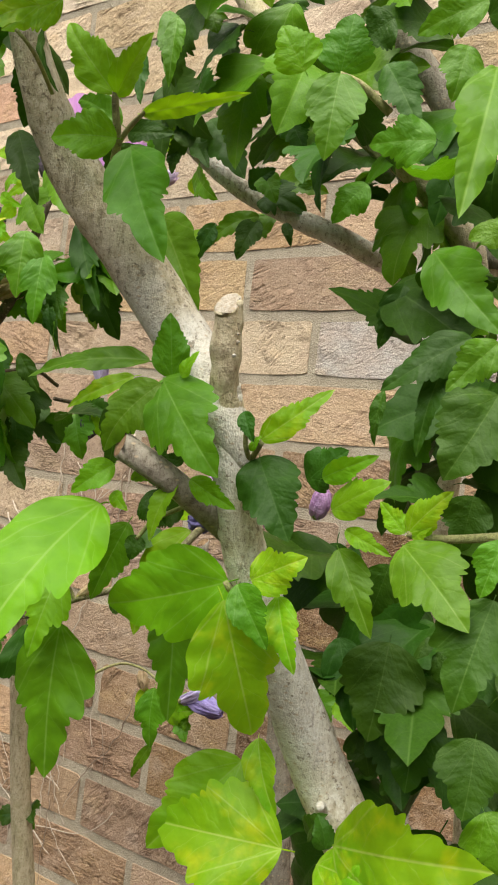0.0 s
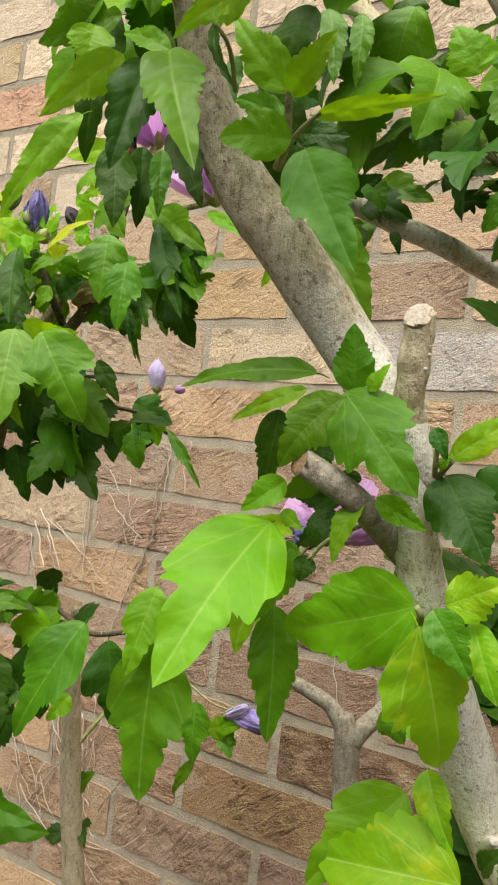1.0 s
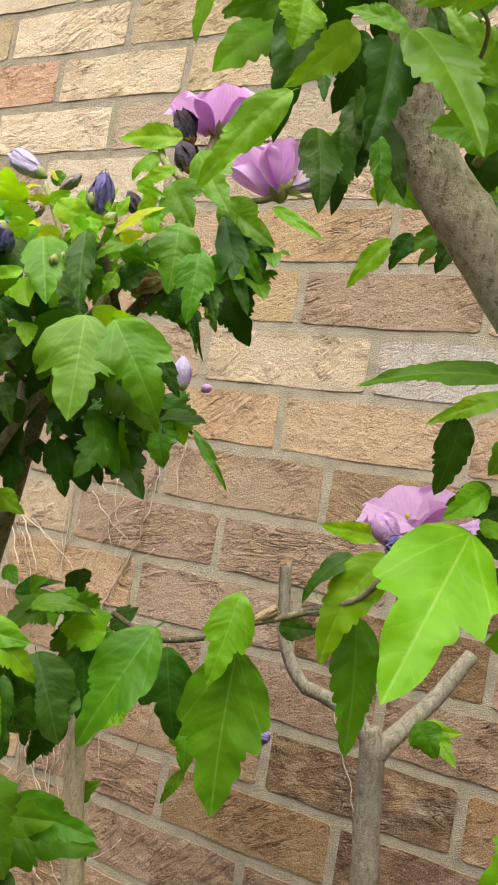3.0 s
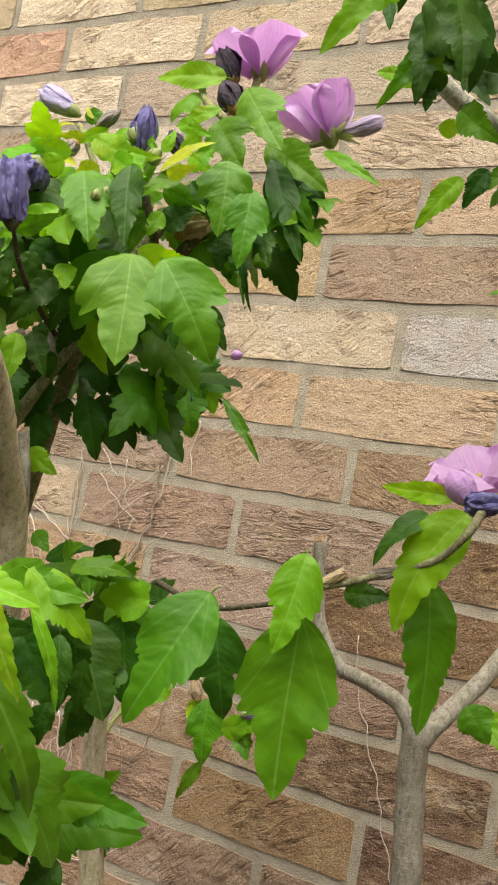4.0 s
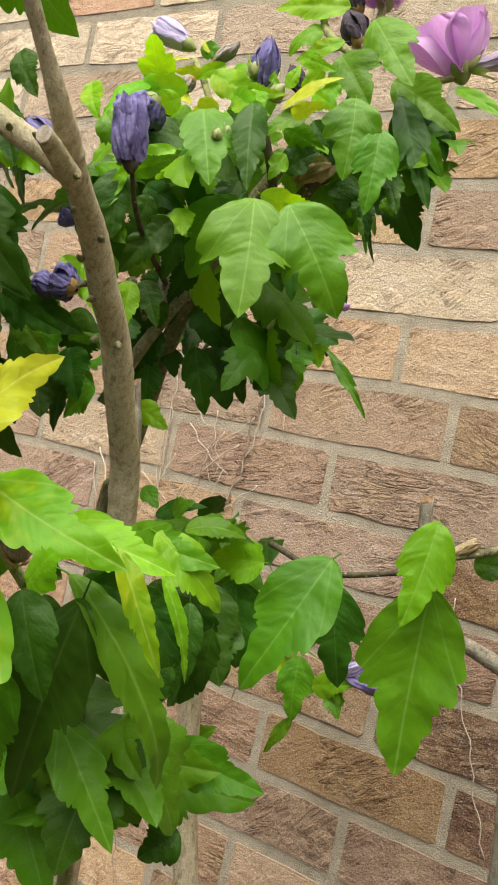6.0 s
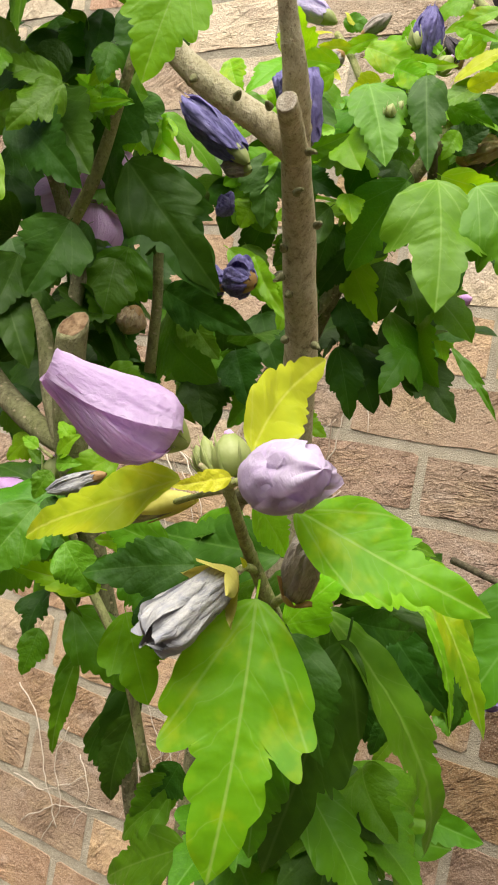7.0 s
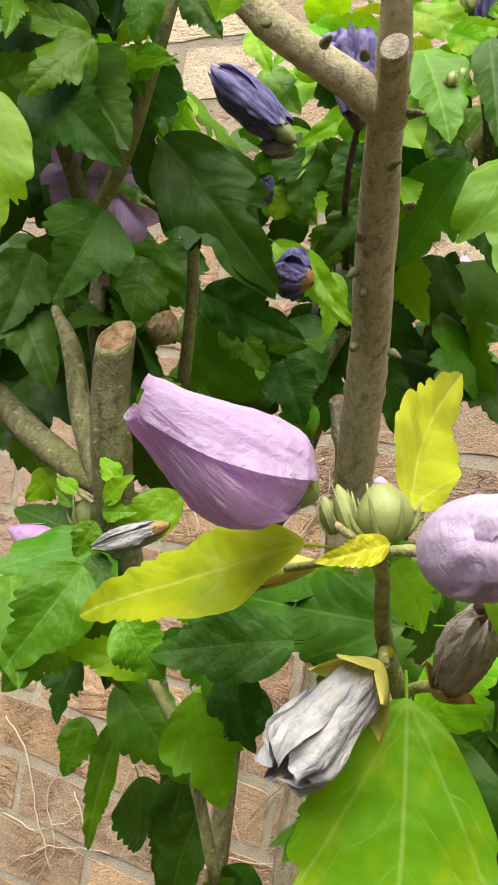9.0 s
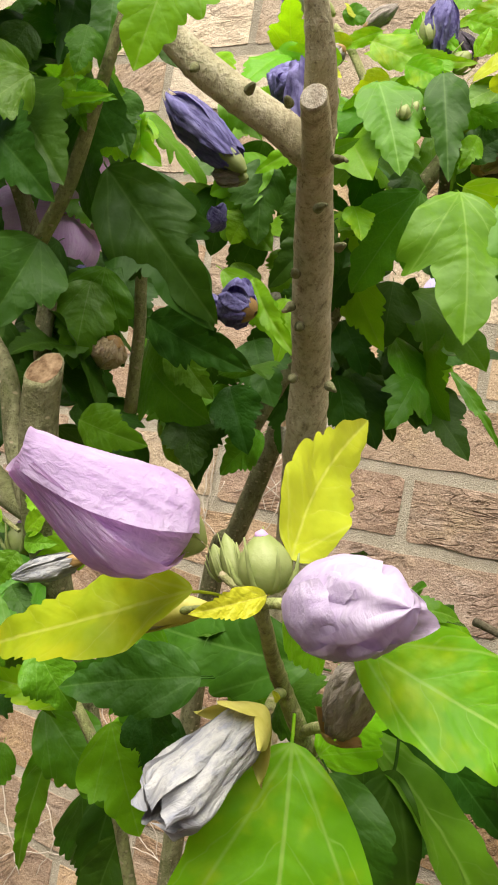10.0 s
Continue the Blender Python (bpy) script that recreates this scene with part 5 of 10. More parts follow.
stem(shrub_back, "twig", [(0.3790, -0.5400, 1.3700), (0.3700, -0.5500, 1.3790), (0.3630, -0.5560, 1.3820)], (0.0018, 0.0016, 0.0014,), BARK_YOUNG, per=5)
leaf(shrub_back, (0.1440, -0.4250, 1.4690), (0.1460, -0.4300, 1.4080), (0.37, -0.92, 0.09), 0.0230, 0.3, "mature", 0.5, 0.22)
leaf(shrub_back, (0.1420, -0.4300, 1.4720), (0.1950, -0.4400, 1.4190), (-0.22, -0.97, -0.04), 0.0413, 0.4, "mature", 0.5, 0.22)
leaf(shrub_back, (0.1580, -0.4200, 1.4310), (0.1430, -0.4200, 1.4170), (0.37, -0.84, -0.40), 0.0132, 0.2, "mature", 0.5, 0.22)
leaf(shrub_back, (0.1460, -0.4200, 1.4560), (0.1170, -0.4200, 1.4110), (0.46, -0.83, -0.30), 0.0135, 0.2, "green", 0.5, 0.22)
leaf(shrub_back, (0.1700, -0.4200, 1.4080), (0.1980, -0.4300, 1.3840), (-0.32, -0.95, 0.02), 0.0190, 0.3, "green", 0.5, 0.22)
leaf(shrub_back, (0.1920, -0.4200, 1.3720), (0.1810, -0.4200, 1.3490), (0.37, -0.91, -0.18), 0.0127, 0.2, "mature", 0.5, 0.22, bow=0.05)
leaf(shrub_back, (0.1130, -0.4250, 1.4930), (0.1220, -0.4300, 1.4550), (0.28, -0.94, 0.19), 0.0135, 0.2, "mature", 0.5, 0.22)
leaf(shrub_back, (0.1510, -0.4100, 1.4720), (0.1770, -0.4100, 1.4590), (-0.16, -0.93, -0.32), 0.0300, 0.4, "mature", 0.5, 0.22)
leaf(shrub_back, (0.1760, -0.4300, 1.4340), (0.1460, -0.4300, 1.4310), (0.05, -0.86, -0.50), 0.0168, 0.3, "green", 0.5, 0.22)
leaf(shrub_back, (0.1710, -0.4300, 1.4200), (0.1590, -0.4300, 1.4420), (0.44, -0.86, 0.24), 0.0146, 0.3, "mature", 0.5, 0.22)
leaf(shrub_back, (0.1700, -0.4250, 1.4280), (0.1900, -0.4300, 1.4040), (0.24, -0.89, 0.38), 0.0129, 0.3, "mature", 0.5, 0.22)
foliage(shrub_back, (0.256, -0.420, 1.458), (0.226, -0.420, 1.439), 3, 0.05, 0.018, ("mature", "green",), 21)
foliage(shrub_back, (0.282, -0.400, 1.404), (0.340, -0.390, 1.363), 12, 0.05, 0.025, ("mature", "green",), 22)
foliage(shrub_back, (0.323, -0.450, 1.467), (0.382, -0.450, 1.377), 12, 0.055, 0.03, ("mature", "green",), 23)
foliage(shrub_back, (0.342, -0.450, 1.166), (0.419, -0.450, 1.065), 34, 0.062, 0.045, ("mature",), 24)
foliage(shrub_back, (0.351, -0.420, 1.330), (0.403, -0.450, 1.203), 18, 0.06, 0.03, ("mature", "green",), 25)
foliage(shrub_back, (0.185, -0.395, 1.405), (0.229, -0.390, 1.388), 3, 0.035, 0.012, ("mature", "green",), 26)
wall_stems = thing("hibiscus_shrub", (0.16, -0.15, 0), "thin grey-stemmed hibiscus standing close to the brick wall", "shrub", "hibiscus shrubs")
stem(wall_stems, "stem", [(0.1600, -0.1500, 0.0000), (0.1610, -0.1750, 0.4200), (0.1610, -0.1880, 0.7000), (0.1550, -0.2000, 0.8850), (0.1500, -0.2000, 0.9330), (0.1450, -0.2000, 0.9780), (0.1430, -0.2030, 1.0120), (0.1400, -0.2060, 1.0290)], (0.0137, 0.0130, 0.0126, 0.0118, 0.0115, 0.0111, 0.0107, 0.0073,), BARK_GREY, sides=16, rough=0.06, knots=0.12)
stem(wall_stems, "branch", [(0.1440, -0.2040, 1.0120), (0.1280, -0.2080, 1.0330), (0.1110, -0.2100, 1.0400), (0.0950, -0.2130, 1.0450), (0.0810, -0.2130, 1.0470)], (0.0077, 0.0065, 0.0065, 0.0061, 0.0058,), BARK_GREY, rough=0.06, knots=0.12)
stem(wall_stems, "stem", [(0.0830, -0.2130, 1.0450), (0.0660, -0.2110, 1.0580), (0.0500, -0.2080, 1.0820), (0.0430, -0.2050, 1.1130), (0.0370, -0.2030, 1.1460)], (0.0057, 0.0058, 0.0055, 0.0055, 0.0056,), BARK_GREY, cut=True)
stem(wall_stems, "branch", [(0.1470, -0.2000, 1.0070), (0.1530, -0.1950, 1.0190), (0.1620, -0.1800, 1.0340), (0.1770, -0.1600, 1.0590), (0.1940, -0.1350, 1.0960)], (0.0086, 0.0082, 0.0078, 0.0071, 0.0068,), BARK_GREY, rough=0.06)
stem(wall_stems, "stem", [(-0.120, -0.220, 0.000), (-0.089, -0.245, 0.378), (-0.076, -0.256, 0.545), (-0.059, -0.270, 0.757), (-0.071, -0.270, 0.805), (-0.092, -0.270, 0.888), (-0.102, -0.275, 0.967), (-0.102, -0.285, 1.030), (-0.089, -0.300, 1.079)], (0.0129, 0.0119, 0.0112, 0.0107, 0.0103, 0.0096, 0.0092, 0.0078, 0.0054,), BARK_TAN, sides=14)
leaf(wall_stems, (-0.1010, -0.2600, 0.9060), (-0.0770, -0.2600, 0.9280), (-0.19, -0.96, 0.21), 0.0205, 0.3, "green")
leaf(wall_stems, (-0.0970, -0.2600, 0.8660), (-0.0770, -0.2610, 0.8590), (0.15, -0.83, 0.54), 0.0230, 0.4, "green")
furled(wall_stems, (-0.0570, -0.0800, 0.9610), (-0.0090, -0.0800, 0.9580), 0.0090, PETAL_VIOLET, CALYX_GREEN, "withered violet bloom", crinkle=0.3, sepal=0.6, tail=0.6, twist=0.9)
furled(wall_stems, (-0.0620, -0.0850, 0.9580), (-0.0350, -0.0850, 0.9750), 0.0060, PETAL_PALE, CALYX_GREEN, "shrivelled pale lilac bloom", crinkle=0.35, tail=0.7)
furled(wall_stems, (-0.1170, -0.0850, 0.9580), (-0.1240, -0.0850, 0.9770), 0.0054, PETAL_STRAW, CALYX_YELLOW, "dry straw coloured calyx", crinkle=0.35, tail=0.8, hollow=True, name="dead_bloom")
stem(wall_stems, "twig", [(-0.1030, -0.2700, 0.9400), (-0.1220, -0.2000, 0.9690), (-0.1350, -0.1200, 0.9850), (-0.1190, -0.0900, 0.9810), (-0.0850, -0.0850, 0.9670), (-0.0510, -0.0800, 0.9630)], (0.0022, 0.0018, 0.0015, 0.0013, 0.0012, 0.0011), BARK_YOUNG, per=5)
foliage(wall_stems, (-0.105, -0.260, 0.863), (-0.085, -0.260, 0.879), 3, 0.03, 0.01, ("green", "mature",), 33)
twig_shrub = thing("hibiscus_shrub", (0.30, -0.35, 0), "hanging hibiscus twig with broad green leaves and lilac bloom", "shrub", "hibiscus shrubs")
leaf(twig_shrub, (0.2170, -0.4400, 1.1800), (0.1920, -0.4500, 1.1130), (0.10, -0.99, 0.11), 0.0315, 0.1, "fresh", 0.6, 0.2, bow=0.05)
leaf(twig_shrub, (0.1990, -0.4250, 1.1410), (0.2050, -0.4250, 1.0610), (0.50, -0.87, 0.04), 0.0332, 0.15, "green", 0.5, 0.25)
leaf(twig_shrub, (0.1970, -0.4400, 1.1760), (0.1760, -0.4550, 1.1440), (-0.07, -0.88, 0.46), 0.0150, 0.1, "mature", 1.3, 0.2)
leaf(twig_shrub, (0.1490, -0.4700, 1.1130), (0.1495, -0.4680, 1.0190), (0.46, -0.86, 0.20), 0.0520, 0.55, "green", 0.35, 0.1, bow=0.03)
leaf(twig_shrub, (0.1480, -0.4750, 1.1450), (0.1450, -0.4900, 1.0930), (0.49, -0.85, 0.22), 0.0293, 0.65, "fresh", 0.6, 0.2)
leaf(twig_shrub, (0.2010, -0.4050, 1.1890), (0.1540, -0.4000, 1.1890), (-0.10, -0.99, 0.14), 0.0146, 0.1, "lime", 0.4, 0.2)
leaf(twig_shrub, (0.1800, -0.1800, 1.0360), (0.2100, -0.1900, 1.0140), (0.01, -0.90, 0.43), 0.0184, 0.4, "fresh", 0.5, 0.2)
leaf(twig_shrub, (0.1720, -0.1800, 1.0340), (0.2080, -0.1800, 1.0390), (-0.02, -0.98, 0.18), 0.0168, 0.3, "fresh", 0.5, 0.2)
leaf(twig_shrub, (0.1580, -0.4400, 1.1270), (0.1850, -0.4400, 1.1300), (0.00, -1.00, 0.03), 0.0145, 0.2, "mature", 0.6, 0.2)
leaf(twig_shrub, (0.1000, -0.4820, 1.1150), (0.0740, -0.5050, 1.0410), (0.13, -0.96, 0.25), 0.0431, 0.45, "green", 0.7, 0.2, bow=-0.04)
leaf(twig_shrub, (0.0830, -0.4400, 1.0970), (0.0970, -0.4350, 1.0400), (0.48, -0.88, 0.04), 0.0380, 0.9, "mature", 0.4, 0.15)
leaf(wall_stems, (-0.1070, -0.0800, 0.9610), (-0.0990, -0.0850, 0.8960), (0.30, -0.94, 0.18), 0.0394, 0.6, "green", 0.5, 0.2)
leaf(wall_stems, (-0.1020, -0.0800, 0.8990), (-0.1220, -0.0850, 0.8560), (0.35, -0.94, -0.00), 0.0135, 0.3, "green", 0.6, 0.2)
leaf(wall_stems, (-0.0870, -0.0800, 0.9370), (-0.0410, -0.0850, 0.9530), (0.05, -0.99, 0.10), 0.0278, 0.3, "fresh", 0.5, 0.2)
leaf(wall_stems, (-0.1230, -0.0800, 0.9570), (-0.1150, -0.0850, 0.9250), (0.49, -0.87, 0.07), 0.0195, 0.5, "lime", 0.5, 0.2)
leaf(wall_stems, (-0.0660, -0.0800, 0.9370), (-0.0500, -0.0850, 0.9160), (0.41, -0.88, 0.25), 0.0220, 0.5, "green", 0.5, 0.2)
leaf(twig_shrub, (0.0490, -0.4600, 1.1000), (0.0200, -0.4700, 1.0960), (0.31, -0.95, 0.08), 0.0287, 0.4, "fresh", 0.5, 0.2)
leaf(twig_shrub, (0.0330, -0.4600, 1.0860), (0.0390, -0.4500, 1.0350), (0.59, -0.80, -0.09), 0.0420, 0.5, "mature", 0.5, 0.2)
leaf(twig_shrub, (0.0110, -0.4700, 1.0740), (0.0170, -0.4600, 1.0290), (0.63, -0.77, -0.09), 0.0389, 0.5, "mature", 0.5, 0.2)
leaf(twig_shrub, (0.0030, -0.4800, 1.1050), (0.0470, -0.4700, 1.1090), (0.06, -0.59, 0.80), 0.0177, 0.2, "mature", 1.3, 0.2)
leaf(twig_shrub, (0.0640, -0.4500, 1.0580), (0.0560, -0.4600, 1.0400), (0.51, -0.83, 0.23), 0.0158, 0.4, "fresh", 0.5, 0.2)
leaf(twig_shrub, (0.0210, -0.4600, 1.0370), (0.0050, -0.4600, 1.0030), (0.02, -1.00, -0.00), 0.0246, 0.5, "mature", 0.6, 0.2)
leaf(twig_shrub, (-0.0450, -0.4600, 1.1240), (-0.0310, -0.4600, 1.1130), (0.31, -0.87, 0.39), 0.0124, 0.3, "green", 0.5, 0.2)
leaf(twig_shrub, (-0.0320, -0.4600, 1.1090), (-0.0030, -0.4500, 1.1210), (0.13, -0.89, 0.43), 0.0136, 0.3, "mature", 0.8, 0.2)
leaf(twig_shrub, (0.1820, -0.2200, 1.0470), (0.2020, -0.2200, 1.0240), (0.19, -0.97, 0.17), 0.0283, 0.4, "green", 0.5, 0.2)
stem(twig_shrub, "twig", [(0.1360, -0.4700, 1.1170), (0.1500, -0.4620, 1.1270), (0.1680, -0.4550, 1.1350), (0.1890, -0.4500, 1.1450), (0.2080, -0.4500, 1.1540), (0.2220, -0.4500, 1.1710), (0.2230, -0.4300, 1.1860), (0.2230, -0.4100, 1.1920)], (0.0016, 0.0016, 0.0020, 0.0019, 0.0019, 0.0022, 0.0026, 0.0027,), BARK_MOSSY, per=6)
stem(twig_shrub, "twig", [(0.1500, -0.4620, 1.1270), (0.1480, -0.4650, 1.1340), (0.1490, -0.4750, 1.1440)], (0.0013, 0.0010, 0.0010,), BARK_YOUNG, per=4)
open_bloom(twig_shrub, (0.2090, -0.3800, 1.1920), (0.2050, -0.3880, 1.2070), 0.0339, PETAL_PINK, "open pink lilac bloom", spread=30)
furled(twig_shrub, (0.2300, -0.4300, 1.1870), (0.2140, -0.4380, 1.1845), 0.0056, PETAL_BLUE, CALYX_GREEN, "withered blue bloom", crinkle=0.44, name="dead_bloom", sepal=0.48, tail=0.8, hollow=True)
furled(twig_shrub, (0.2120, -0.4200, 1.1870), (0.1990, -0.4200, 1.2020), 0.0074, PETAL_PINK, CALYX_GREEN, "furled pink bloom", crinkle=0.14)
furled(twig_shrub, (0.2390, -0.4200, 1.1890), (0.2800, -0.4300, 1.2060), 0.0091, PETAL_PINK, CALYX_GREEN, "furled lilac bloom", crinkle=0.16, tail=0.6)
furled(twig_shrub, (0.1510, -0.4600, 1.1290), (0.1640, -0.4580, 1.1390), 0.0026, PETAL_STRAW, CALYX_YELLOW, "shrivelled straw coloured bloom", crinkle=0.4, hollow=True, tail=0.8, name="dead_bloom")
furled(twig_shrub, (0.1910, -0.4500, 1.1450), (0.1720, -0.4520, 1.1385), 0.0024, PETAL_BROWN, CALYX_BROWN, "shrivelled brown bloom", crinkle=0.4, name="dead_bloom")
furled(twig_shrub, (0.1940, -0.4500, 1.1390), (0.1840, -0.4500, 1.1330), 0.0030, PETAL_STRAW, CALYX_BROWN, "dry brown calyx", crinkle=0.4, hollow=True, name="dead_bloom")
bush = thing("hibiscus_shrub", (-0.05, -0.36, 0), "bushy hibiscus crown with lilac blooms and withered flowers", "shrub", "hibiscus shrubs")
leaf(bush, (0.0200, -0.5000, 1.2920), (0.0390, -0.5200, 1.2240), (0.55, -0.75, 0.37), 0.0559, 0.95, "green", 0.6, 0.12)
leaf(bush, (0.0370, -0.4920, 1.2920), (0.0740, -0.4800, 1.2360), (0.53, -0.83, 0.17), 0.0492, 0.95, "green", 0.8, 0.15)
leaf(bush, (0.0180, -0.4920, 1.2970), (0.0480, -0.4700, 1.2960), (0.47, -0.67, -0.57), 0.0164, 0.2, "lime", 0.9, 0.2)
leaf(bush, (-0.0270, -0.5000, 1.3420), (-0.0040, -0.5100, 1.2950), (0.45, -0.80, 0.39), 0.0318, 0.05, "green", 0.5, 0.28)
leaf(bush, (-0.0010, -0.4900, 1.3490), (0.0140, -0.5000, 1.2960), (0.31, -0.92, 0.26), 0.0197, 0.1, "mature", 0.5, 0.28)
leaf(bush, (-0.0450, -0.4950, 1.3210), (-0.0800, -0.5050, 1.2980), (0.21, -0.97, 0.10), 0.0159, 0.2, "fresh", 0.6, 0.2)
leaf(bush, (-0.0730, -0.4800, 1.3470), (-0.0640, -0.4850, 1.3060), (0.64, -0.74, 0.23), 0.0333, 0.4, "mature", 0.5, 0.2)
leaf(bush, (-0.0790, -0.5000, 1.3070), (-0.0750, -0.5000, 1.2650), (0.69, -0.72, 0.07), 0.0291, 0.5, "mature", 0.5, 0.2)
leaf(bush, (-0.0420, -0.4900, 1.2810), (-0.0650, -0.5000, 1.2450), (0.43, -0.90, -0.02), 0.0214, 0.2, "mature", 0.6, 0.25)
leaf(bush, (-0.0280, -0.5000, 1.2850), (-0.0190, -0.5050, 1.2680), (0.46, -0.76, 0.47), 0.0148, 0.0, "lime", 0.4, 0.2)
leaf(bush, (-0.0460, -0.4750, 1.3740), (-0.0080, -0.4700, 1.3560), (0.18, -0.98, 0.11), 0.0211, 0.2, "lime", 0.5, 0.2)
leaf(bush, (-0.0140, -0.4750, 1.3640), (-0.0030, -0.4780, 1.3470), (0.28, -0.90, 0.34), 0.0166, 0.3, "lime", 0.5, 0.2)
leaf(bush, (0.0060, -0.4700, 1.3540), (0.0360, -0.4620, 1.3760), (0.30, -0.62, 0.72), 0.0143, 0.3, "yellow", 0.4, 0.2)
leaf(bush, (0.0290, -0.4620, 1.3730), (0.0350, -0.4650, 1.3570), (0.38, -0.87, 0.31), 0.0112, 0.7, "lime", 0.4, 0.2)
leaf(bush, (-0.0580, -0.4800, 1.3630), (-0.0880, -0.4850, 1.3680), (0.11, -0.95, -0.29), 0.0166, 0.2, "lime", 0.5, 0.2)
leaf(bush, (-0.0790, -0.4600, 1.3920), (-0.1050, -0.4620, 1.3880), (0.30, -0.62, 0.72), 0.0055, 0.1, "yellow", 0.4, 0.2)
leaf(bush, (-0.0760, -0.4550, 1.4020), (-0.0570, -0.4500, 1.3970), (0.26, -0.96, 0.03), 0.0124, 0.1, "green", 0.5, 0.2)
leaf(bush, (0.0210, -0.4650, 1.3540), (-0.0050, -0.4750, 1.3340), (0.14, -0.95, 0.29), 0.0172, 0.3, "green", 0.5, 0.2)
leaf(bush, (-0.0270, -0.4500, 1.3910), (-0.0370, -0.4550, 1.3790), (0.42, -0.91, 0.03), 0.0114, 0.2, "lime", 0.5, 0.2)
leaf(bush, (0.0130, -0.4700, 1.3280), (0.0090, -0.4750, 1.3110), (0.69, -0.72, 0.05), 0.0131, 0.5, "fresh", 0.5, 0.2)
leaf(bush, (-0.0070, -0.4000, 1.4510), (-0.0590, -0.4100, 1.4490), (0.19, -0.98, -0.02), 0.0214, 0.2, "fresh", 0.5, 0.2)
leaf(bush, (-0.0200, -0.4050, 1.4340), (-0.0400, -0.4100, 1.4150), (0.02, -0.97, 0.24), 0.0205, 0.2, "fresh", 1.0, 0.2, bow=0.1)
leaf(bush, (-0.0000, -0.4100, 1.4230), (-0.0310, -0.4150, 1.4090), (0.10, -0.99, 0.13), 0.0136, 0.2, "lime", 0.5, 0.2)
leaf(bush, (0.0240, -0.4200, 1.4300), (0.0610, -0.4250, 1.3850), (0.04, -0.99, 0.14), 0.0349, 0.92, "green", 0.5, 0.15)
leaf(bush, (0.0090, -0.4250, 1.4060), (0.0380, -0.4300, 1.3720), (0.06, -0.98, 0.20), 0.0365, 0.9, "green", 0.5, 0.2)
leaf(bush, (0.0370, -0.4450, 1.3700), (0.0420, -0.4500, 1.3200), (0.51, -0.85, 0.14), 0.0348, 0.8, "green", 0.5, 0.18)
leaf(bush, (0.0540, -0.4400, 1.3540), (0.0570, -0.4450, 1.3020), (0.50, -0.86, 0.11), 0.0292, 0.8, "green", 0.5, 0.18)
leaf(bush, (0.0410, -0.4000, 1.3910), (0.0750, -0.4000, 1.3200), (0.48, -0.85, 0.23), 0.0249, 0.9, "mature", 0.5, 0.2)
leaf(bush, (0.0320, -0.3950, 1.4030), (0.0810, -0.3900, 1.3720), (0.16, -0.98, 0.09), 0.0303, 0.6, "green", 0.6, 0.2)
leaf(bush, (0.0510, -0.3850, 1.3970), (0.0730, -0.3850, 1.3550), (0.43, -0.87, 0.22), 0.0203, 0.7, "mature", 0.5, 0.2)
leaf(bush, (0.0440, -0.3900, 1.3880), (0.0740, -0.3880, 1.3450), (0.17, -0.98, 0.07), 0.0217, 0.8, "green", 0.5, 0.2)
leaf(bush, (0.0650, -0.3750, 1.4060), (0.1080, -0.3700, 1.3830), (0.28, -0.90, 0.32), 0.0109, 0.1, "fresh", 0.6, 0.2)
leaf(bush, (0.0570, -0.4300, 1.3340), (0.0700, -0.4300, 1.3080), (0.28, -0.95, 0.14), 0.0161, 0.6, "mature", 0.5, 0.2)
leaf(bush, (0.0310, -0.4250, 1.3310), (0.0310, -0.4250, 1.3070), (0.53, -0.85, 0.00), 0.0209, 0.6, "mature", 0.5, 0.2)
leaf(bush, (0.0420, -0.4200, 1.3200), (0.0500, -0.4200, 1.2990), (0.37, -0.92, 0.14), 0.0118, 0.8, "mature", 0.6, 0.25)
leaf(bush, (0.0350, -0.4100, 1.3160), (0.0460, -0.4100, 1.2880), (0.37, -0.92, 0.14), 0.0057, 0.8, "green", 0.6, 0.3)
leaf(bush, (0.0410, -0.4100, 1.3130), (0.0520, -0.4100, 1.2840), (0.05, -1.00, 0.02), 0.0046, 0.6, "mature", 0.6, 0.3)
leaf(bush, (-0.0600, -0.4000, 1.2210), (-0.0370, -0.4000, 1.1810), (0.45, -0.86, 0.26), 0.0352, 0.9, "mature", 0.5, 0.2)
leaf(bush, (-0.0560, -0.3900, 1.2270), (-0.0320, -0.3900, 1.1870), (0.42, -0.87, 0.25), 0.0232, 0.8, "mature", 0.5, 0.2)
leaf(bush, (-0.0430, -0.3700, 1.2400), (-0.0270, -0.3700, 1.1970), (0.48, -0.86, 0.18), 0.0332, 0.85, "mature", 0.5, 0.2)
leaf(bush, (-0.0320, -0.4300, 1.2680), (-0.0320, -0.4300, 1.2320), (0.61, -0.80, 0.00), 0.0326, 0.7, "mature", 0.5, 0.2)
leaf(bush, (-0.0400, -0.3600, 1.2680), (-0.0320, -0.3600, 1.2290), (0.52, -0.85, 0.11), 0.0354, 0.85, "mature", 0.5, 0.2)
leaf(bush, (0.0020, -0.4300, 1.2950), (0.0130, -0.4300, 1.2520), (0.49, -0.86, 0.13), 0.0211, 0.6, "mature", 0.5, 0.2)
leaf(bush, (-0.0810, -0.2700, 1.2690), (-0.0390, -0.2620, 1.2530), (0.18, -0.98, -0.01), 0.0397, 0.9, "mature", 0.4, 0.2)
leaf(bush, (-0.0820, -0.2700, 1.2510), (-0.0640, -0.2700, 1.2090), (0.43, -0.88, 0.19), 0.0370, 0.6, "green", 0.5, 0.2)
leaf(bush, (-0.0630, -0.2620, 1.2590), (-0.0520, -0.2620, 1.2320), (0.41, -0.89, 0.17), 0.0231, 0.5, "fresh", 0.5, 0.2)
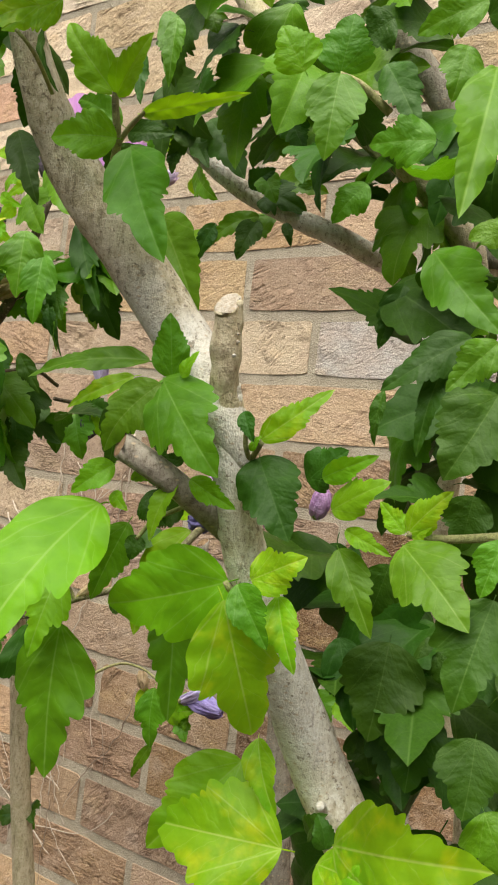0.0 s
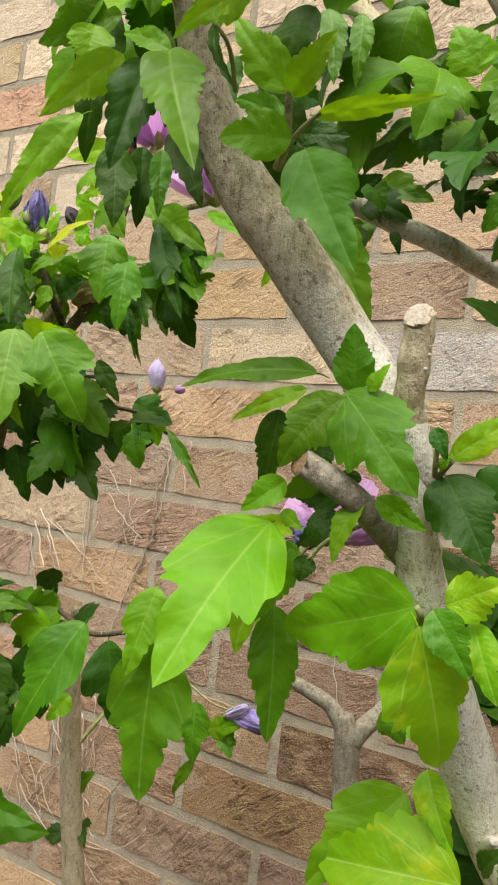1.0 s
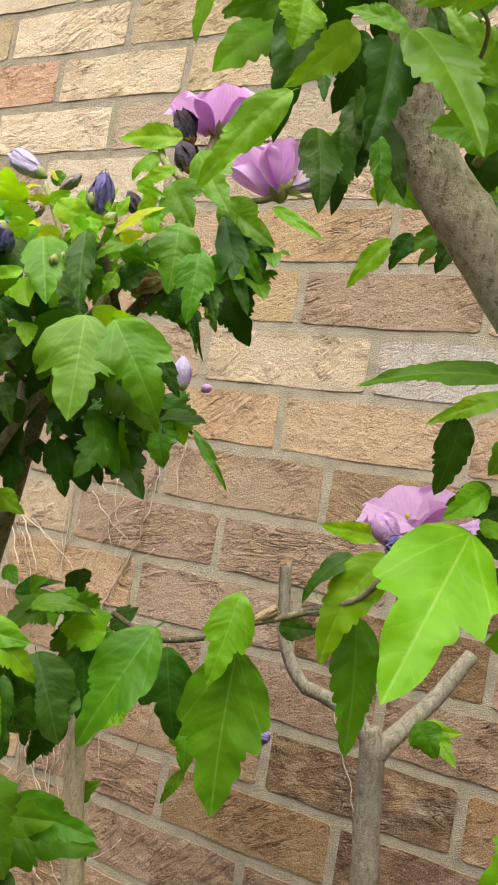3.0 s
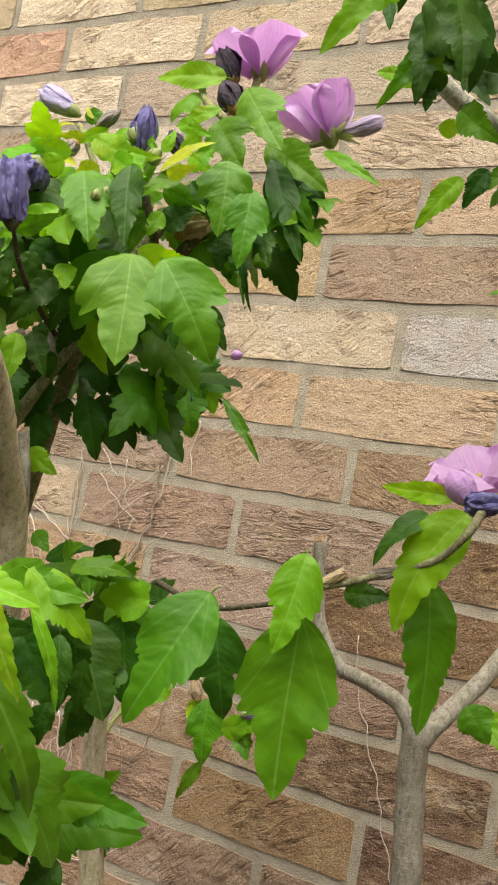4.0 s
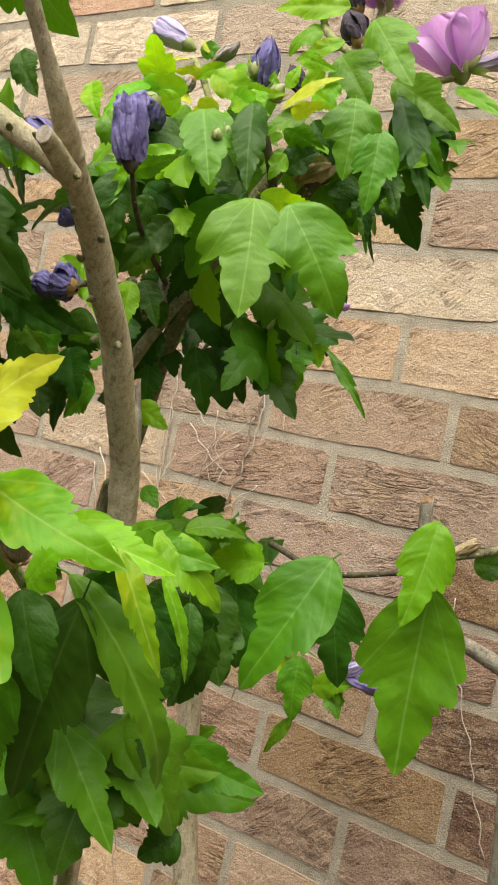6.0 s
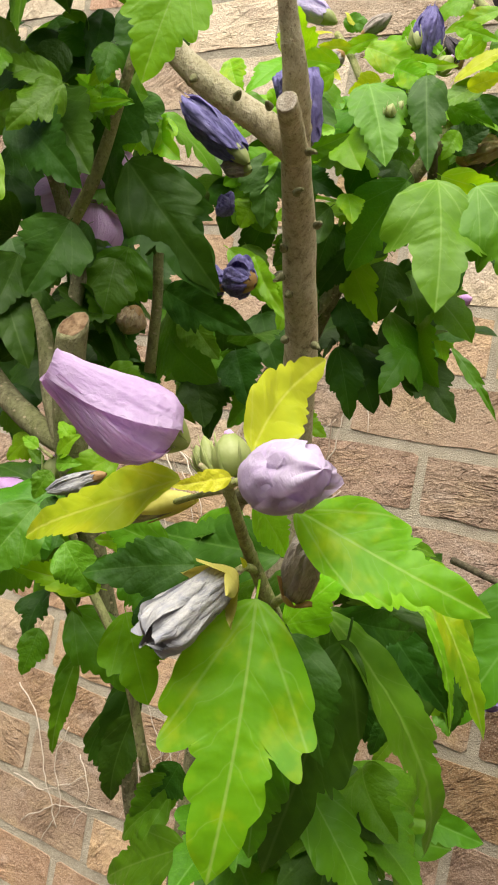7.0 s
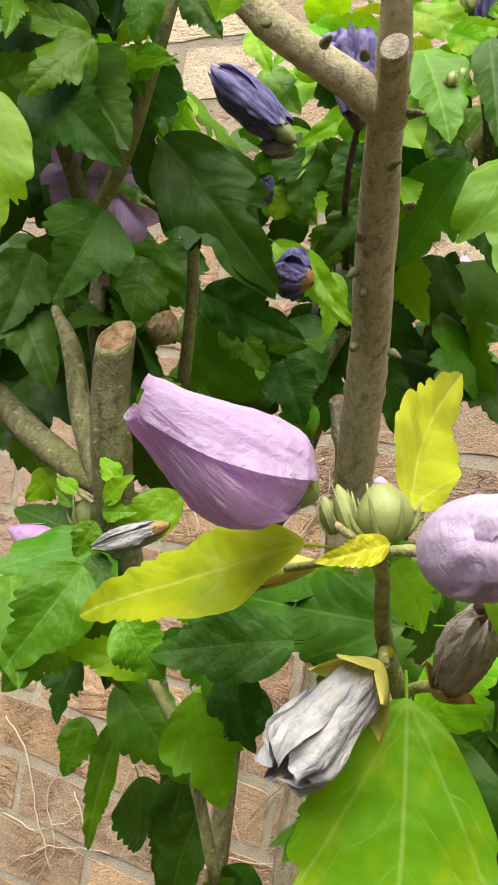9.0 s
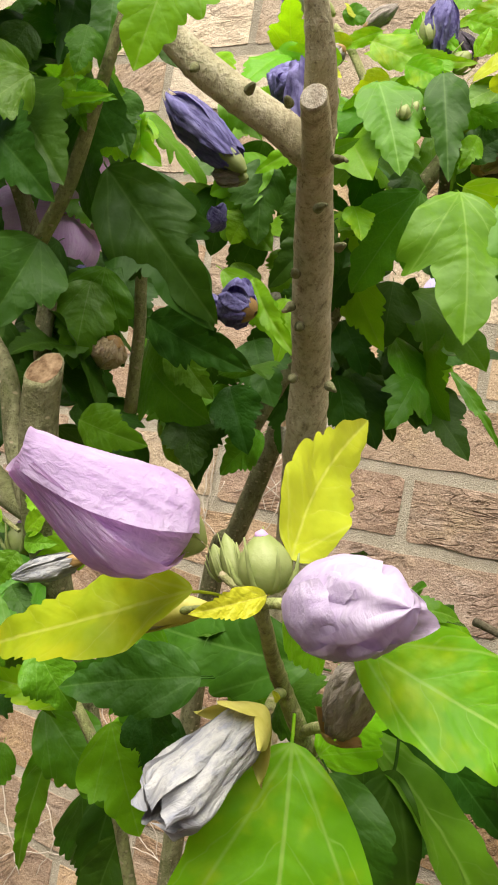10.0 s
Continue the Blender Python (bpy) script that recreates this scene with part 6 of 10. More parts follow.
leaf(bush, (-0.0530, -0.2500, 1.2480), (-0.0100, -0.2450, 1.1980), (0.51, -0.78, 0.36), 0.0120, 0.7, "green", 0.5, 0.2)
leaf(bush, (-0.0760, -0.4400, 1.2580), (-0.1030, -0.4400, 1.2380), (0.09, -0.99, -0.12), 0.0227, 0.3, "mature", 0.5, 0.2)
leaf(bush, (-0.0640, -0.4400, 1.2420), (-0.0900, -0.4400, 1.2240), (0.07, -0.99, -0.09), 0.0240, 0.4, "mature", 0.5, 0.2)
leaf(bush, (-0.0900, -0.4300, 1.2380), (-0.1080, -0.4300, 1.2050), (0.22, -0.97, -0.12), 0.0288, 0.4, "mature", 0.5, 0.2)
leaf(bush, (-0.0780, -0.4200, 1.2140), (-0.0700, -0.4200, 1.1950), (0.54, -0.81, 0.23), 0.0167, 0.5, "mature", 0.5, 0.2)
leaf(bush, (-0.0560, -0.4700, 1.1730), (-0.0320, -0.4650, 1.1610), (0.29, -0.94, 0.19), 0.0165, 0.3, "fresh", 0.6, 0.2)
leaf(bush, (-0.0690, -0.4100, 1.2410), (-0.0390, -0.4050, 1.2220), (0.25, -0.96, 0.14), 0.0229, 0.6, "mature", 0.5, 0.2)
leaf(bush, (-0.0410, -0.4000, 1.2540), (-0.0330, -0.4000, 1.2780), (0.57, -0.80, -0.19), 0.0229, 0.5, "mature", 0.5, 0.2)
leaf(bush, (-0.0380, -0.4700, 1.3170), (-0.0390, -0.4800, 1.2910), (0.74, -0.64, 0.22), 0.0273, 0.5, "mature", 0.5, 0.2)
leaf(bush, (-0.0150, -0.4700, 1.3120), (-0.0160, -0.4800, 1.2860), (0.71, -0.66, 0.23), 0.0234, 0.5, "mature", 0.5, 0.2)
leaf(bush, (0.0010, -0.4500, 1.3260), (0.0200, -0.4450, 1.3390), (0.25, -0.97, -0.00), 0.0222, 0.5, "mature", 0.5, 0.2)
leaf(bush, (-0.0710, -0.4850, 1.3020), (-0.0360, -0.4850, 1.2870), (0.02, -1.00, 0.04), 0.0170, 0.4, "mature", 0.5, 0.2)
leaf(bush, (-0.0910, -0.4900, 1.2590), (-0.0740, -0.4900, 1.2280), (0.54, -0.79, 0.29), 0.0207, 0.4, "green", 0.5, 0.2)
leaf(bush, (-0.1070, -0.4900, 1.2980), (-0.1060, -0.4900, 1.2610), (0.72, -0.69, 0.02), 0.0282, 0.4, "mature", 0.5, 0.2)
leaf(bush, (-0.1210, -0.4800, 1.3500), (-0.0950, -0.4800, 1.3240), (0.28, -0.92, 0.28), 0.0216, 0.4, "green", 0.5, 0.2)
leaf(bush, (-0.1050, -0.4700, 1.3470), (-0.0980, -0.4700, 1.3580), (0.30, -0.93, -0.20), 0.0158, 0.4, "lime", 0.5, 0.2)
leaf(bush, (-0.1200, -0.4400, 1.3400), (-0.1290, -0.4300, 1.3040), (0.65, -0.67, -0.35), 0.0312, 0.5, "mature", 0.5, 0.22)
leaf(bush, (-0.1010, -0.4300, 1.3320), (-0.1090, -0.4200, 1.2960), (0.50, -0.80, -0.33), 0.0311, 0.5, "mature", 0.5, 0.22)
leaf(bush, (-0.0930, -0.4700, 1.2830), (-0.1120, -0.4600, 1.2480), (0.57, -0.66, -0.50), 0.0219, 0.4, "mature", 0.5, 0.22)
leaf(bush, (-0.0420, -0.4600, 1.2670), (-0.0650, -0.4500, 1.2390), (0.40, -0.71, -0.58), 0.0178, 0.4, "mature", 0.5, 0.22)
leaf(bush, (-0.0560, -0.4600, 1.2370), (-0.0840, -0.4600, 1.2160), (0.33, -0.83, -0.45), 0.0196, 0.5, "mature", 0.5, 0.22)
leaf(bush, (-0.0650, -0.4500, 1.2210), (-0.0850, -0.4500, 1.1890), (0.41, -0.87, -0.26), 0.0218, 0.5, "mature", 0.5, 0.22)
leaf(bush, (-0.0780, -0.4400, 1.2030), (-0.0740, -0.4400, 1.1690), (0.65, -0.76, 0.08), 0.0203, 0.4, "mature", 0.5, 0.22)
leaf(bush, (-0.0540, -0.5000, 1.2410), (-0.0500, -0.5050, 1.2090), (0.68, -0.71, 0.20), 0.0164, 0.2, "fresh", 0.5, 0.22)
leaf(bush, (-0.0500, -0.4500, 1.3620), (-0.0210, -0.4400, 1.3400), (0.28, -0.96, -0.07), 0.0215, 0.4, "mature", 0.5, 0.22)
leaf(bush, (-0.0040, -0.4500, 1.3510), (0.0210, -0.4400, 1.3410), (0.28, -0.93, -0.23), 0.0172, 0.4, "green", 0.5, 0.22)
leaf(bush, (0.0080, -0.4400, 1.3590), (0.0290, -0.4300, 1.3340), (0.34, -0.94, -0.09), 0.0174, 0.4, "mature", 0.5, 0.22)
leaf(bush, (0.0070, -0.4200, 1.3490), (0.0350, -0.4100, 1.3310), (0.25, -0.96, -0.15), 0.0214, 0.6, "mature", 0.5, 0.22)
leaf(bush, (0.0190, -0.4100, 1.3300), (0.0320, -0.4100, 1.3050), (0.32, -0.93, 0.17), 0.0215, 0.5, "mature", 0.5, 0.22)
leaf(bush, (0.0440, -0.3900, 1.3760), (0.0560, -0.3850, 1.3480), (0.33, -0.94, -0.03), 0.0219, 0.6, "mature", 0.5, 0.22)
leaf(bush, (0.0400, -0.4000, 1.3790), (0.0560, -0.3900, 1.3570), (0.33, -0.93, -0.18), 0.0217, 0.5, "mature", 0.5, 0.22)
leaf(bush, (0.0590, -0.3850, 1.3900), (0.0750, -0.3800, 1.3690), (0.20, -0.98, -0.08), 0.0145, 0.5, "mature", 0.5, 0.22)
leaf(bush, (0.0550, -0.3900, 1.3610), (0.0680, -0.3850, 1.3260), (0.34, -0.94, -0.01), 0.0166, 0.6, "mature", 0.5, 0.22)
leaf(bush, (0.0540, -0.4200, 1.3200), (0.0630, -0.4200, 1.3100), (0.14, -0.98, 0.12), 0.0103, 0.4, "green", 0.5, 0.22)
leaf(bush, (-0.0490, -0.4600, 1.3870), (-0.0740, -0.4650, 1.3750), (0.35, -0.87, -0.36), 0.0093, 0.3, "lime", 0.5, 0.22)
leaf(bush, (-0.0290, -0.4700, 1.3670), (0.0090, -0.4750, 1.3600), (-0.18, -0.92, -0.34), 0.0114, 0.3, "lime", 0.5, 0.22)
leaf(bush, (-0.0100, -0.4650, 1.3620), (-0.0340, -0.4700, 1.3550), (0.31, -0.83, -0.46), 0.0103, 0.3, "lime", 0.5, 0.22)
leaf(bush, (-0.0340, -0.4550, 1.3820), (-0.0330, -0.4500, 1.4010), (0.71, -0.69, 0.14), 0.0092, 0.3, "fresh", 0.5, 0.22)
leaf(bush, (-0.0000, -0.4600, 1.3600), (0.0290, -0.4650, 1.3660), (0.30, -0.62, 0.72), 0.0080, 0.2, "yellow", 0.5, 0.22)
leaf(bush, (-0.0620, -0.4700, 1.3590), (-0.0780, -0.4750, 1.3660), (0.30, -0.62, 0.72), 0.0085, 0.3, "yellow", 0.5, 0.22)
leaf(bush, (-0.0690, -0.4550, 1.3980), (-0.0760, -0.4550, 1.4070), (0.30, -0.62, 0.72), 0.0051, 0.3, "yellow", 0.5, 0.22)
leaf(bush, (-0.0730, -0.4800, 1.3470), (-0.0860, -0.4850, 1.3530), (0.29, -0.94, -0.15), 0.0140, 0.3, "lime", 0.5, 0.22)
leaf(bush, (0.0110, -0.4500, 1.3720), (0.0300, -0.4500, 1.3610), (-0.04, -1.00, -0.06), 0.0136, 0.5, "lime", 0.5, 0.22)
leaf(bush, (-0.0170, -0.4300, 1.4050), (0.0110, -0.4300, 1.3940), (-0.08, -0.97, -0.21), 0.0107, 0.3, "fresh", 0.5, 0.22)
leaf(bush, (-0.0160, -0.4300, 1.2930), (0.0050, -0.4300, 1.2570), (0.37, -0.90, 0.22), 0.0249, 0.4, "mature", 0.5, 0.22)
leaf(bush, (0.0280, -0.4300, 1.2840), (0.0450, -0.4200, 1.2560), (0.43, -0.90, -0.06), 0.0159, 0.4, "mature", 0.5, 0.22)
leaf(bush, (-0.0620, -0.4200, 1.2470), (-0.0430, -0.4200, 1.2180), (0.41, -0.87, 0.27), 0.0262, 0.5, "mature", 0.5, 0.22)
leaf(bush, (-0.0420, -0.4000, 1.2380), (-0.0090, -0.3900, 1.2090), (0.36, -0.93, 0.09), 0.0265, 0.5, "mature", 0.5, 0.22)
leaf(bush, (-0.0590, -0.4200, 1.2170), (-0.0470, -0.4100, 1.1740), (0.60, -0.80, -0.02), 0.0225, 0.4, "mature", 0.5, 0.22)
leaf(bush, (-0.0580, -0.4850, 1.3560), (-0.0760, -0.4900, 1.3470), (0.44, -0.77, -0.46), 0.0152, 0.3, "lime", 0.5, 0.22)
leaf(bush, (-0.0290, -0.4850, 1.3510), (-0.0440, -0.4900, 1.3420), (0.50, -0.76, -0.41), 0.0134, 0.3, "turning", 0.5, 0.22)
leaf(bush, (-0.0240, -0.4800, 1.3590), (0.0080, -0.4850, 1.3440), (-0.17, -0.98, -0.04), 0.0152, 0.4, "lime", 0.5, 0.22)
leaf(bush, (0.0160, -0.4750, 1.3480), (0.0390, -0.4800, 1.3520), (-0.07, -0.81, -0.59), 0.0096, 0.2, "turning", 0.5, 0.22)
leaf(bush, (0.0050, -0.4700, 1.3660), (0.0080, -0.4650, 1.3820), (0.72, -0.69, 0.08), 0.0087, 0.3, "lime", 0.5, 0.22)
leaf(bush, (-0.0620, -0.4650, 1.3800), (-0.0810, -0.4700, 1.3800), (0.23, -0.89, -0.40), 0.0086, 0.3, "turning", 0.5, 0.22)
leaf(bush, (-0.0230, -0.4600, 1.3860), (-0.0030, -0.4650, 1.3690), (-0.05, -0.97, 0.22), 0.0103, 0.3, "fresh", 0.5, 0.22)
leaf(bush, (0.0020, -0.4300, 1.3960), (-0.0090, -0.4350, 1.3830), (0.64, -0.72, -0.27), 0.0121, 0.3, "lime", 0.5, 0.22)
leaf(bush, (-0.0520, -0.5200, 1.2980), (-0.0210, -0.5200, 1.3080), (0.17, -0.83, -0.53), 0.0126, 0.2, "green", 0.5, 0.22)
leaf(bush, (-0.0530, -0.5000, 1.2920), (-0.0610, -0.5000, 1.2640), (0.68, -0.70, -0.19), 0.0199, 0.4, "mature", 0.5, 0.22)
leaf(bush, (-0.0500, -0.4700, 1.2780), (-0.0560, -0.4700, 1.2490), (0.66, -0.74, -0.14), 0.0174, 0.4, "mature", 0.5, 0.22)
leaf(bush, (-0.0620, -0.4800, 1.2460), (-0.0440, -0.4800, 1.2190), (0.45, -0.84, 0.30), 0.0170, 0.4, "mature", 0.5, 0.22)
open_bloom(bush, (0.0020, -0.3720, 1.4670), (-0.0020, -0.3810, 1.4920), 0.0370, PETAL_PINK, "open pink lilac bloom", spread=29)
open_bloom(bush, (0.0625, -0.3650, 1.4190), (0.0530, -0.3720, 1.4440), 0.0370, PETAL_PINK, "ruffled lilac bloom half closed", spread=13)
furled(bush, (0.0710, -0.3650, 1.4240), (0.0985, -0.3620, 1.4320), 0.0050, PETAL_FADED, CALYX_GREEN, "pale white furled bloom", crinkle=0.22, cup=0.5, sepal=1.05, belly=0.7, tail=0.85)
furled(bush, (0.0610, -0.3600, 1.4360), (0.0620, -0.3600, 1.4560), 0.0050, PETAL_BLUE, CALYX_GREEN, "withered grey blue bloom", crinkle=0.36, name="dead_bloom", sepal=0.48)
furled(bush, (-0.0070, -0.3900, 1.4530), (-0.0180, -0.3950, 1.4740), 0.0074, PETAL_DARK, CALYX_BROWN, "withered dark bloom", crinkle=0.3, name="dead_bloom", tail=0.7)
furled(bush, (0.0050, -0.4000, 1.4260), (-0.0080, -0.4000, 1.4480), 0.0076, PETAL_DARK, CALYX_BROWN, "dark dried bud", crinkle=0.2, name="dead_bloom")
furled(bush, (-0.0110, -0.4300, 1.3820), (-0.0190, -0.4350, 1.3970), 0.0048, PETAL_DARK, CALYX_BROWN, "dark dried bud", crinkle=0.3, name="dead_bloom")
furled(bush, (0.0030, -0.4350, 1.3260), (0.0220, -0.4300, 1.3370), 0.0072, PETAL_STRAW, CALYX_BROWN, "dry straw coloured bloom", crinkle=0.34, hollow=True, tail=0.7, name="dead_bloom")
furled(bush, (-0.0870, -0.4550, 1.4040), (-0.1110, -0.4620, 1.4160), 0.0075, PETAL_PALE, CALYX_GREEN, "pale lilac half open bloom", crinkle=0.18, tail=0.85, belly=0.7, cup=0.5, hollow=True)
furled(bush, (-0.0170, -0.4620, 1.3690), (-0.0160, -0.4660, 1.3990), 0.0067, PETAL_BLUE, CALYX_GREEN, "withered violet bloom", crinkle=0.36, sepal=0.5, tail=0.4)
furled(bush, (-0.0320, -0.5430, 1.2940), (-0.0370, -0.5480, 1.3290), 0.0082, PETAL_DUSK, CALYX_DARK, "withered violet bloom with loose petal ends", crinkle=0.4, tail=0.8, belly=0.6, sepal=0.5, hollow=True)
furled(bush, (-0.0710, -0.4750, 1.3530), (-0.0910, -0.4800, 1.3580), 0.0058, PETAL_BLUE, CALYX_GREEN, "withered violet bloom", crinkle=0.4, sepal=0.5, tail=0.7, hollow=True)
furled(bush, (-0.0640, -0.4700, 1.3740), (-0.0720, -0.4720, 1.3670), 0.0047, PETAL_BROWN, CALYX_BROWN, "dried brown bloom", crinkle=0.34, name="dead_bloom")
furled(bush, (-0.0580, -0.4600, 1.3890), (-0.0440, -0.4580, 1.4010), 0.0040, PETAL_BROWN, CALYX_BROWN, "dry brown seed pod", crinkle=0.2, name="dead_bloom")
bud(bush, (-0.0060, -0.4680, 1.3610), (0.0020, -0.4680, 1.3690), 0.0048, CALYX_GREEN, "small pale green bud")
bud(bush, (-0.0190, -0.4680, 1.3740), (-0.0240, -0.4680, 1.3870), 0.0045, CALYX_GREEN, "small pale green bud")
bud(bush, (-0.0100, -0.5050, 1.3220), (-0.0090, -0.5050, 1.3290), 0.0029, CALYX_GREEN, "small pale green bud")
bud(bush, (-0.0070, -0.5000, 1.3260), (-0.0070, -0.5000, 1.3330), 0.0026, CALYX_GREEN, "small pale green bud")
stem(bush, "twig", [(-0.0330, -0.5400, 1.2920), (-0.0440, -0.5200, 1.2790), (-0.0570, -0.4900, 1.2660), (-0.0760, -0.4400, 1.2520)], (0.0012, 0.0015, 0.0017, 0.0020,), BARK_DARK, per=5)
stem(bush, "twig", [(0.0100, -0.4000, 1.4260), (0.0170, -0.4150, 1.3920), (0.0220, -0.4300, 1.3530), (0.0120, -0.4300, 1.3260), (-0.0120, -0.4300, 1.2990)], (0.0030, 0.0033, 0.0036, 0.0039, 0.0044,), BARK_DARK, per=5)
stem(bush, "twig", [(-0.0280, -0.4000, 1.4510), (-0.0170, -0.4050, 1.4320), (0.0070, -0.4100, 1.4140)], (0.0023, 0.0027, 0.0026,), BARK_YOUNG, per=5)
stem(bush, "twig", [(0.0060, -0.3850, 1.4370), (0.0020, -0.3750, 1.4590), (0.0020, -0.3720, 1.4680)], (0.0027, 0.0028, 0.0032,), BARK_YOUNG, per=5)
stem(bush, "twig", [(0.0340, -0.3800, 1.4080), (0.0540, -0.3700, 1.4140), (0.0650, -0.3650, 1.4210)], (0.0023, 0.0023, 0.0027,), BARK_YOUNG, per=5)
stem(bush, "twig", [(-0.0140, -0.4600, 1.3510), (-0.0090, -0.4500, 1.3290), (-0.0130, -0.4300, 1.3100)], (0.0025, 0.0028, 0.0029,), BARK_DARK, per=5)
stem(bush, "twig", [(-0.0790, -0.4550, 1.3940), (-0.0630, -0.4600, 1.3760), (-0.0470, -0.4600, 1.3500)], (0.0019, 0.0022, 0.0022,), BARK_YOUNG, per=5)
stem(bush, "twig", [(-0.0780, -0.4400, 1.2580), (-0.0720, -0.4500, 1.2230), (-0.0720, -0.4800, 1.2460)], (0.0045, 0.0044, 0.0032,), BARK_GREY, per=5)
stem(bush, "twig", [(-0.0990, -0.4200, 1.3040), (-0.0950, -0.4250, 1.2740), (-0.0950, -0.4300, 1.2250)], (0.0044, 0.0047, 0.0051,), BARK_GREY, per=5)
stem(bush, "twig", [(-0.0760, -0.3000, 1.2740), (-0.0660, -0.3400, 1.2830), (-0.0620, -0.4000, 1.2680)], (0.0018, 0.0017, 0.0020,), BARK_DARK, per=5)
stem(bush, "twig", [(-0.0530, -0.2500, 1.2440), (-0.0710, -0.2620, 1.2590), (-0.0790, -0.3000, 1.2620)], (0.0014, 0.0019, 0.0018,), BARK_DARK, per=5)
stem(bush, "branch", [(-0.100, -0.360, 0.000), (-0.116, -0.375, 0.537), (-0.123, -0.382, 0.773), (-0.132, -0.390, 1.074), (-0.115, -0.400, 1.120), (-0.098, -0.410, 1.167), (-0.082, -0.420, 1.213), (-0.061, -0.430, 1.256), (-0.042, -0.430, 1.293), (-0.019, -0.430, 1.329), (-0.004, -0.420, 1.367)], (0.0077, 0.0071, 0.0066, 0.0063, 0.0061, 0.0060, 0.0059, 0.0057, 0.0051, 0.0044, 0.0037,), BARK_MOSSY)
stem(bush, "branch", [(-0.114, -0.400, 1.229), (-0.102, -0.400, 1.264), (-0.103, -0.420, 1.308), (-0.121, -0.420, 1.315)], (0.0049, 0.0046, 0.0041, 0.0036,), BARK_MOSSY)
foliage(bush, (-0.086, -0.415, 1.355), (0.001, -0.415, 1.326), 17, 0.042, 0.02, ("green", "fresh", "green",), 41)
foliage(bush, (-0.024, -0.385, 1.352), (0.059, -0.365, 1.364), 19, 0.046, 0.017, ("mature", "green", "green",), 42)
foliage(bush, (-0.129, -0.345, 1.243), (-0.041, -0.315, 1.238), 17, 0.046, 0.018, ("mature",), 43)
foliage(bush, (-0.132, -0.405, 1.328), (-0.067, -0.395, 1.275), 7, 0.045, 0.018, ("green", "mature",), 44)
foliage(bush, (-0.060, -0.425, 1.377), (-0.000, -0.425, 1.360), 7, 0.045, 0.02, ("lime", "fresh",), 45)
stem(twig_shrub, "twig", [(0.0450, -0.4500, 1.1100), (0.0900, -0.4650, 1.1050), (0.1360, -0.4700, 1.1170)], (0.0019, 0.0017, 0.0014), BARK_DARK, per=6)
furled(bush, (-0.0730, -0.2500, 1.2850), (-0.0780, -0.2500, 1.3140), 0.0074, PETAL_PALE, CALYX_GREEN, "pale violet furled bloom")
furled(bush, (-0.075, -0.260, 1.252), (-0.075, -0.260, 1.226), 0.0094, PETAL_DARK, CALYX_BROWN, "dark withered bud", crinkle=0.25, name="dead_bloom")
furled(bush, (-0.0580, -0.2400, 1.2860), (-0.0480, -0.2400, 1.2890), 0.0040, PETAL_PINK, CALYX_GREEN, "small magenta bud")
left_shrub = thing("hibiscus_shrub", (0.02, -0.50, 0), "tan-barked hibiscus shrub with furled lilac blooms and yellowing leaves", "shrub", "hibiscus shrubs")
stem(left_shrub, "trunk", [(-0.0500, -0.4000, 0.0000), (-0.0520, -0.4300, 0.5000), (-0.0500, -0.4500, 0.8000), (-0.0420, -0.4700, 1.0300), (-0.0340, -0.4870, 1.0900), (-0.0265, -0.5030, 1.1340), (-0.0163, -0.5295, 1.1675), (-0.0060, -0.5560, 1.2010), (0.0020, -0.5800, 1.2210), (0.0090, -0.6000, 1.2400), (0.0170, -0.6220, 1.2540), (0.0230, -0.6360, 1.2640), (0.0290, -0.6520, 1.2760), (0.0310, -0.6670, 1.2920), (0.0342, -0.6910, 1.3176), (0.0372, -0.7135, 1.3416)], (0.0105, 0.0100, 0.0096, 0.0090, 0.0086, 0.0083, 0.0080, 0.0076, 0.0071, 0.0067, 0.0056, 0.0052, 0.0044, 0.0032, 0.0029, 0.0023,), BARK_TAN, sides=20, label="tan bark trunk", per=10, rough=0.05, knots=0.10)
stem(left_shrub, "branch", [(0.0220, -0.6340, 1.2570), (0.0140, -0.6420, 1.2630), (0.0030, -0.6500, 1.2690), (-0.0080, -0.6580, 1.2760), (-0.0160, -0.6640, 1.2830), (-0.0240, -0.6680, 1.2910)], (0.0054, 0.0054, 0.0052, 0.0050, 0.0044, 0.0040,), BARK_TAN, sides=16, per=9, rough=0.05, knots=0.10)
stem(left_shrub, "branch_stub", [(0.0240, -0.6350, 1.2550), (0.0300, -0.6500, 1.2590), (0.0350, -0.6630, 1.2620)], (0.0050, 0.0040, 0.0036,), BARK_TAN, cut=CUT_PALE, sides=16, rough=0.06)
stem(left_shrub, "spur", [(0.0320, -0.6400, 1.2540), (0.0360, -0.6430, 1.2530), (0.0380, -0.6440, 1.2520)], (0.0015, 0.0009, 0.0005,), BARK_MOSSY, per=4, rough=0.12)
stem(left_shrub, "spur", [(0.0230, -0.6550, 1.2640), (0.0240, -0.6580, 1.2640), (0.0240, -0.6590, 1.2640)], (0.0015, 0.0009, 0.0004,), BARK_MOSSY, per=4, rough=0.12)
stem(left_shrub, "spur", [(0.0010, -0.5850, 1.2150), (0.0020, -0.5880, 1.2140), (0.0020, -0.5890, 1.2130)], (0.0019, 0.0011, 0.0006,), BARK_MOSSY, per=4, rough=0.12)
stem(left_shrub, "spur", [(0.0040, -0.6000, 1.2300), (0.0050, -0.6030, 1.2300), (0.0050, -0.6040, 1.2310)], (0.0018, 0.0011, 0.0006,), BARK_MOSSY, per=4, rough=0.12)
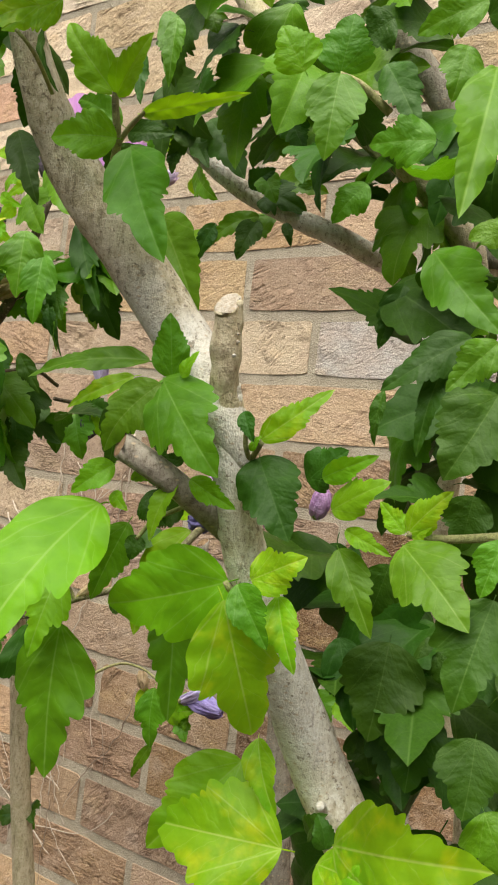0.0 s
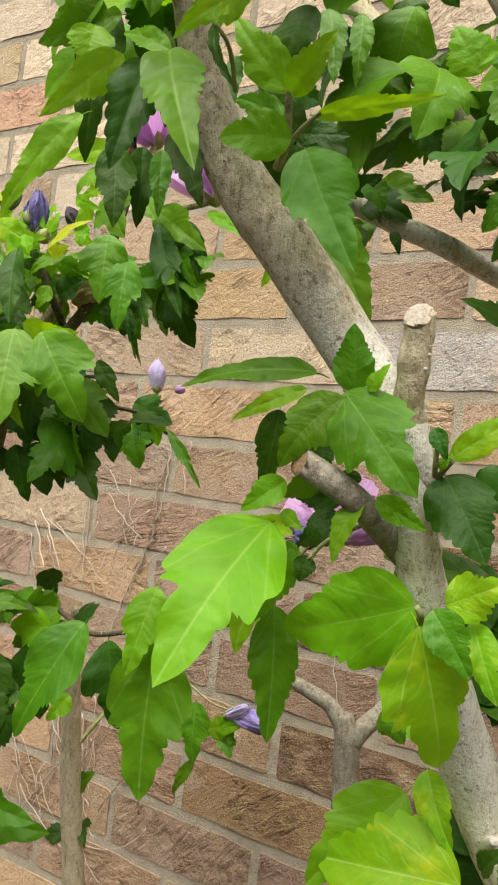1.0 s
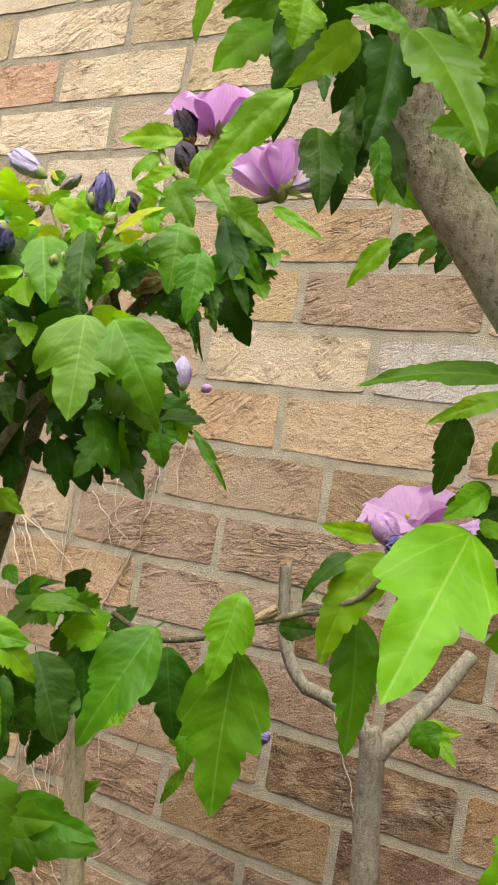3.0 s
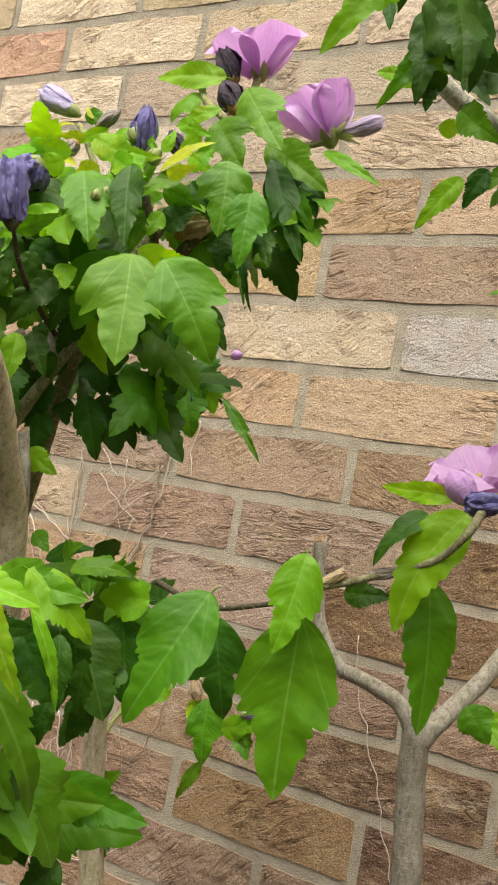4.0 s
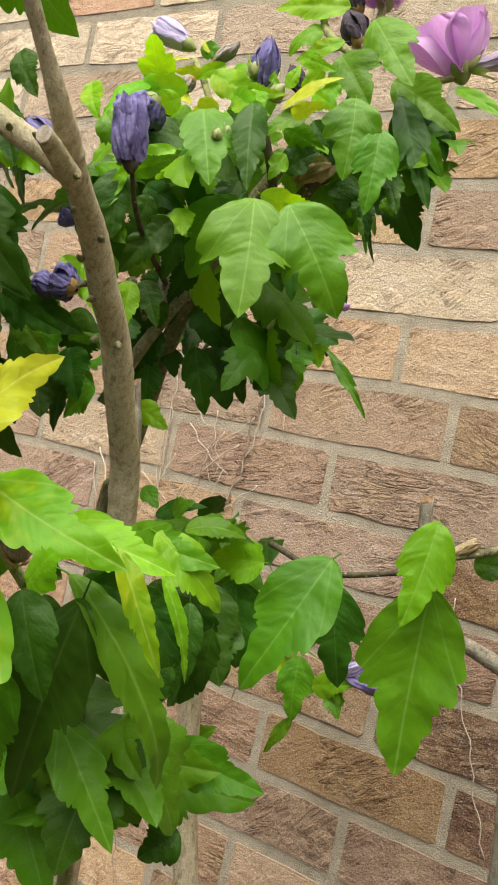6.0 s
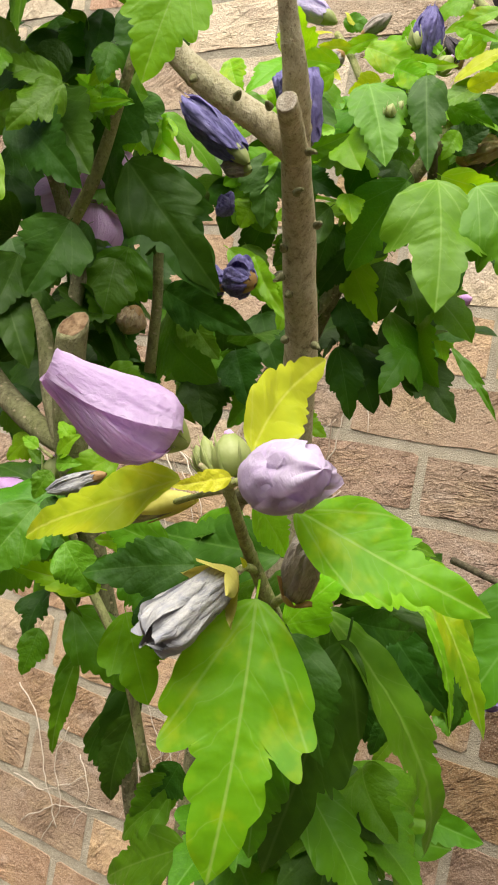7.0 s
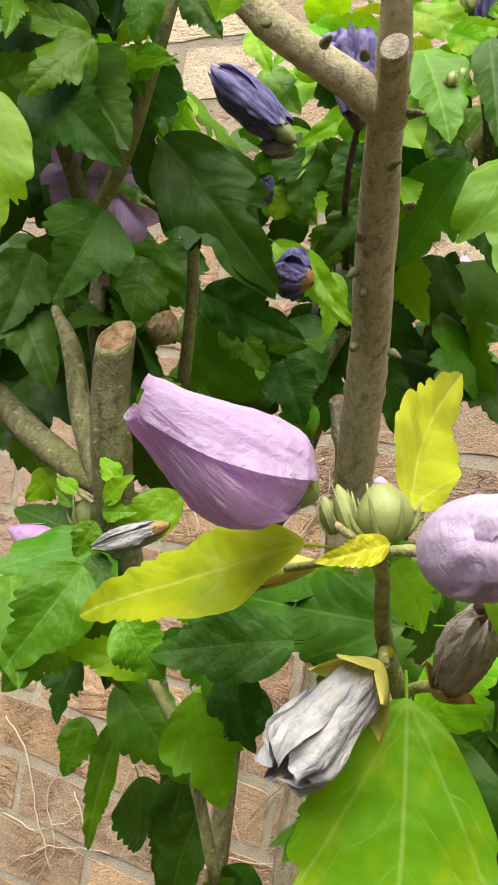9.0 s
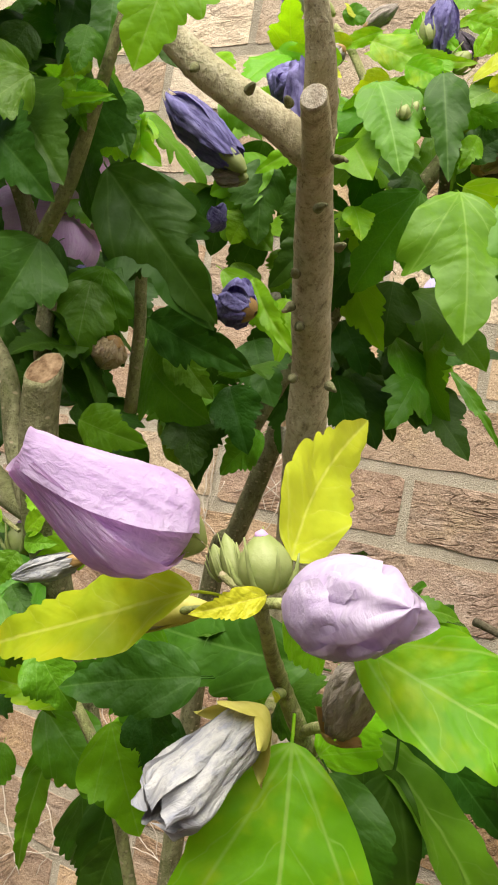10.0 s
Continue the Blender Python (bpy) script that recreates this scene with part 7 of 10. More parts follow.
stem(left_shrub, "spur", [(0.0090, -0.5700, 1.1970), (0.0120, -0.5730, 1.1960), (0.0140, -0.5740, 1.1950)], (0.0019, 0.0012, 0.0006,), BARK_MOSSY, per=4, rough=0.12)
stem(left_shrub, "spur", [(-0.0010, -0.5900, 1.2210), (-0.0010, -0.5930, 1.2190), (-0.0020, -0.5940, 1.2180)], (0.0019, 0.0011, 0.0006,), BARK_MOSSY, per=4, rough=0.12)
stem(left_shrub, "spur", [(0.0230, -0.6100, 1.2370), (0.0260, -0.6130, 1.2370), (0.0270, -0.6140, 1.2370)], (0.0017, 0.0010, 0.0006,), BARK_MOSSY, per=4, rough=0.12)
stem(left_shrub, "spur", [(0.0140, -0.6620, 1.2650), (0.0170, -0.6650, 1.2650), (0.0180, -0.6660, 1.2650)], (0.0015, 0.0009, 0.0004,), BARK_MOSSY, per=4, rough=0.12)
stem(left_shrub, "spur", [(0.0240, -0.6300, 1.2430), (0.0270, -0.6330, 1.2430), (0.0290, -0.6340, 1.2430)], (0.0016, 0.0010, 0.0005,), BARK_MOSSY, per=4, rough=0.12)
stem(left_shrub, "spur", [(-0.0060, -0.5700, 1.1980), (-0.0050, -0.5730, 1.1970), (-0.0050, -0.5740, 1.1970)], (0.0020, 0.0012, 0.0006,), BARK_MOSSY, per=4, rough=0.12)
stem(left_shrub, "spur", [(-0.0030, -0.6650, 1.2710), (-0.0010, -0.6680, 1.2690), (-0.0010, -0.6690, 1.2680)], (0.0015, 0.0009, 0.0005,), BARK_MOSSY, per=4, rough=0.12)
stem(left_shrub, "branch_stub", [(-0.0450, -0.4600, 1.0500), (-0.0430, -0.4800, 1.1500), (-0.0480, -0.4800, 1.1700), (-0.0520, -0.4800, 1.1850)], (0.0042, 0.0038, 0.0036, 0.0036,), BARK_GREY, cut=True, sides=10)
stem(left_shrub, "stem", [(0.0680, -0.7070, 1.1400), (0.0680, -0.7020, 1.1350), (0.0640, -0.6890, 1.1270), (0.0600, -0.6730, 1.1170), (0.0600, -0.6620, 1.1070), (0.0610, -0.6520, 1.0970)], (0.0016, 0.0015, 0.0017, 0.0020, 0.0023, 0.0023,), BARK_YOUNG, sides=14, label="green brown flowering stem", per=8, knots=0.2)
stem(left_shrub, "stem", [(0.0610, -0.6520, 1.0970), (0.0650, -0.6220, 1.0670), (0.0410, -0.5720, 0.9970), (0.0300, -0.5500, 0.9000), (0.0200, -0.5000, 0.5000), (0.0100, -0.4600, 0.0000)], (0.0022, 0.0024, 0.0030, 0.0036, 0.0040, 0.0044,), BARK_YOUNG)
stem(left_shrub, "twig", [(0.0600, -0.6720, 1.1150), (0.0640, -0.6840, 1.1170), (0.0680, -0.6940, 1.1170)], (0.0014, 0.0011, 0.0012,), BARK_YOUNG, per=5)
stem(left_shrub, "twig", [(0.0620, -0.6600, 1.1040), (0.0680, -0.6660, 1.1080), (0.0740, -0.6710, 1.1100)], (0.0014, 0.0014, 0.0015,), BARK_YOUNG, per=5)
stem(left_shrub, "twig", [(0.0690, -0.7070, 1.1390), (0.0640, -0.7080, 1.1420), (0.0590, -0.7080, 1.1440)], (0.0010, 0.0009, 0.0009,), BARK_YOUNG, per=5)
stem(left_shrub, "twig", [(0.0680, -0.7070, 1.1400), (0.0740, -0.7120, 1.1420), (0.0790, -0.7150, 1.1430)], (0.0012, 0.0011, 0.0011,), BARK_YOUNG, per=5)
stem(left_shrub, "twig", [(0.0670, -0.7050, 1.1390), (0.0530, -0.6980, 1.1350), (0.0410, -0.6920, 1.1310)], (0.0009, 0.0008, 0.0010,), BARK_YOUNG, per=5)
rolled(left_shrub, (0.0508, -0.7117, 1.1504), (0.0330, -0.7420, 1.1620), 0.0100, PETAL_LILAC, CALYX_GREEN, "furled lilac bloom with one petal lapped over")
crumpled(left_shrub, (0.0840, -0.7160, 1.1440), (0.1052, -0.7274, 1.1498), 0.0086, PETAL_FADED, CALYX_GREEN, "crumpled pale lilac bloom folding shut")
bud(left_shrub, (0.0700, -0.7080, 1.1432), (0.0675, -0.7100, 1.1545), 0.0054, CALYX_GREEN, "fat pale green bud")
bud(left_shrub, (0.0620, -0.7060, 1.1430), (0.0570, -0.7060, 1.1520), 0.0023, CALYX_GREEN, "slim pale green bud")
bud(left_shrub, (0.0570, -0.7030, 1.1420), (0.0530, -0.7030, 1.1490), 0.0021, CALYX_GREEN, "slim pale green bud")
furled(left_shrub, (0.0660, -0.6970, 1.1140), (0.0600, -0.7190, 1.0980), 0.0066, PETAL_GREY, CALYX_YELLOW, "shrivelled grey white bloom", crinkle=0.24, tail=0.88, belly=0.8, cup=0.34, hollow=True, sepal=0.85, lift=0.07, foot=0.62, name="dead_bloom")
furled(left_shrub, (0.0750, -0.6720, 1.1110), (0.0865, -0.6890, 1.1310), 0.0050, PETAL_BROWN, CALYX_BROWN, "shrivelled grey brown bloom", crinkle=0.34, tail=0.75, belly=0.6, cup=0.34, sepal=0.8, hollow=True, name="dead_bloom")
furled(left_shrub, (-0.0100, -0.6680, 1.1310), (-0.0290, -0.6720, 1.1220), 0.0033, PETAL_GREY, CALYX_BROWN, "shrivelled grey bloom", crinkle=0.3, name="dead_bloom")
furled(left_shrub, (0.0400, -0.6900, 1.1310), (0.0030, -0.6840, 1.1200), 0.0040, PETAL_BROWN, CALYX_YELLOW, "dried brown bloom", crinkle=0.25, cup=0.5, sepal=0.9, name="dead_bloom")
leaf(left_shrub, (0.0725, -0.7050, 1.1500), (0.0658, -0.6588, 1.1832), (0.80, -0.36, 0.48), 0.0205, 0.1, "yellow", -0.25, 0.10, bow=-0.03)
leaf(left_shrub, (0.0720, -0.7120, 1.1430), (0.0630, -0.7240, 1.1380), (0.69, -0.65, 0.31), 0.0062, 0.2, "yellow", 0.5, 0.2)
leaf(left_shrub, (0.0520, -0.7060, 1.1390), (-0.0080, -0.7020, 1.1110), (0.25, -0.74, 0.62), 0.0185, 0.1, "turning", 0.5, 0.12, bow=-0.05)
leaf(left_shrub, (0.0890, -0.7060, 1.1380), (0.1370, -0.6900, 1.1220), (0.42, -0.78, 0.46), 0.0240, 0.72, "lime", 0.7, 0.12, bow=0.05)
leaf(left_shrub, (0.1120, -0.6650, 1.1220), (0.1310, -0.6550, 1.0840), (0.83, -0.47, 0.29), 0.0108, 0.2, "lime", 0.8, 0.2, bow=0.05)
leaf(left_shrub, (0.0720, -0.6880, 1.1100), (0.0820, -0.7040, 1.0370), (0.48, -0.84, 0.25), 0.0437, 1.0, "lime", 0.3, 0.1)
leaf(left_shrub, (0.0720, -0.6640, 1.0980), (0.0890, -0.6600, 1.0620), (0.67, -0.71, 0.24), 0.0209, 0.1, "mature", 0.5, 0.2)
leaf(left_shrub, (0.0700, -0.6620, 1.0680), (0.0670, -0.6550, 1.0240), (0.46, -0.87, -0.17), 0.0205, 0.5, "green", 0.4, 0.15)
leaf(left_shrub, (0.0680, -0.6360, 1.1020), (0.1110, -0.6050, 1.0250), (0.89, -0.16, 0.43), 0.0209, 0.35, "green", 1.05, 0.2, bow=0.04)
leaf(left_shrub, (0.0650, -0.6550, 1.0980), (0.0840, -0.6560, 1.1210), (-0.17, -0.98, 0.09), 0.0205, 0.3, "fresh", 0.4, 0.2)
leaf(left_shrub, (0.0670, -0.6480, 1.1200), (0.1120, -0.6300, 1.1130), (0.39, -0.80, 0.46), 0.0238, 0.3, "fresh", 0.5, 0.2)
leaf(left_shrub, (0.0330, -0.6640, 1.1100), (0.0000, -0.6800, 1.1000), (0.35, -0.89, 0.28), 0.0194, 0.2, "mature", 0.5, 0.15)
leaf(left_shrub, (0.0570, -0.6520, 1.1180), (-0.0000, -0.6440, 1.1140), (-0.15, -0.97, 0.21), 0.0249, 0.3, "mature", 0.6, 0.2)
leaf(left_shrub, (0.0620, -0.6820, 1.1360), (0.0670, -0.6650, 1.1200), (0.95, -0.31, -0.03), 0.0133, 0.2, "fresh", 0.5, 0.2)
leaf(left_shrub, (0.0190, -0.6600, 1.1130), (-0.0170, -0.6600, 1.1180), (-0.00, -1.00, -0.00), 0.0176, 0.3, "green", 0.5, 0.2)
leaf(left_shrub, (-0.0070, -0.6600, 1.0920), (-0.0330, -0.6800, 1.0950), (0.61, -0.76, 0.21), 0.0127, 0.2, "lime", 0.5, 0.2)
leaf(left_shrub, (-0.0050, -0.6460, 1.0830), (0.0080, -0.6400, 1.0520), (0.64, -0.76, 0.12), 0.0286, 0.6, "fresh", 0.5, 0.2)
leaf(left_shrub, (-0.0120, -0.6200, 1.0390), (-0.0180, -0.6180, 1.0000), (0.32, -0.94, -0.10), 0.0178, 0.2, "mature", 0.5, 0.25, bow=0.04)
leaf(left_shrub, (-0.0020, -0.6000, 1.0060), (-0.0230, -0.6000, 0.9790), (-0.19, -0.97, 0.15), 0.0215, 0.3, "green", 0.5, 0.2)
leaf(left_shrub, (0.0160, -0.6100, 0.9940), (-0.0260, -0.6000, 0.9610), (-0.43, -0.86, 0.28), 0.0269, 0.4, "green", 0.5, 0.2)
leaf(left_shrub, (0.0480, -0.6000, 1.0200), (0.0700, -0.6000, 0.9910), (0.44, -0.84, 0.33), 0.0270, 0.5, "green", 0.5, 0.2)
leaf(left_shrub, (0.0670, -0.6400, 1.0610), (0.0670, -0.6200, 1.0770), (0.48, -0.55, 0.68), 0.0132, 0.3, "mature", 0.5, 0.2)
leaf(left_shrub, (0.0490, -0.6000, 1.0850), (0.0630, -0.5900, 1.0510), (0.54, -0.84, -0.03), 0.0254, 0.5, "mature", 0.5, 0.2)
leaf(left_shrub, (0.0640, -0.5500, 1.0550), (0.0590, -0.5500, 1.0320), (0.29, -0.96, -0.06), 0.0112, 0.2, "mature", 0.6, 0.2)
leaf(left_shrub, (0.0700, -0.5850, 1.0990), (0.0920, -0.5800, 1.0700), (0.38, -0.91, 0.13), 0.0220, 0.4, "mature", 0.5, 0.2)
leaf(left_shrub, (0.1000, -0.6000, 1.0980), (0.1060, -0.6000, 1.0670), (0.55, -0.83, 0.11), 0.0120, 0.3, "mature", 0.5, 0.2)
leaf(left_shrub, (-0.0630, -0.6000, 1.0450), (-0.0680, -0.6000, 0.9980), (0.33, -0.94, -0.03), 0.0100, 0.2, "green", 0.6, 0.2)
leaf(left_shrub, (0.0580, -0.6000, 1.1140), (0.1040, -0.5900, 1.1130), (0.21, -0.97, 0.13), 0.0223, 0.4, "green", 0.5, 0.2)
leaf(left_shrub, (0.0680, -0.6900, 1.1180), (0.0680, -0.6940, 1.1210), (0.98, -0.12, -0.16), 0.0021, 0.0, "yellow", 0.4, 0.2)
leaf(left_shrub, (0.0800, -0.6400, 1.0960), (0.0650, -0.6400, 1.0140), (0.55, -0.83, -0.10), 0.0341, 0.75, "mature", 0.5, 0.15)
leaf(left_shrub, (0.0630, -0.6200, 1.0410), (0.0980, -0.6150, 1.0000), (0.66, -0.56, 0.50), 0.0231, 0.4, "green", 0.6, 0.2)
leaf(left_shrub, (0.0690, -0.6300, 1.1000), (0.0880, -0.6000, 1.0970), (0.85, -0.53, 0.00), 0.0148, 0.3, "mature", 0.6, 0.2)
leaf(left_shrub, (0.0770, -0.6000, 1.1210), (0.1040, -0.5800, 1.0930), (0.77, -0.53, 0.36), 0.0203, 0.3, "fresh", 0.8, 0.2)
leaf(left_shrub, (0.0860, -0.5750, 1.1000), (0.0960, -0.5700, 1.0690), (0.54, -0.84, 0.04), 0.0151, 0.1, "mature", 0.5, 0.2)
leaf(left_shrub, (0.0910, -0.6100, 1.1070), (0.1050, -0.6000, 1.0670), (0.93, -0.27, 0.26), 0.0076, 0.1, "fresh", 0.8, 0.2)
leaf(left_shrub, (0.0190, -0.5200, 1.0010), (0.0430, -0.5200, 0.9620), (0.53, -0.78, 0.33), 0.0306, 0.5, "mature", 0.5, 0.2)
leaf(left_shrub, (0.0200, -0.5000, 1.1110), (0.0470, -0.4800, 1.1130), (0.37, -0.58, 0.73), 0.0146, 0.2, "green", 1.2, 0.2)
leaf(left_shrub, (0.0470, -0.5850, 1.0750), (0.0580, -0.5800, 1.0530), (0.62, -0.77, 0.13), 0.0142, 0.3, "mature", 0.5, 0.2)
leaf(left_shrub, (0.0000, -0.6000, 1.0190), (-0.0080, -0.6000, 0.9990), (0.12, -0.99, -0.05), 0.0187, 0.4, "mature", 0.5, 0.2)
leaf(left_shrub, (0.0280, -0.6000, 1.0050), (0.0170, -0.6000, 0.9790), (0.04, -1.00, -0.02), 0.0180, 0.4, "green", 0.5, 0.2)
leaf(left_shrub, (0.0060, -0.5000, 0.9780), (0.0780, -0.4650, 0.9750), (0.42, -0.83, 0.37), 0.0410, 0.65, "green", 0.6, 0.2)
leaf(left_shrub, (0.0250, -0.5500, 0.9930), (0.0540, -0.5440, 0.9730), (0.42, -0.83, 0.37), 0.0270, 0.3, "green")
leaf(left_shrub, (0.1000, -0.5800, 1.0860), (0.0980, -0.5740, 1.0600), (0.28, -0.93, -0.24), 0.0120, 0.3, "mature")
leaf(left_shrub, (0.0680, -0.5600, 1.0560), (0.0650, -0.5630, 1.0380), (0.32, -0.94, 0.10), 0.0110, 0.3, "mature")
leaf(left_shrub, (0.0240, -0.5200, 1.0730), (0.0400, -0.5150, 1.0410), (0.61, -0.77, 0.18), 0.0440, 0.4, "mature")
leaf(left_shrub, (0.0490, -0.5000, 1.0750), (0.0640, -0.5060, 1.0400), (0.49, -0.80, 0.35), 0.0320, 0.5, "mature")
leaf(left_shrub, (0.0420, -0.4900, 1.0430), (0.0340, -0.4940, 1.0190), (0.49, -0.87, -0.02), 0.0150, 0.4, "mature")
leaf(left_shrub, (0.0860, -0.5500, 0.9860), (0.0740, -0.5620, 0.9720), (0.47, -0.83, 0.31), 0.0200, 0.5, "mature")
leaf(left_shrub, (0.0040, -0.4700, 1.1110), (0.0390, -0.4600, 1.1080), (0.29, -0.93, 0.23), 0.0151, 0.2, "green", 1.3, 0.2)
leaf(left_shrub, (-0.0200, -0.4600, 1.1130), (-0.0050, -0.4600, 1.1230), (-0.07, -0.99, 0.09), 0.0140, 0.4, "green")
leaf(left_shrub, (0.0300, -0.6600, 1.1080), (-0.0150, -0.6650, 1.0970), (0.09, -0.99, 0.07), 0.0155, 0.3, "mature", 0.5, 0.22)
leaf(left_shrub, (-0.0300, -0.6000, 1.0480), (-0.0330, -0.6000, 0.9950), (0.58, -0.81, -0.03), 0.0168, 0.2, "mature", 0.5, 0.22, bow=0.03)
leaf(left_shrub, (-0.0440, -0.6300, 1.0730), (-0.0140, -0.6200, 1.0460), (0.55, -0.76, 0.33), 0.0234, 0.4, "green", 0.5, 0.22)
leaf(left_shrub, (-0.0650, -0.6000, 1.0490), (-0.0710, -0.6000, 1.0170), (0.61, -0.79, -0.11), 0.0075, 0.2, "green", 0.5, 0.22, bow=0.03)
leaf(left_shrub, (0.0600, -0.6400, 1.0920), (0.0780, -0.6400, 1.0570), (0.43, -0.88, 0.22), 0.0171, 0.2, "mature", 0.5, 0.22)
leaf(left_shrub, (0.0260, -0.5300, 0.9940), (0.0840, -0.5200, 1.0060), (0.09, -0.93, 0.35), 0.0377, 0.4, "green", 0.5, 0.22)
leaf(left_shrub, (0.0730, -0.6000, 1.0710), (0.0760, -0.6000, 1.0530), (0.37, -0.93, 0.06), 0.0077, 0.2, "mature", 0.5, 0.22)
leaf(left_shrub, (-0.0010, -0.6000, 1.0130), (-0.0190, -0.6000, 0.9860), (0.19, -0.97, -0.13), 0.0183, 0.3, "green", 0.5, 0.22)
leaf(left_shrub, (0.0630, -0.6200, 1.1010), (0.0780, -0.6100, 1.0740), (0.52, -0.85, -0.03), 0.0185, 0.4, "mature", 0.5, 0.22)
leaf(left_shrub, (0.0740, -0.6000, 1.0980), (0.1010, -0.5900, 1.0700), (0.43, -0.90, 0.09), 0.0156, 0.3, "mature", 0.5, 0.22)
leaf(left_shrub, (0.0060, -0.6500, 1.1100), (-0.0230, -0.6500, 1.1060), (-0.01, -1.00, 0.09), 0.0105, 0.3, "fresh", 0.5, 0.22)
leaf(left_shrub, (0.0140, -0.6400, 1.1180), (0.0540, -0.6400, 1.1180), (0.00, -0.99, 0.15), 0.0200, 0.3, "green", 0.5, 0.22)
foliage(left_shrub, (0.034, -0.640, 1.113), (0.004, -0.640, 1.073), 5, 0.029, 0.02, ("green", "mature",), 51)
foliage(left_shrub, (0.065, -0.600, 1.049), (0.039, -0.600, 1.010), 8, 0.055, 0.025, ("mature", "green",), 52)
far_left_shrub = thing("hibiscus_shrub", (-0.14, -0.50, 0), "shaded hibiscus shrub with dark leaves, pruned stubs and withered blooms", "shrub", "hibiscus shrubs")
stem(far_left_shrub, "trunk", [(-0.030, -0.500, 0.000), (-0.028, -0.533, 0.467), (-0.028, -0.548, 0.673), (-0.027, -0.566, 0.934), (-0.033, -0.580, 0.982), (-0.042, -0.600, 1.051), (-0.046, -0.625, 1.101), (-0.044, -0.645, 1.131), (-0.042, -0.655, 1.152), (-0.041, -0.660, 1.167), (-0.038, -0.665, 1.182)], (0.0047, 0.0043, 0.0041, 0.0039, 0.0038, 0.0040, 0.0049, 0.0065, 0.0062, 0.0059, 0.0056,), BARK_MOSSY, sides=16, cut=True)
stem(far_left_shrub, "branch", [(-0.050, -0.645, 1.136), (-0.063, -0.645, 1.157), (-0.072, -0.645, 1.179), (-0.087, -0.640, 1.193)], (0.0043, 0.0038, 0.0033, 0.0015,), BARK_MOSSY)
stem(far_left_shrub, "branch", [(-0.079, -0.610, 1.147), (-0.096, -0.600, 1.176), (-0.103, -0.600, 1.197), (-0.105, -0.600, 1.215), (-0.112, -0.610, 1.243), (-0.117, -0.620, 1.262)], (0.0035, 0.0037, 0.0037, 0.0038, 0.0035, 0.0032,), BARK_MOSSY)
stem(far_left_shrub, "branch", [(-0.170, -0.600, 1.174), (-0.107, -0.630, 1.154), (-0.071, -0.640, 1.142), (-0.049, -0.645, 1.137)], (0.0063, 0.0052, 0.0048, 0.0046,), BARK_MOSSY)
stem(far_left_shrub, "twig", [(-0.085, -0.560, 1.176), (-0.080, -0.570, 1.210), (-0.076, -0.580, 1.232), (-0.071, -0.580, 1.244)], (0.0028, 0.0026, 0.0024, 0.0022,), BARK_YOUNG, per=5)
stem(far_left_shrub, "twig", [(-0.076, -0.580, 1.230), (-0.084, -0.585, 1.240), (-0.097, -0.590, 1.247)], (0.0020, 0.0018, 0.0016,), BARK_YOUNG, per=4)
stem(far_left_shrub, "twig", [(-0.058, -0.640, 1.349), (-0.055, -0.640, 1.311), (-0.057, -0.640, 1.293), (-0.065, -0.635, 1.275), (-0.075, -0.630, 1.250), (-0.089, -0.625, 1.230)], (0.0015, 0.0016, 0.0020, 0.0024, 0.0028, 0.0030,), BARK_YOUNG, per=5)
stem(far_left_shrub, "twig", [(-0.002, -0.620, 1.020), (-0.014, -0.630, 1.060), (-0.038, -0.635, 1.090), (-0.058, -0.635, 1.118)], (0.0021, 0.0020, 0.0019, 0.0019,), BARK_YOUNG, per=5)
leaf(far_left_shrub, (-0.1270, -0.6600, 1.3030), (-0.0660, -0.6650, 1.2720), (-0.17, -0.97, -0.18), 0.0202, 0.5, "green", 0.5, 0.22)
leaf(far_left_shrub, (-0.1260, -0.6550, 1.2640), (-0.0720, -0.6600, 1.2730), (-0.02, -0.92, -0.40), 0.0178, 0.5, "green", 0.5, 0.22)
leaf(far_left_shrub, (-0.1320, -0.6300, 1.2820), (-0.0730, -0.6350, 1.2510), (-0.11, -0.99, -0.05), 0.0282, 0.3, "mature", 0.5, 0.22)
leaf(far_left_shrub, (-0.0880, -0.6300, 1.3210), (-0.0800, -0.6400, 1.2870), (0.63, -0.69, 0.35), 0.0128, 0.3, "mature", 0.5, 0.22)
leaf(far_left_shrub, (-0.0890, -0.6100, 1.3330), (-0.0820, -0.6150, 1.2950), (0.58, -0.79, 0.21), 0.0191, 0.3, "green", 0.5, 0.22)
leaf(far_left_shrub, (-0.1280, -0.6200, 1.3260), (-0.1020, -0.6200, 1.2990), (0.20, -0.96, 0.19), 0.0191, 0.4, "mature", 0.5, 0.22)
leaf(far_left_shrub, (-0.0750, -0.6500, 1.2710), (-0.0400, -0.6550, 1.2690), (-0.15, -0.80, -0.57), 0.0064, 0.3, "fresh", 0.5, 0.22)
leaf(far_left_shrub, (-0.0700, -0.6400, 1.2770), (-0.0620, -0.6400, 1.2640), (0.36, -0.91, 0.22), 0.0074, 0.3, "green", 0.5, 0.22)
leaf(left_shrub, (0.0110, -0.6950, 1.2920), (0.0054, -0.6992, 1.2536), (0.60, -0.80, 0.00), 0.0301, 0.5, "fresh", 0.5, 0.15)
leaf(far_left_shrub, (-0.1150, -0.5600, 1.3510), (-0.0920, -0.5600, 1.3240), (0.15, -0.98, 0.13), 0.0193, 0.4, "mature", 0.5, 0.22)
leaf(far_left_shrub, (-0.2080, -0.5800, 1.3390), (-0.1850, -0.5800, 1.3030), (0.46, -0.84, 0.29), 0.0286, 0.5, "mature", 0.5, 0.22)
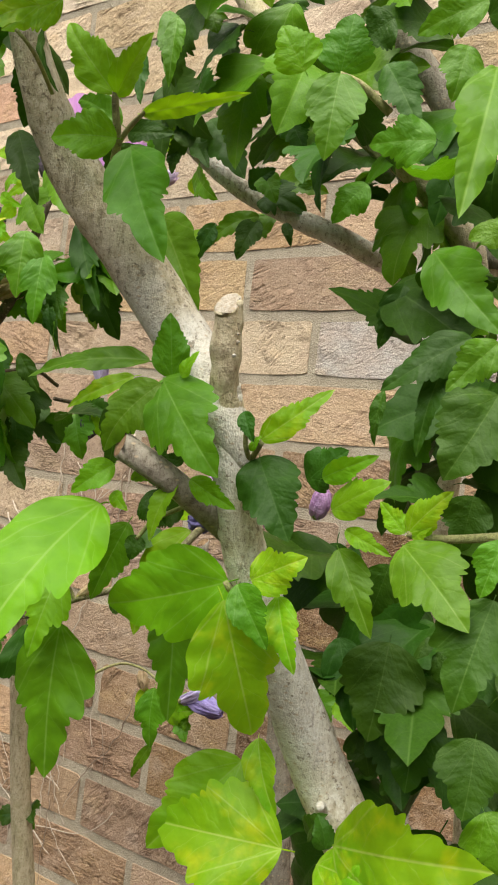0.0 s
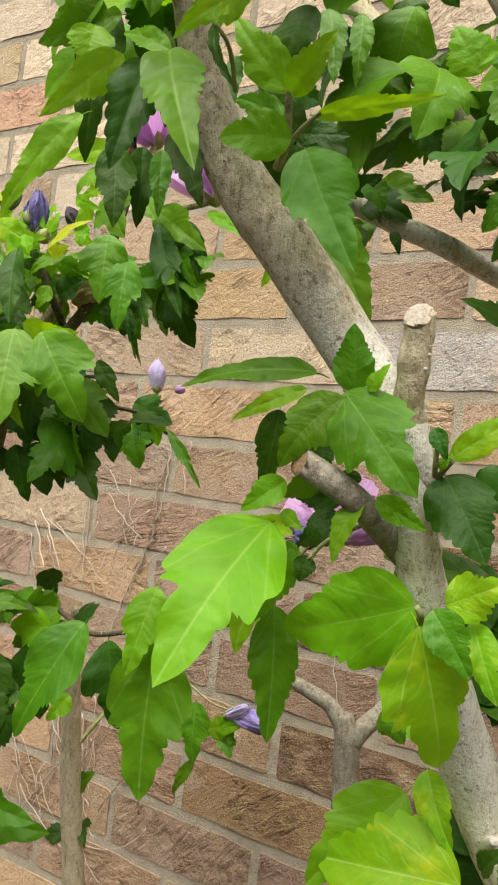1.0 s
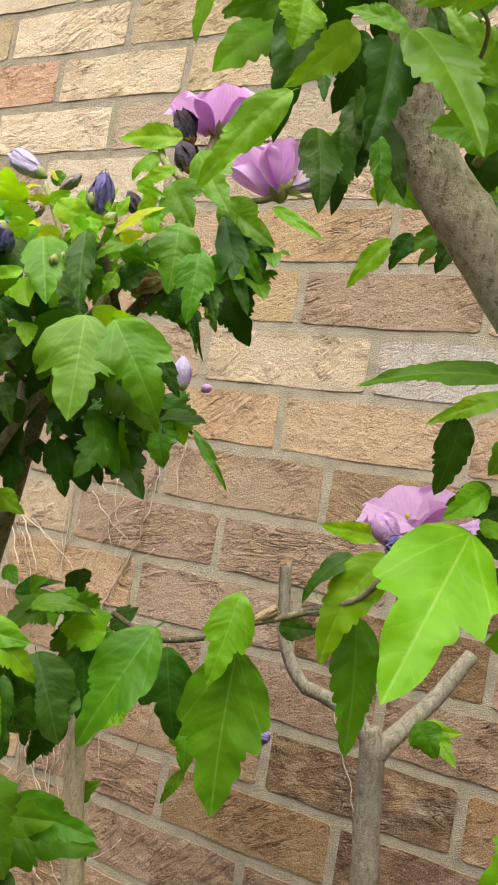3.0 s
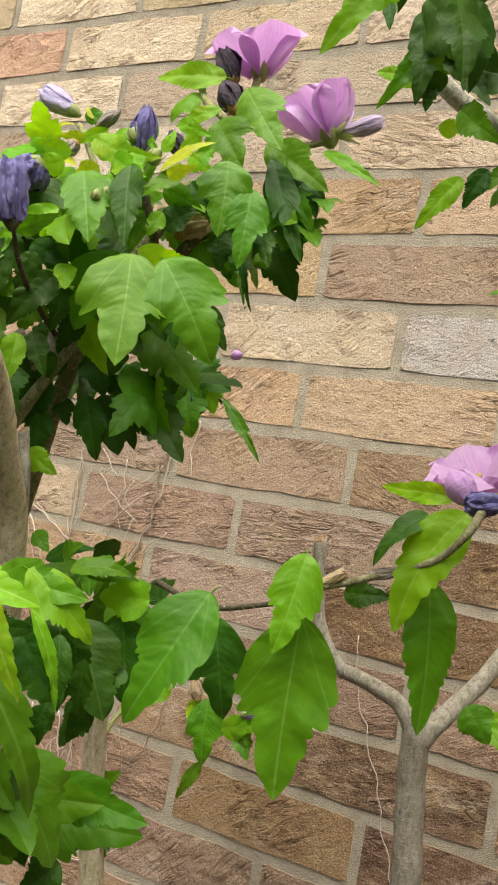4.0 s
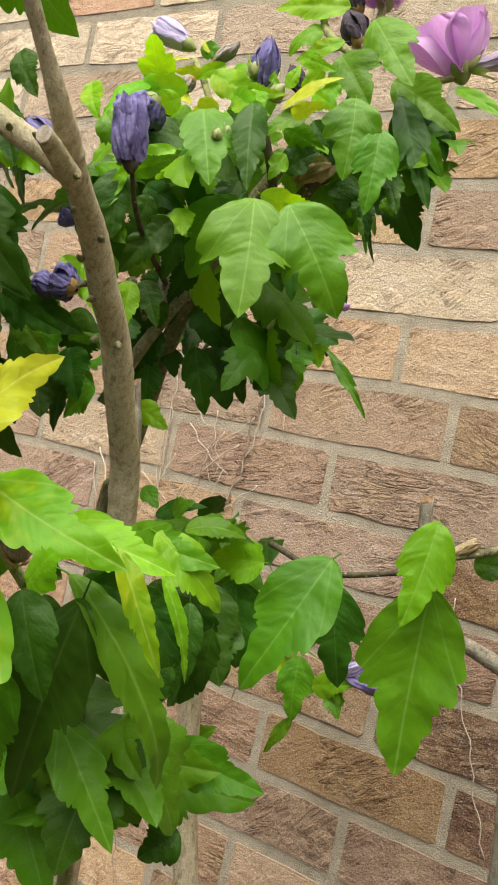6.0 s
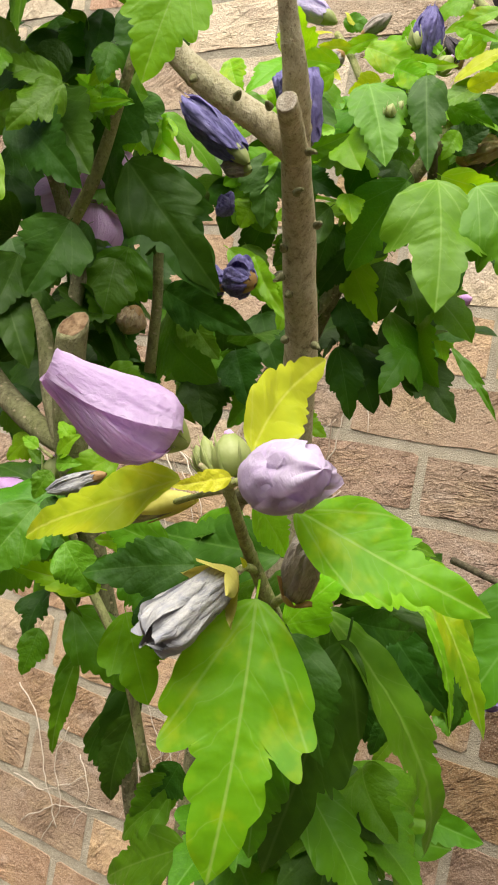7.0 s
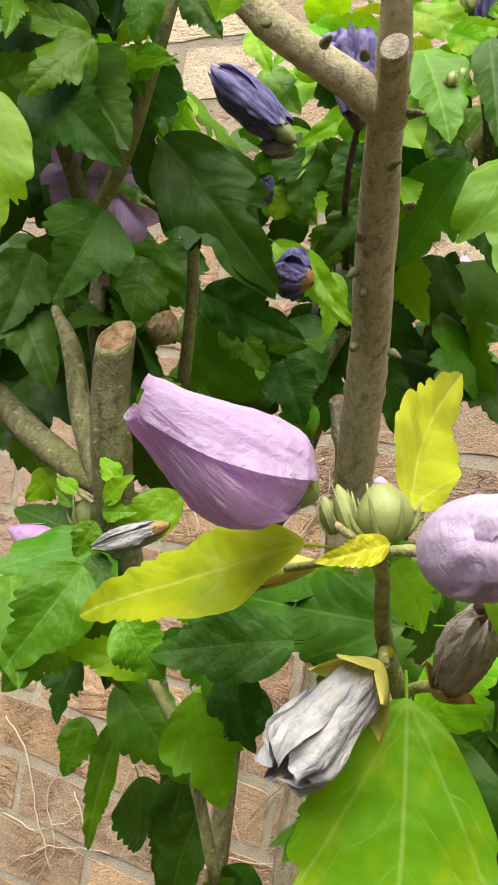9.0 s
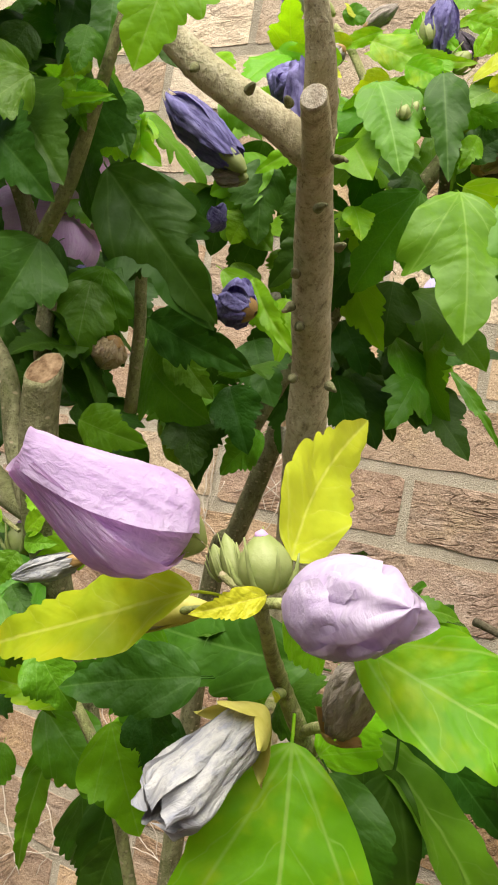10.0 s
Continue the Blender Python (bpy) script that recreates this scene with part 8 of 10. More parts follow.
leaf(far_left_shrub, (-0.1630, -0.6000, 1.2600), (-0.1610, -0.6000, 1.2240), (0.72, -0.69, 0.04), 0.0285, 0.5, "mature", 0.5, 0.22)
leaf(far_left_shrub, (-0.1300, -0.5700, 1.2700), (-0.1080, -0.5700, 1.2490), (0.22, -0.95, 0.23), 0.0217, 0.4, "green", 0.5, 0.22)
leaf(far_left_shrub, (-0.1630, -0.5800, 1.2090), (-0.1690, -0.5800, 1.1730), (0.70, -0.71, -0.12), 0.0275, 0.5, "mature", 0.5, 0.22)
leaf(far_left_shrub, (-0.1230, -0.5600, 1.2310), (-0.1100, -0.5600, 1.1970), (0.52, -0.83, 0.20), 0.0270, 0.4, "green", 0.5, 0.22)
leaf(far_left_shrub, (-0.0430, -0.5500, 1.2380), (-0.0090, -0.5600, 1.2050), (0.02, -0.95, 0.31), 0.0101, 0.1, "fresh", 0.5, 0.22, bow=0.04)
bud(far_left_shrub, (-0.062, -0.635, 1.121), (-0.064, -0.635, 1.132), 0.0055, CALYX_GREEN, "round green bud")
furled(far_left_shrub, (-0.071, -0.635, 1.110), (-0.088, -0.645, 1.117), 0.0069, PETAL_PINK, CALYX_GREEN, "pointed pink bud", tail=0.12, belly=0.3, crinkle=0.03, cup=0.5)
furled(far_left_shrub, (-0.058, -0.555, 1.285), (-0.095, -0.560, 1.312), 0.0078, PETAL_BLUE, CALYX_GREEN, "withered deep violet bloom", twist=0.3, crinkle=0.36, belly=0.6, tail=0.45, sepal=0.48)
furled(far_left_shrub, (-0.031, -0.566, 1.222), (-0.045, -0.568, 1.227), 0.0083, PETAL_BLUE, CALYX_BROWN, "crumpled grey violet bloom", crinkle=0.36, name="dead_bloom", sepal=0.48)
furled(far_left_shrub, (-0.050, -0.560, 1.221), (-0.067, -0.560, 1.226), 0.0059, PETAL_BLUE, CALYX_BROWN, "crumpled grey violet bloom", crinkle=0.36, name="dead_bloom", sepal=0.48)
furled(far_left_shrub, (-0.056, -0.550, 1.280), (-0.072, -0.550, 1.282), 0.0042, PETAL_BROWN, CALYX_GREEN, "shrivelled brown bloom", crinkle=0.28, name="dead_bloom")
furled(far_left_shrub, (-0.076, -0.540, 1.266), (-0.069, -0.540, 1.264), 0.0053, PETAL_BLUE, CALYX_GREEN, "withered violet bloom", crinkle=0.36, sepal=0.48)
furled(far_left_shrub, (-0.064, -0.500, 1.349), (-0.078, -0.500, 1.333), 0.0106, PETAL_BLUE, CALYX_GREEN, "withered violet bloom", crinkle=0.36, sepal=0.48)
furled(far_left_shrub, (-0.083, -0.580, 1.203), (-0.088, -0.580, 1.191), 0.0059, PETAL_STRAW, CALYX_BROWN, "dried brown bloom", crinkle=0.28, name="dead_bloom")
furled(far_left_shrub, (-0.129, -0.560, 1.227), (-0.120, -0.560, 1.235), 0.0045, PETAL_BLUE, CALYX_GREEN, "withered blue bloom", crinkle=0.36, sepal=0.48)
leaf(far_left_shrub, (-0.0570, -0.7050, 1.2390), (-0.0510, -0.7080, 1.1860), (0.71, -0.69, 0.12), 0.0240, 0.7, "fresh", 0.5, 0.2)
leaf(far_left_shrub, (-0.0600, -0.6500, 1.2740), (-0.0420, -0.6500, 1.2700), (-0.04, -0.98, -0.21), 0.0086, 0.3, "green")
leaf(far_left_shrub, (-0.0500, -0.6800, 1.1100), (-0.0280, -0.6940, 1.0860), (0.39, -0.59, 0.70), 0.0210, 0.4, "green")
leaf(far_left_shrub, (-0.0320, -0.6600, 1.0710), (-0.0340, -0.6630, 1.0530), (0.57, -0.82, 0.07), 0.0120, 0.3, "green")
leaf(far_left_shrub, (-0.1040, -0.5200, 0.9960), (-0.1110, -0.5000, 0.9520), (0.88, -0.36, -0.30), 0.0281, 0.3, "mature")
leaf(far_left_shrub, (-0.0170, -0.6300, 1.0750), (-0.0010, -0.6300, 1.0710), (0.11, -0.90, 0.42), 0.0210, 0.3, "lime")
open_bloom(far_left_shrub, (-0.129, -0.575, 1.259), (-0.100, -0.610, 1.263), 0.0260, PETAL_PINK, "open pink lilac bloom half shaded", spread=58)
leaf(far_left_shrub, (-0.0680, -0.6200, 1.2590), (-0.0230, -0.6000, 1.2100), (0.37, -0.93, -0.04), 0.0360, 0.8, "mature", 0.6, 0.2)
leaf(far_left_shrub, (-0.0590, -0.6550, 1.2230), (-0.0600, -0.6700, 1.1910), (0.76, -0.60, 0.26), 0.0280, 0.5, "mature")
leaf(far_left_shrub, (-0.0820, -0.6700, 1.2600), (-0.0420, -0.6690, 1.2310), (0.13, -0.98, 0.15), 0.0250, 0.2, "mature", 0.6, 0.2)
leaf(far_left_shrub, (-0.0600, -0.6700, 1.2700), (-0.0720, -0.6830, 1.2480), (0.58, -0.80, 0.15), 0.0194, 0.5, "green", 0.6, 0.2)
leaf(far_left_shrub, (-0.0610, -0.6700, 1.2710), (-0.0900, -0.6800, 1.2770), (0.35, -0.93, 0.11), 0.0140, 0.4, "green")
leaf(far_left_shrub, (-0.0970, -0.5850, 1.2250), (-0.0930, -0.5910, 1.1880), (0.62, -0.76, 0.19), 0.0260, 0.3, "green")
leaf(far_left_shrub, (-0.0720, -0.5750, 1.2140), (-0.0240, -0.5730, 1.1980), (0.05, -1.00, 0.02), 0.0240, 0.6, "mature")
leaf(far_left_shrub, (-0.0670, -0.6400, 1.2920), (-0.0770, -0.6410, 1.2830), (0.27, -0.94, -0.19), 0.0119, 0.4, "fresh")
leaf(far_left_shrub, (-0.1010, -0.6400, 1.2120), (-0.0950, -0.6550, 1.1810), (0.73, -0.55, 0.41), 0.0230, 0.4, "mature")
leaf(far_left_shrub, (-0.1060, -0.6200, 1.2020), (-0.1080, -0.6240, 1.1750), (0.71, -0.70, 0.05), 0.0230, 0.4, "mature")
leaf(far_left_shrub, (-0.0680, -0.6150, 1.2600), (-0.0240, -0.6000, 1.2080), (0.40, -0.91, 0.07), 0.0432, 0.7, "mature", 0.5, 0.15)
leaf(far_left_shrub, (-0.0820, -0.6600, 1.2720), (-0.0480, -0.6600, 1.2390), (0.28, -0.92, 0.29), 0.0285, 0.1, "mature", 0.5, 0.2)
leaf(far_left_shrub, (-0.1040, -0.6000, 1.2370), (-0.1200, -0.6100, 1.2060), (0.38, -0.92, 0.09), 0.0313, 0.5, "mature", 0.5, 0.2)
leaf(far_left_shrub, (-0.0950, -0.5800, 1.2320), (-0.1000, -0.5800, 1.1910), (0.66, -0.75, -0.08), 0.0348, 0.4, "green", 0.5, 0.2)
leaf(far_left_shrub, (-0.0900, -0.5500, 1.2180), (-0.0390, -0.5450, 1.2020), (0.11, -0.99, 0.05), 0.0287, 0.5, "mature", 0.5, 0.2)
leaf(far_left_shrub, (-0.0860, -0.5300, 1.2110), (-0.0870, -0.5300, 1.1820), (0.58, -0.82, -0.02), 0.0243, 0.4, "green", 0.5, 0.2)
leaf(far_left_shrub, (-0.0550, -0.5550, 1.2400), (-0.0250, -0.5350, 1.2110), (0.61, -0.79, 0.09), 0.0154, 0.1, "fresh", 0.5, 0.2)
leaf(far_left_shrub, (-0.1600, -0.5200, 1.3200), (-0.1230, -0.5200, 1.2960), (0.07, -0.99, 0.10), 0.0265, 0.6, "lime", 0.5, 0.2)
leaf(far_left_shrub, (-0.0770, -0.5000, 1.3000), (-0.1030, -0.5000, 1.2820), (0.07, -0.99, -0.10), 0.0281, 0.4, "green", 0.5, 0.2)
leaf(far_left_shrub, (-0.0820, -0.5000, 1.2810), (-0.0900, -0.5000, 1.2650), (0.15, -0.99, -0.07), 0.0220, 0.4, "fresh", 0.5, 0.2)
leaf(far_left_shrub, (-0.0880, -0.6300, 1.3040), (-0.1140, -0.6300, 1.3150), (0.12, -0.95, 0.29), 0.0189, 0.4, "green", 0.5, 0.2)
leaf(far_left_shrub, (-0.0700, -0.6400, 1.2740), (-0.0550, -0.6400, 1.2770), (0.03, -0.99, -0.12), 0.0110, 0.2, "fresh", 0.5, 0.2)
leaf(far_left_shrub, (-0.1160, -0.6300, 1.2980), (-0.0880, -0.6300, 1.2790), (0.10, -0.98, 0.15), 0.0175, 0.4, "green", 0.5, 0.2)
leaf(far_left_shrub, (-0.0770, -0.6000, 1.1690), (-0.0430, -0.6000, 1.1640), (0.02, -0.99, 0.13), 0.0199, 0.4, "green", 0.5, 0.2)
leaf(far_left_shrub, (-0.1410, -0.5700, 1.2150), (-0.1250, -0.5700, 1.1960), (0.42, -0.84, 0.35), 0.0236, 0.4, "mature", 0.5, 0.2)
leaf(far_left_shrub, (-0.0760, -0.5200, 1.1900), (-0.0470, -0.5200, 1.1780), (0.07, -0.98, 0.18), 0.0228, 0.4, "green", 0.5, 0.2)
leaf(far_left_shrub, (-0.1120, -0.6000, 1.3300), (-0.1160, -0.6000, 1.3070), (0.72, -0.68, -0.13), 0.0226, 0.4, "mature", 0.5, 0.2)
leaf(shrub_back, (0.1740, -0.4100, 1.3720), (0.1540, -0.4200, 1.3370), (0.38, -0.92, 0.05), 0.0157, 0.2, "fresh", 0.6, 0.2)
leaf(shrub_back, (0.1420, -0.4100, 1.4340), (0.1090, -0.4100, 1.4410), (0.00, -1.00, -0.00), 0.0193, 0.4, "fresh", 0.5, 0.2)
leaf(shrub_back, (0.1550, -0.4100, 1.4030), (0.1750, -0.4100, 1.4020), (-0.02, -0.94, -0.35), 0.0117, 0.3, "lime", 0.5, 0.2)
leaf(shrub_back, (0.1500, -0.4200, 1.4250), (0.1490, -0.4200, 1.4080), (0.36, -0.93, -0.02), 0.0115, 0.4, "mature", 0.5, 0.2)
creeper = thing("dried_creeper", (-0.2, -0.004, 0.9), "dry leafless creeper strands clinging to the bricks", "creeper")
stem(creeper, "strand", [(-0.255, -0.004, 1.244), (-0.257, -0.005, 1.192), (-0.268, -0.004, 1.135), (-0.282, -0.005, 1.087), (-0.312, -0.004, 1.015), (-0.333, -0.004, 0.946)], (0.00095, 0.00088, 0.00088, 0.00082, 0.00082, 0.00082,), DRY_STRAW, sides=5, wiggle=0.006, per=9)
stem(creeper, "strand", [(-0.254, -0.004, 1.227), (-0.269, -0.004, 1.183), (-0.269, -0.005, 1.128), (-0.288, -0.004, 1.076)], (0.00088, 0.00082, 0.00075, 0.00075,), DRY_DARK, sides=5, wiggle=0.006, per=9)
stem(creeper, "strand", [(-0.224, -0.004, 1.249), (-0.227, -0.005, 1.217), (-0.223, -0.004, 1.181)], (0.00068, 0.00068, 0.00054,), DRY_STRAW, sides=5, wiggle=0.006, per=9)
stem(creeper, "strand", [(-0.392, -0.004, 1.234), (-0.385, -0.005, 1.170), (-0.386, -0.004, 1.105), (-0.381, -0.004, 1.048)], (0.00075, 0.00075, 0.00068, 0.00061,), DRY_STRAW, sides=5, wiggle=0.006, per=9)
stem(creeper, "strand", [(-0.359, -0.004, 1.200), (-0.332, -0.005, 1.172), (-0.309, -0.004, 1.173)], (0.00061, 0.00061, 0.00048,), DRY_STRAW, sides=5, wiggle=0.006, per=8)
stem(creeper, "strand", [(-0.354, -0.004, 1.168), (-0.323, -0.005, 1.138), (-0.288, -0.004, 1.119)], (0.00061, 0.00061, 0.00048,), DRY_STRAW, sides=5, wiggle=0.006, per=8)
stem(creeper, "strand", [(-0.267, -0.004, 1.118), (-0.298, -0.005, 1.046), (-0.306, -0.004, 1.023)], (0.00068, 0.00075, 0.00061,), DRY_DARK, sides=5, wiggle=0.006, per=8)
stem(creeper, "strand", [(-0.202, -0.004, 0.926), (-0.221, -0.005, 0.865), (-0.259, -0.004, 0.818), (-0.300, -0.004, 0.763)], (0.00082, 0.00082, 0.00075, 0.00075,), DRY_DARK, sides=5, wiggle=0.006, per=9)
stem(creeper, "strand", [(0.013, -0.004, 1.050), (0.022, -0.006, 0.997), (0.048, -0.004, 0.934), (0.071, -0.006, 0.874), (0.093, -0.004, 0.815)], (0.00061, 0.00061, 0.00061, 0.00061, 0.00061,), DRY_STRAW, sides=5, wiggle=0.006, per=9)
stem(creeper, "strand", [(-0.349, -0.004, 0.875), (-0.338, -0.006, 0.826), (-0.337, -0.004, 0.750)], (0.00075, 0.00075, 0.00075,), DRY_STRAW, sides=5, wiggle=0.006, per=9)
stem(creeper, "strand", [(-0.314, -0.004, 0.876), (-0.324, -0.006, 0.824), (-0.321, -0.004, 0.770)], (0.00061, 0.00061, 0.00048,), DRY_STRAW, sides=5, wiggle=0.006, per=9)
stem(creeper, "strand", [(-0.479, -0.004, 1.131), (-0.433, -0.020, 1.094), (-0.408, -0.020, 1.049)], (0.00102, 0.00088, 0.00082,), DRY_STRAW, sides=5, wiggle=0.006, per=9)
stem(creeper, "strand", [(-0.491, -0.004, 1.113), (-0.467, -0.010, 1.081), (-0.443, -0.020, 1.054)], (0.00102, 0.00088, 0.00082,), DRY_STRAW, sides=5, wiggle=0.006, per=9)
stem(creeper, "strand", [(-0.390, -0.004, 1.186), (-0.391, -0.005, 1.124), (-0.389, -0.004, 1.083)], (0.00082, 0.00082, 0.00082,), DRY_STRAW, sides=5, wiggle=0.006, per=9)
stem(creeper, "strand", [(-0.414, -0.004, 0.861), (-0.372, -0.006, 0.821), (-0.351, -0.004, 0.783), (-0.317, -0.004, 0.764)], (0.00082, 0.00082, 0.00075, 0.00061,), DRY_STRAW, sides=5, wiggle=0.006, per=9)
stem(creeper, "strand", [(-0.391, -0.004, 0.875), (-0.382, -0.008, 0.826), (-0.355, -0.004, 0.781), (-0.346, -0.004, 0.712)], (0.00082, 0.00082, 0.00075, 0.00061,), DRY_STRAW, sides=5, wiggle=0.006, per=9)
stem(creeper, "strand", [(-0.273, -0.004, 0.920), (-0.306, -0.006, 0.861), (-0.349, -0.004, 0.820), (-0.412, -0.004, 0.779)], (0.00075, 0.00075, 0.00075, 0.00061,), DRY_DARK, sides=5, wiggle=0.006, per=9)
stem(creeper, "strand", [(-0.449, -0.004, 0.753), (-0.396, -0.006, 0.717), (-0.331, -0.004, 0.688)], (0.00068, 0.00061, 0.00054,), DRY_STRAW, sides=5, wiggle=0.006, per=9)
stem(creeper, "strand", [(-0.216, -0.004, 0.769), (-0.260, -0.006, 0.727), (-0.365, -0.004, 0.705)], (0.00061, 0.00061, 0.00054,), DRY_STRAW, sides=5, wiggle=0.006, per=9)
stem(creeper, "strand", [(-0.459, -0.004, 0.697), (-0.372, -0.006, 0.703), (-0.319, -0.004, 0.678)], (0.00068, 0.00061, 0.00054,), DRY_STRAW, sides=5, wiggle=0.006, per=9)
stem(creeper, "strand", [(-0.666, -0.004, 0.767), (-0.623, -0.006, 0.737), (-0.598, -0.004, 0.680), (-0.556, -0.004, 0.611)], (0.00088, 0.00082, 0.00082, 0.00075,), DRY_STRAW, sides=5, wiggle=0.006, per=9)
stem(creeper, "strand", [(-0.564, -0.004, 0.740), (-0.579, -0.006, 0.687), (-0.557, -0.004, 0.639), (-0.578, -0.004, 0.583)], (0.00075, 0.00075, 0.00068, 0.00061,), DRY_STRAW, sides=5, wiggle=0.006, per=9)
stem(creeper, "strand", [(-0.541, -0.004, 0.713), (-0.512, -0.006, 0.669), (-0.531, -0.004, 0.621)], (0.00075, 0.00068, 0.00054,), DRY_STRAW, sides=5, wiggle=0.006, per=9)
stem(creeper, "strand", [(-0.646, -0.004, 0.650), (-0.581, -0.006, 0.652), (-0.519, -0.004, 0.693)], (0.00075, 0.00075, 0.00054,), DRY_STRAW, sides=5, wiggle=0.006, per=9)
stem(creeper, "strand", [(-0.619, -0.004, 0.595), (-0.560, -0.006, 0.638), (-0.478, -0.004, 0.661)], (0.00075, 0.00075, 0.00054,), DRY_STRAW, sides=5, wiggle=0.006, per=9)
leaf(far_left_shrub, (-0.0850, -0.6800, 1.2810), (-0.0710, -0.6930, 1.2610), (0.57, -0.44, 0.69), 0.0100, 0.3, "green")
leaf(far_left_shrub, (-0.0760, -0.6600, 1.2920), (-0.0820, -0.6630, 1.2730), (0.76, -0.63, -0.14), 0.0160, 0.3, "mature")
leaf(far_left_shrub, (-0.0600, -0.6500, 1.2950), (-0.0590, -0.6530, 1.2780), (0.68, -0.71, 0.17), 0.0130, 0.3, "green")
leaf(far_left_shrub, (-0.0510, -0.6450, 1.2750), (-0.0740, -0.6500, 1.2730), (0.17, -0.93, 0.34), 0.0086, 0.2, "fresh")
leaf(far_left_shrub, (-0.1370, -0.5200, 1.3200), (-0.1380, -0.5230, 1.2990), (0.65, -0.76, 0.08), 0.0160, 0.4, "lime")
leaf(far_left_shrub, (-0.1100, -0.6400, 1.2050), (-0.0770, -0.6460, 1.1650), (0.41, -0.79, 0.45), 0.0310, 0.4, "mature")
leaf(far_left_shrub, (-0.0630, -0.5700, 1.2060), (-0.0430, -0.5630, 1.1860), (0.37, -0.93, 0.05), 0.0200, 0.5, "green")
leaf(far_left_shrub, (-0.0510, -0.5400, 1.1940), (-0.0340, -0.5440, 1.1670), (0.27, -0.91, 0.31), 0.0260, 0.4, "mature")
leaf(far_left_shrub, (-0.0710, -0.5400, 1.1800), (-0.0580, -0.5440, 1.1540), (0.38, -0.87, 0.32), 0.0260, 0.4, "mature")
leaf(far_left_shrub, (-0.0370, -0.5300, 1.1770), (-0.0530, -0.5330, 1.1560), (0.02, -0.99, 0.13), 0.0205, 0.3, "green")
leaf(far_left_shrub, (-0.0730, -0.5000, 1.3030), (-0.1070, -0.5020, 1.2890), (0.07, -1.00, -0.04), 0.0259, 0.5, "fresh")
leaf(far_left_shrub, (-0.1020, -0.4900, 1.2930), (-0.0690, -0.4940, 1.2640), (0.03, -0.99, 0.17), 0.0300, 0.5, "green")
leaf(far_left_shrub, (-0.0790, -0.4800, 1.2230), (-0.0580, -0.4850, 1.1910), (0.23, -0.93, 0.30), 0.0300, 0.5, "mature")
leaf(far_left_shrub, (-0.0700, -0.4700, 1.2710), (-0.0770, -0.4740, 1.2470), (0.52, -0.85, -0.01), 0.0220, 0.4, "green")
leaf(far_left_shrub, (-0.1180, -0.5000, 1.3610), (-0.1010, -0.5040, 1.3350), (0.17, -0.95, 0.26), 0.0170, 0.4, "lime")
leaf(far_left_shrub, (-0.0950, -0.4800, 1.3710), (-0.0720, -0.4830, 1.3540), (-0.15, -0.99, -0.02), 0.0190, 0.3, "fresh")
leaf(far_left_shrub, (-0.1320, -0.6000, 1.1490), (-0.1130, -0.6030, 1.1310), (0.35, -0.79, 0.50), 0.0200, 0.4, "green")
leaf(far_left_shrub, (-0.0840, -0.6300, 1.1370), (-0.0950, -0.6320, 1.1250), (0.12, -0.99, 0.05), 0.0130, 0.4, "fresh")
leaf(far_left_shrub, (-0.0610, -0.6300, 1.1380), (-0.0470, -0.6320, 1.1250), (0.30, -0.84, 0.46), 0.0110, 0.4, "green")
stem(far_left_shrub, "branch", [(-0.082, -0.470, 1.168), (-0.076, -0.465, 1.189), (-0.068, -0.455, 1.217), (-0.055, -0.450, 1.242)], (0.0048, 0.0045, 0.0040, 0.0034,), BARK_MOSSY)
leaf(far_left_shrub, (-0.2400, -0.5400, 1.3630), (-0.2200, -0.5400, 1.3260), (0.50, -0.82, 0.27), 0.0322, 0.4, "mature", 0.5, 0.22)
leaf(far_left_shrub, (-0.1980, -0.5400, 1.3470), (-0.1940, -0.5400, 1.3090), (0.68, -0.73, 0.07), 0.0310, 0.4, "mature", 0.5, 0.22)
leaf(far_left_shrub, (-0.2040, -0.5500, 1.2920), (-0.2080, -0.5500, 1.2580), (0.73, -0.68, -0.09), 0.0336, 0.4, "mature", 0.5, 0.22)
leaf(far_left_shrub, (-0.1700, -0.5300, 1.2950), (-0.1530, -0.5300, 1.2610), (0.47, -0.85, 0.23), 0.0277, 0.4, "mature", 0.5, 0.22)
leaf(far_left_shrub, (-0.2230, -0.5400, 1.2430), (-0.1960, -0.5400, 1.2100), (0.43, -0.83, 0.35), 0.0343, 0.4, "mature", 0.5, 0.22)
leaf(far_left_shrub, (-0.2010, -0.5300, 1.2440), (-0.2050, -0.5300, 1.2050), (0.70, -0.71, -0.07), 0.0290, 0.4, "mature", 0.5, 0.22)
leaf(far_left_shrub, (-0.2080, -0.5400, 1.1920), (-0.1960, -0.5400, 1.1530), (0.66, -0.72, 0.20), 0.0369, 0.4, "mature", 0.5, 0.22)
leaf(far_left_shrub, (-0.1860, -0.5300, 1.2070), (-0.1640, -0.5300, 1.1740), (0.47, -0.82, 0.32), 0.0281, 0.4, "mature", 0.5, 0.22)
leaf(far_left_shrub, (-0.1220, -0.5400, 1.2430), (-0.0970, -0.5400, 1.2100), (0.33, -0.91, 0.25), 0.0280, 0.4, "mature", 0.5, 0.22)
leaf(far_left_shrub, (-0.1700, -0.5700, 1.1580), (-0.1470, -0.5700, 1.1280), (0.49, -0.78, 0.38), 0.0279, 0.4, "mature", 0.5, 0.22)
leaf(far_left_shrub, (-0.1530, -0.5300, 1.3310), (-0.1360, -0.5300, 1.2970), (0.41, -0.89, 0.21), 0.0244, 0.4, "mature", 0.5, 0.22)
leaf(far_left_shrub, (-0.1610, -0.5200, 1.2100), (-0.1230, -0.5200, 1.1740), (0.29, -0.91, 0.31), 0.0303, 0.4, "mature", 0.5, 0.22)
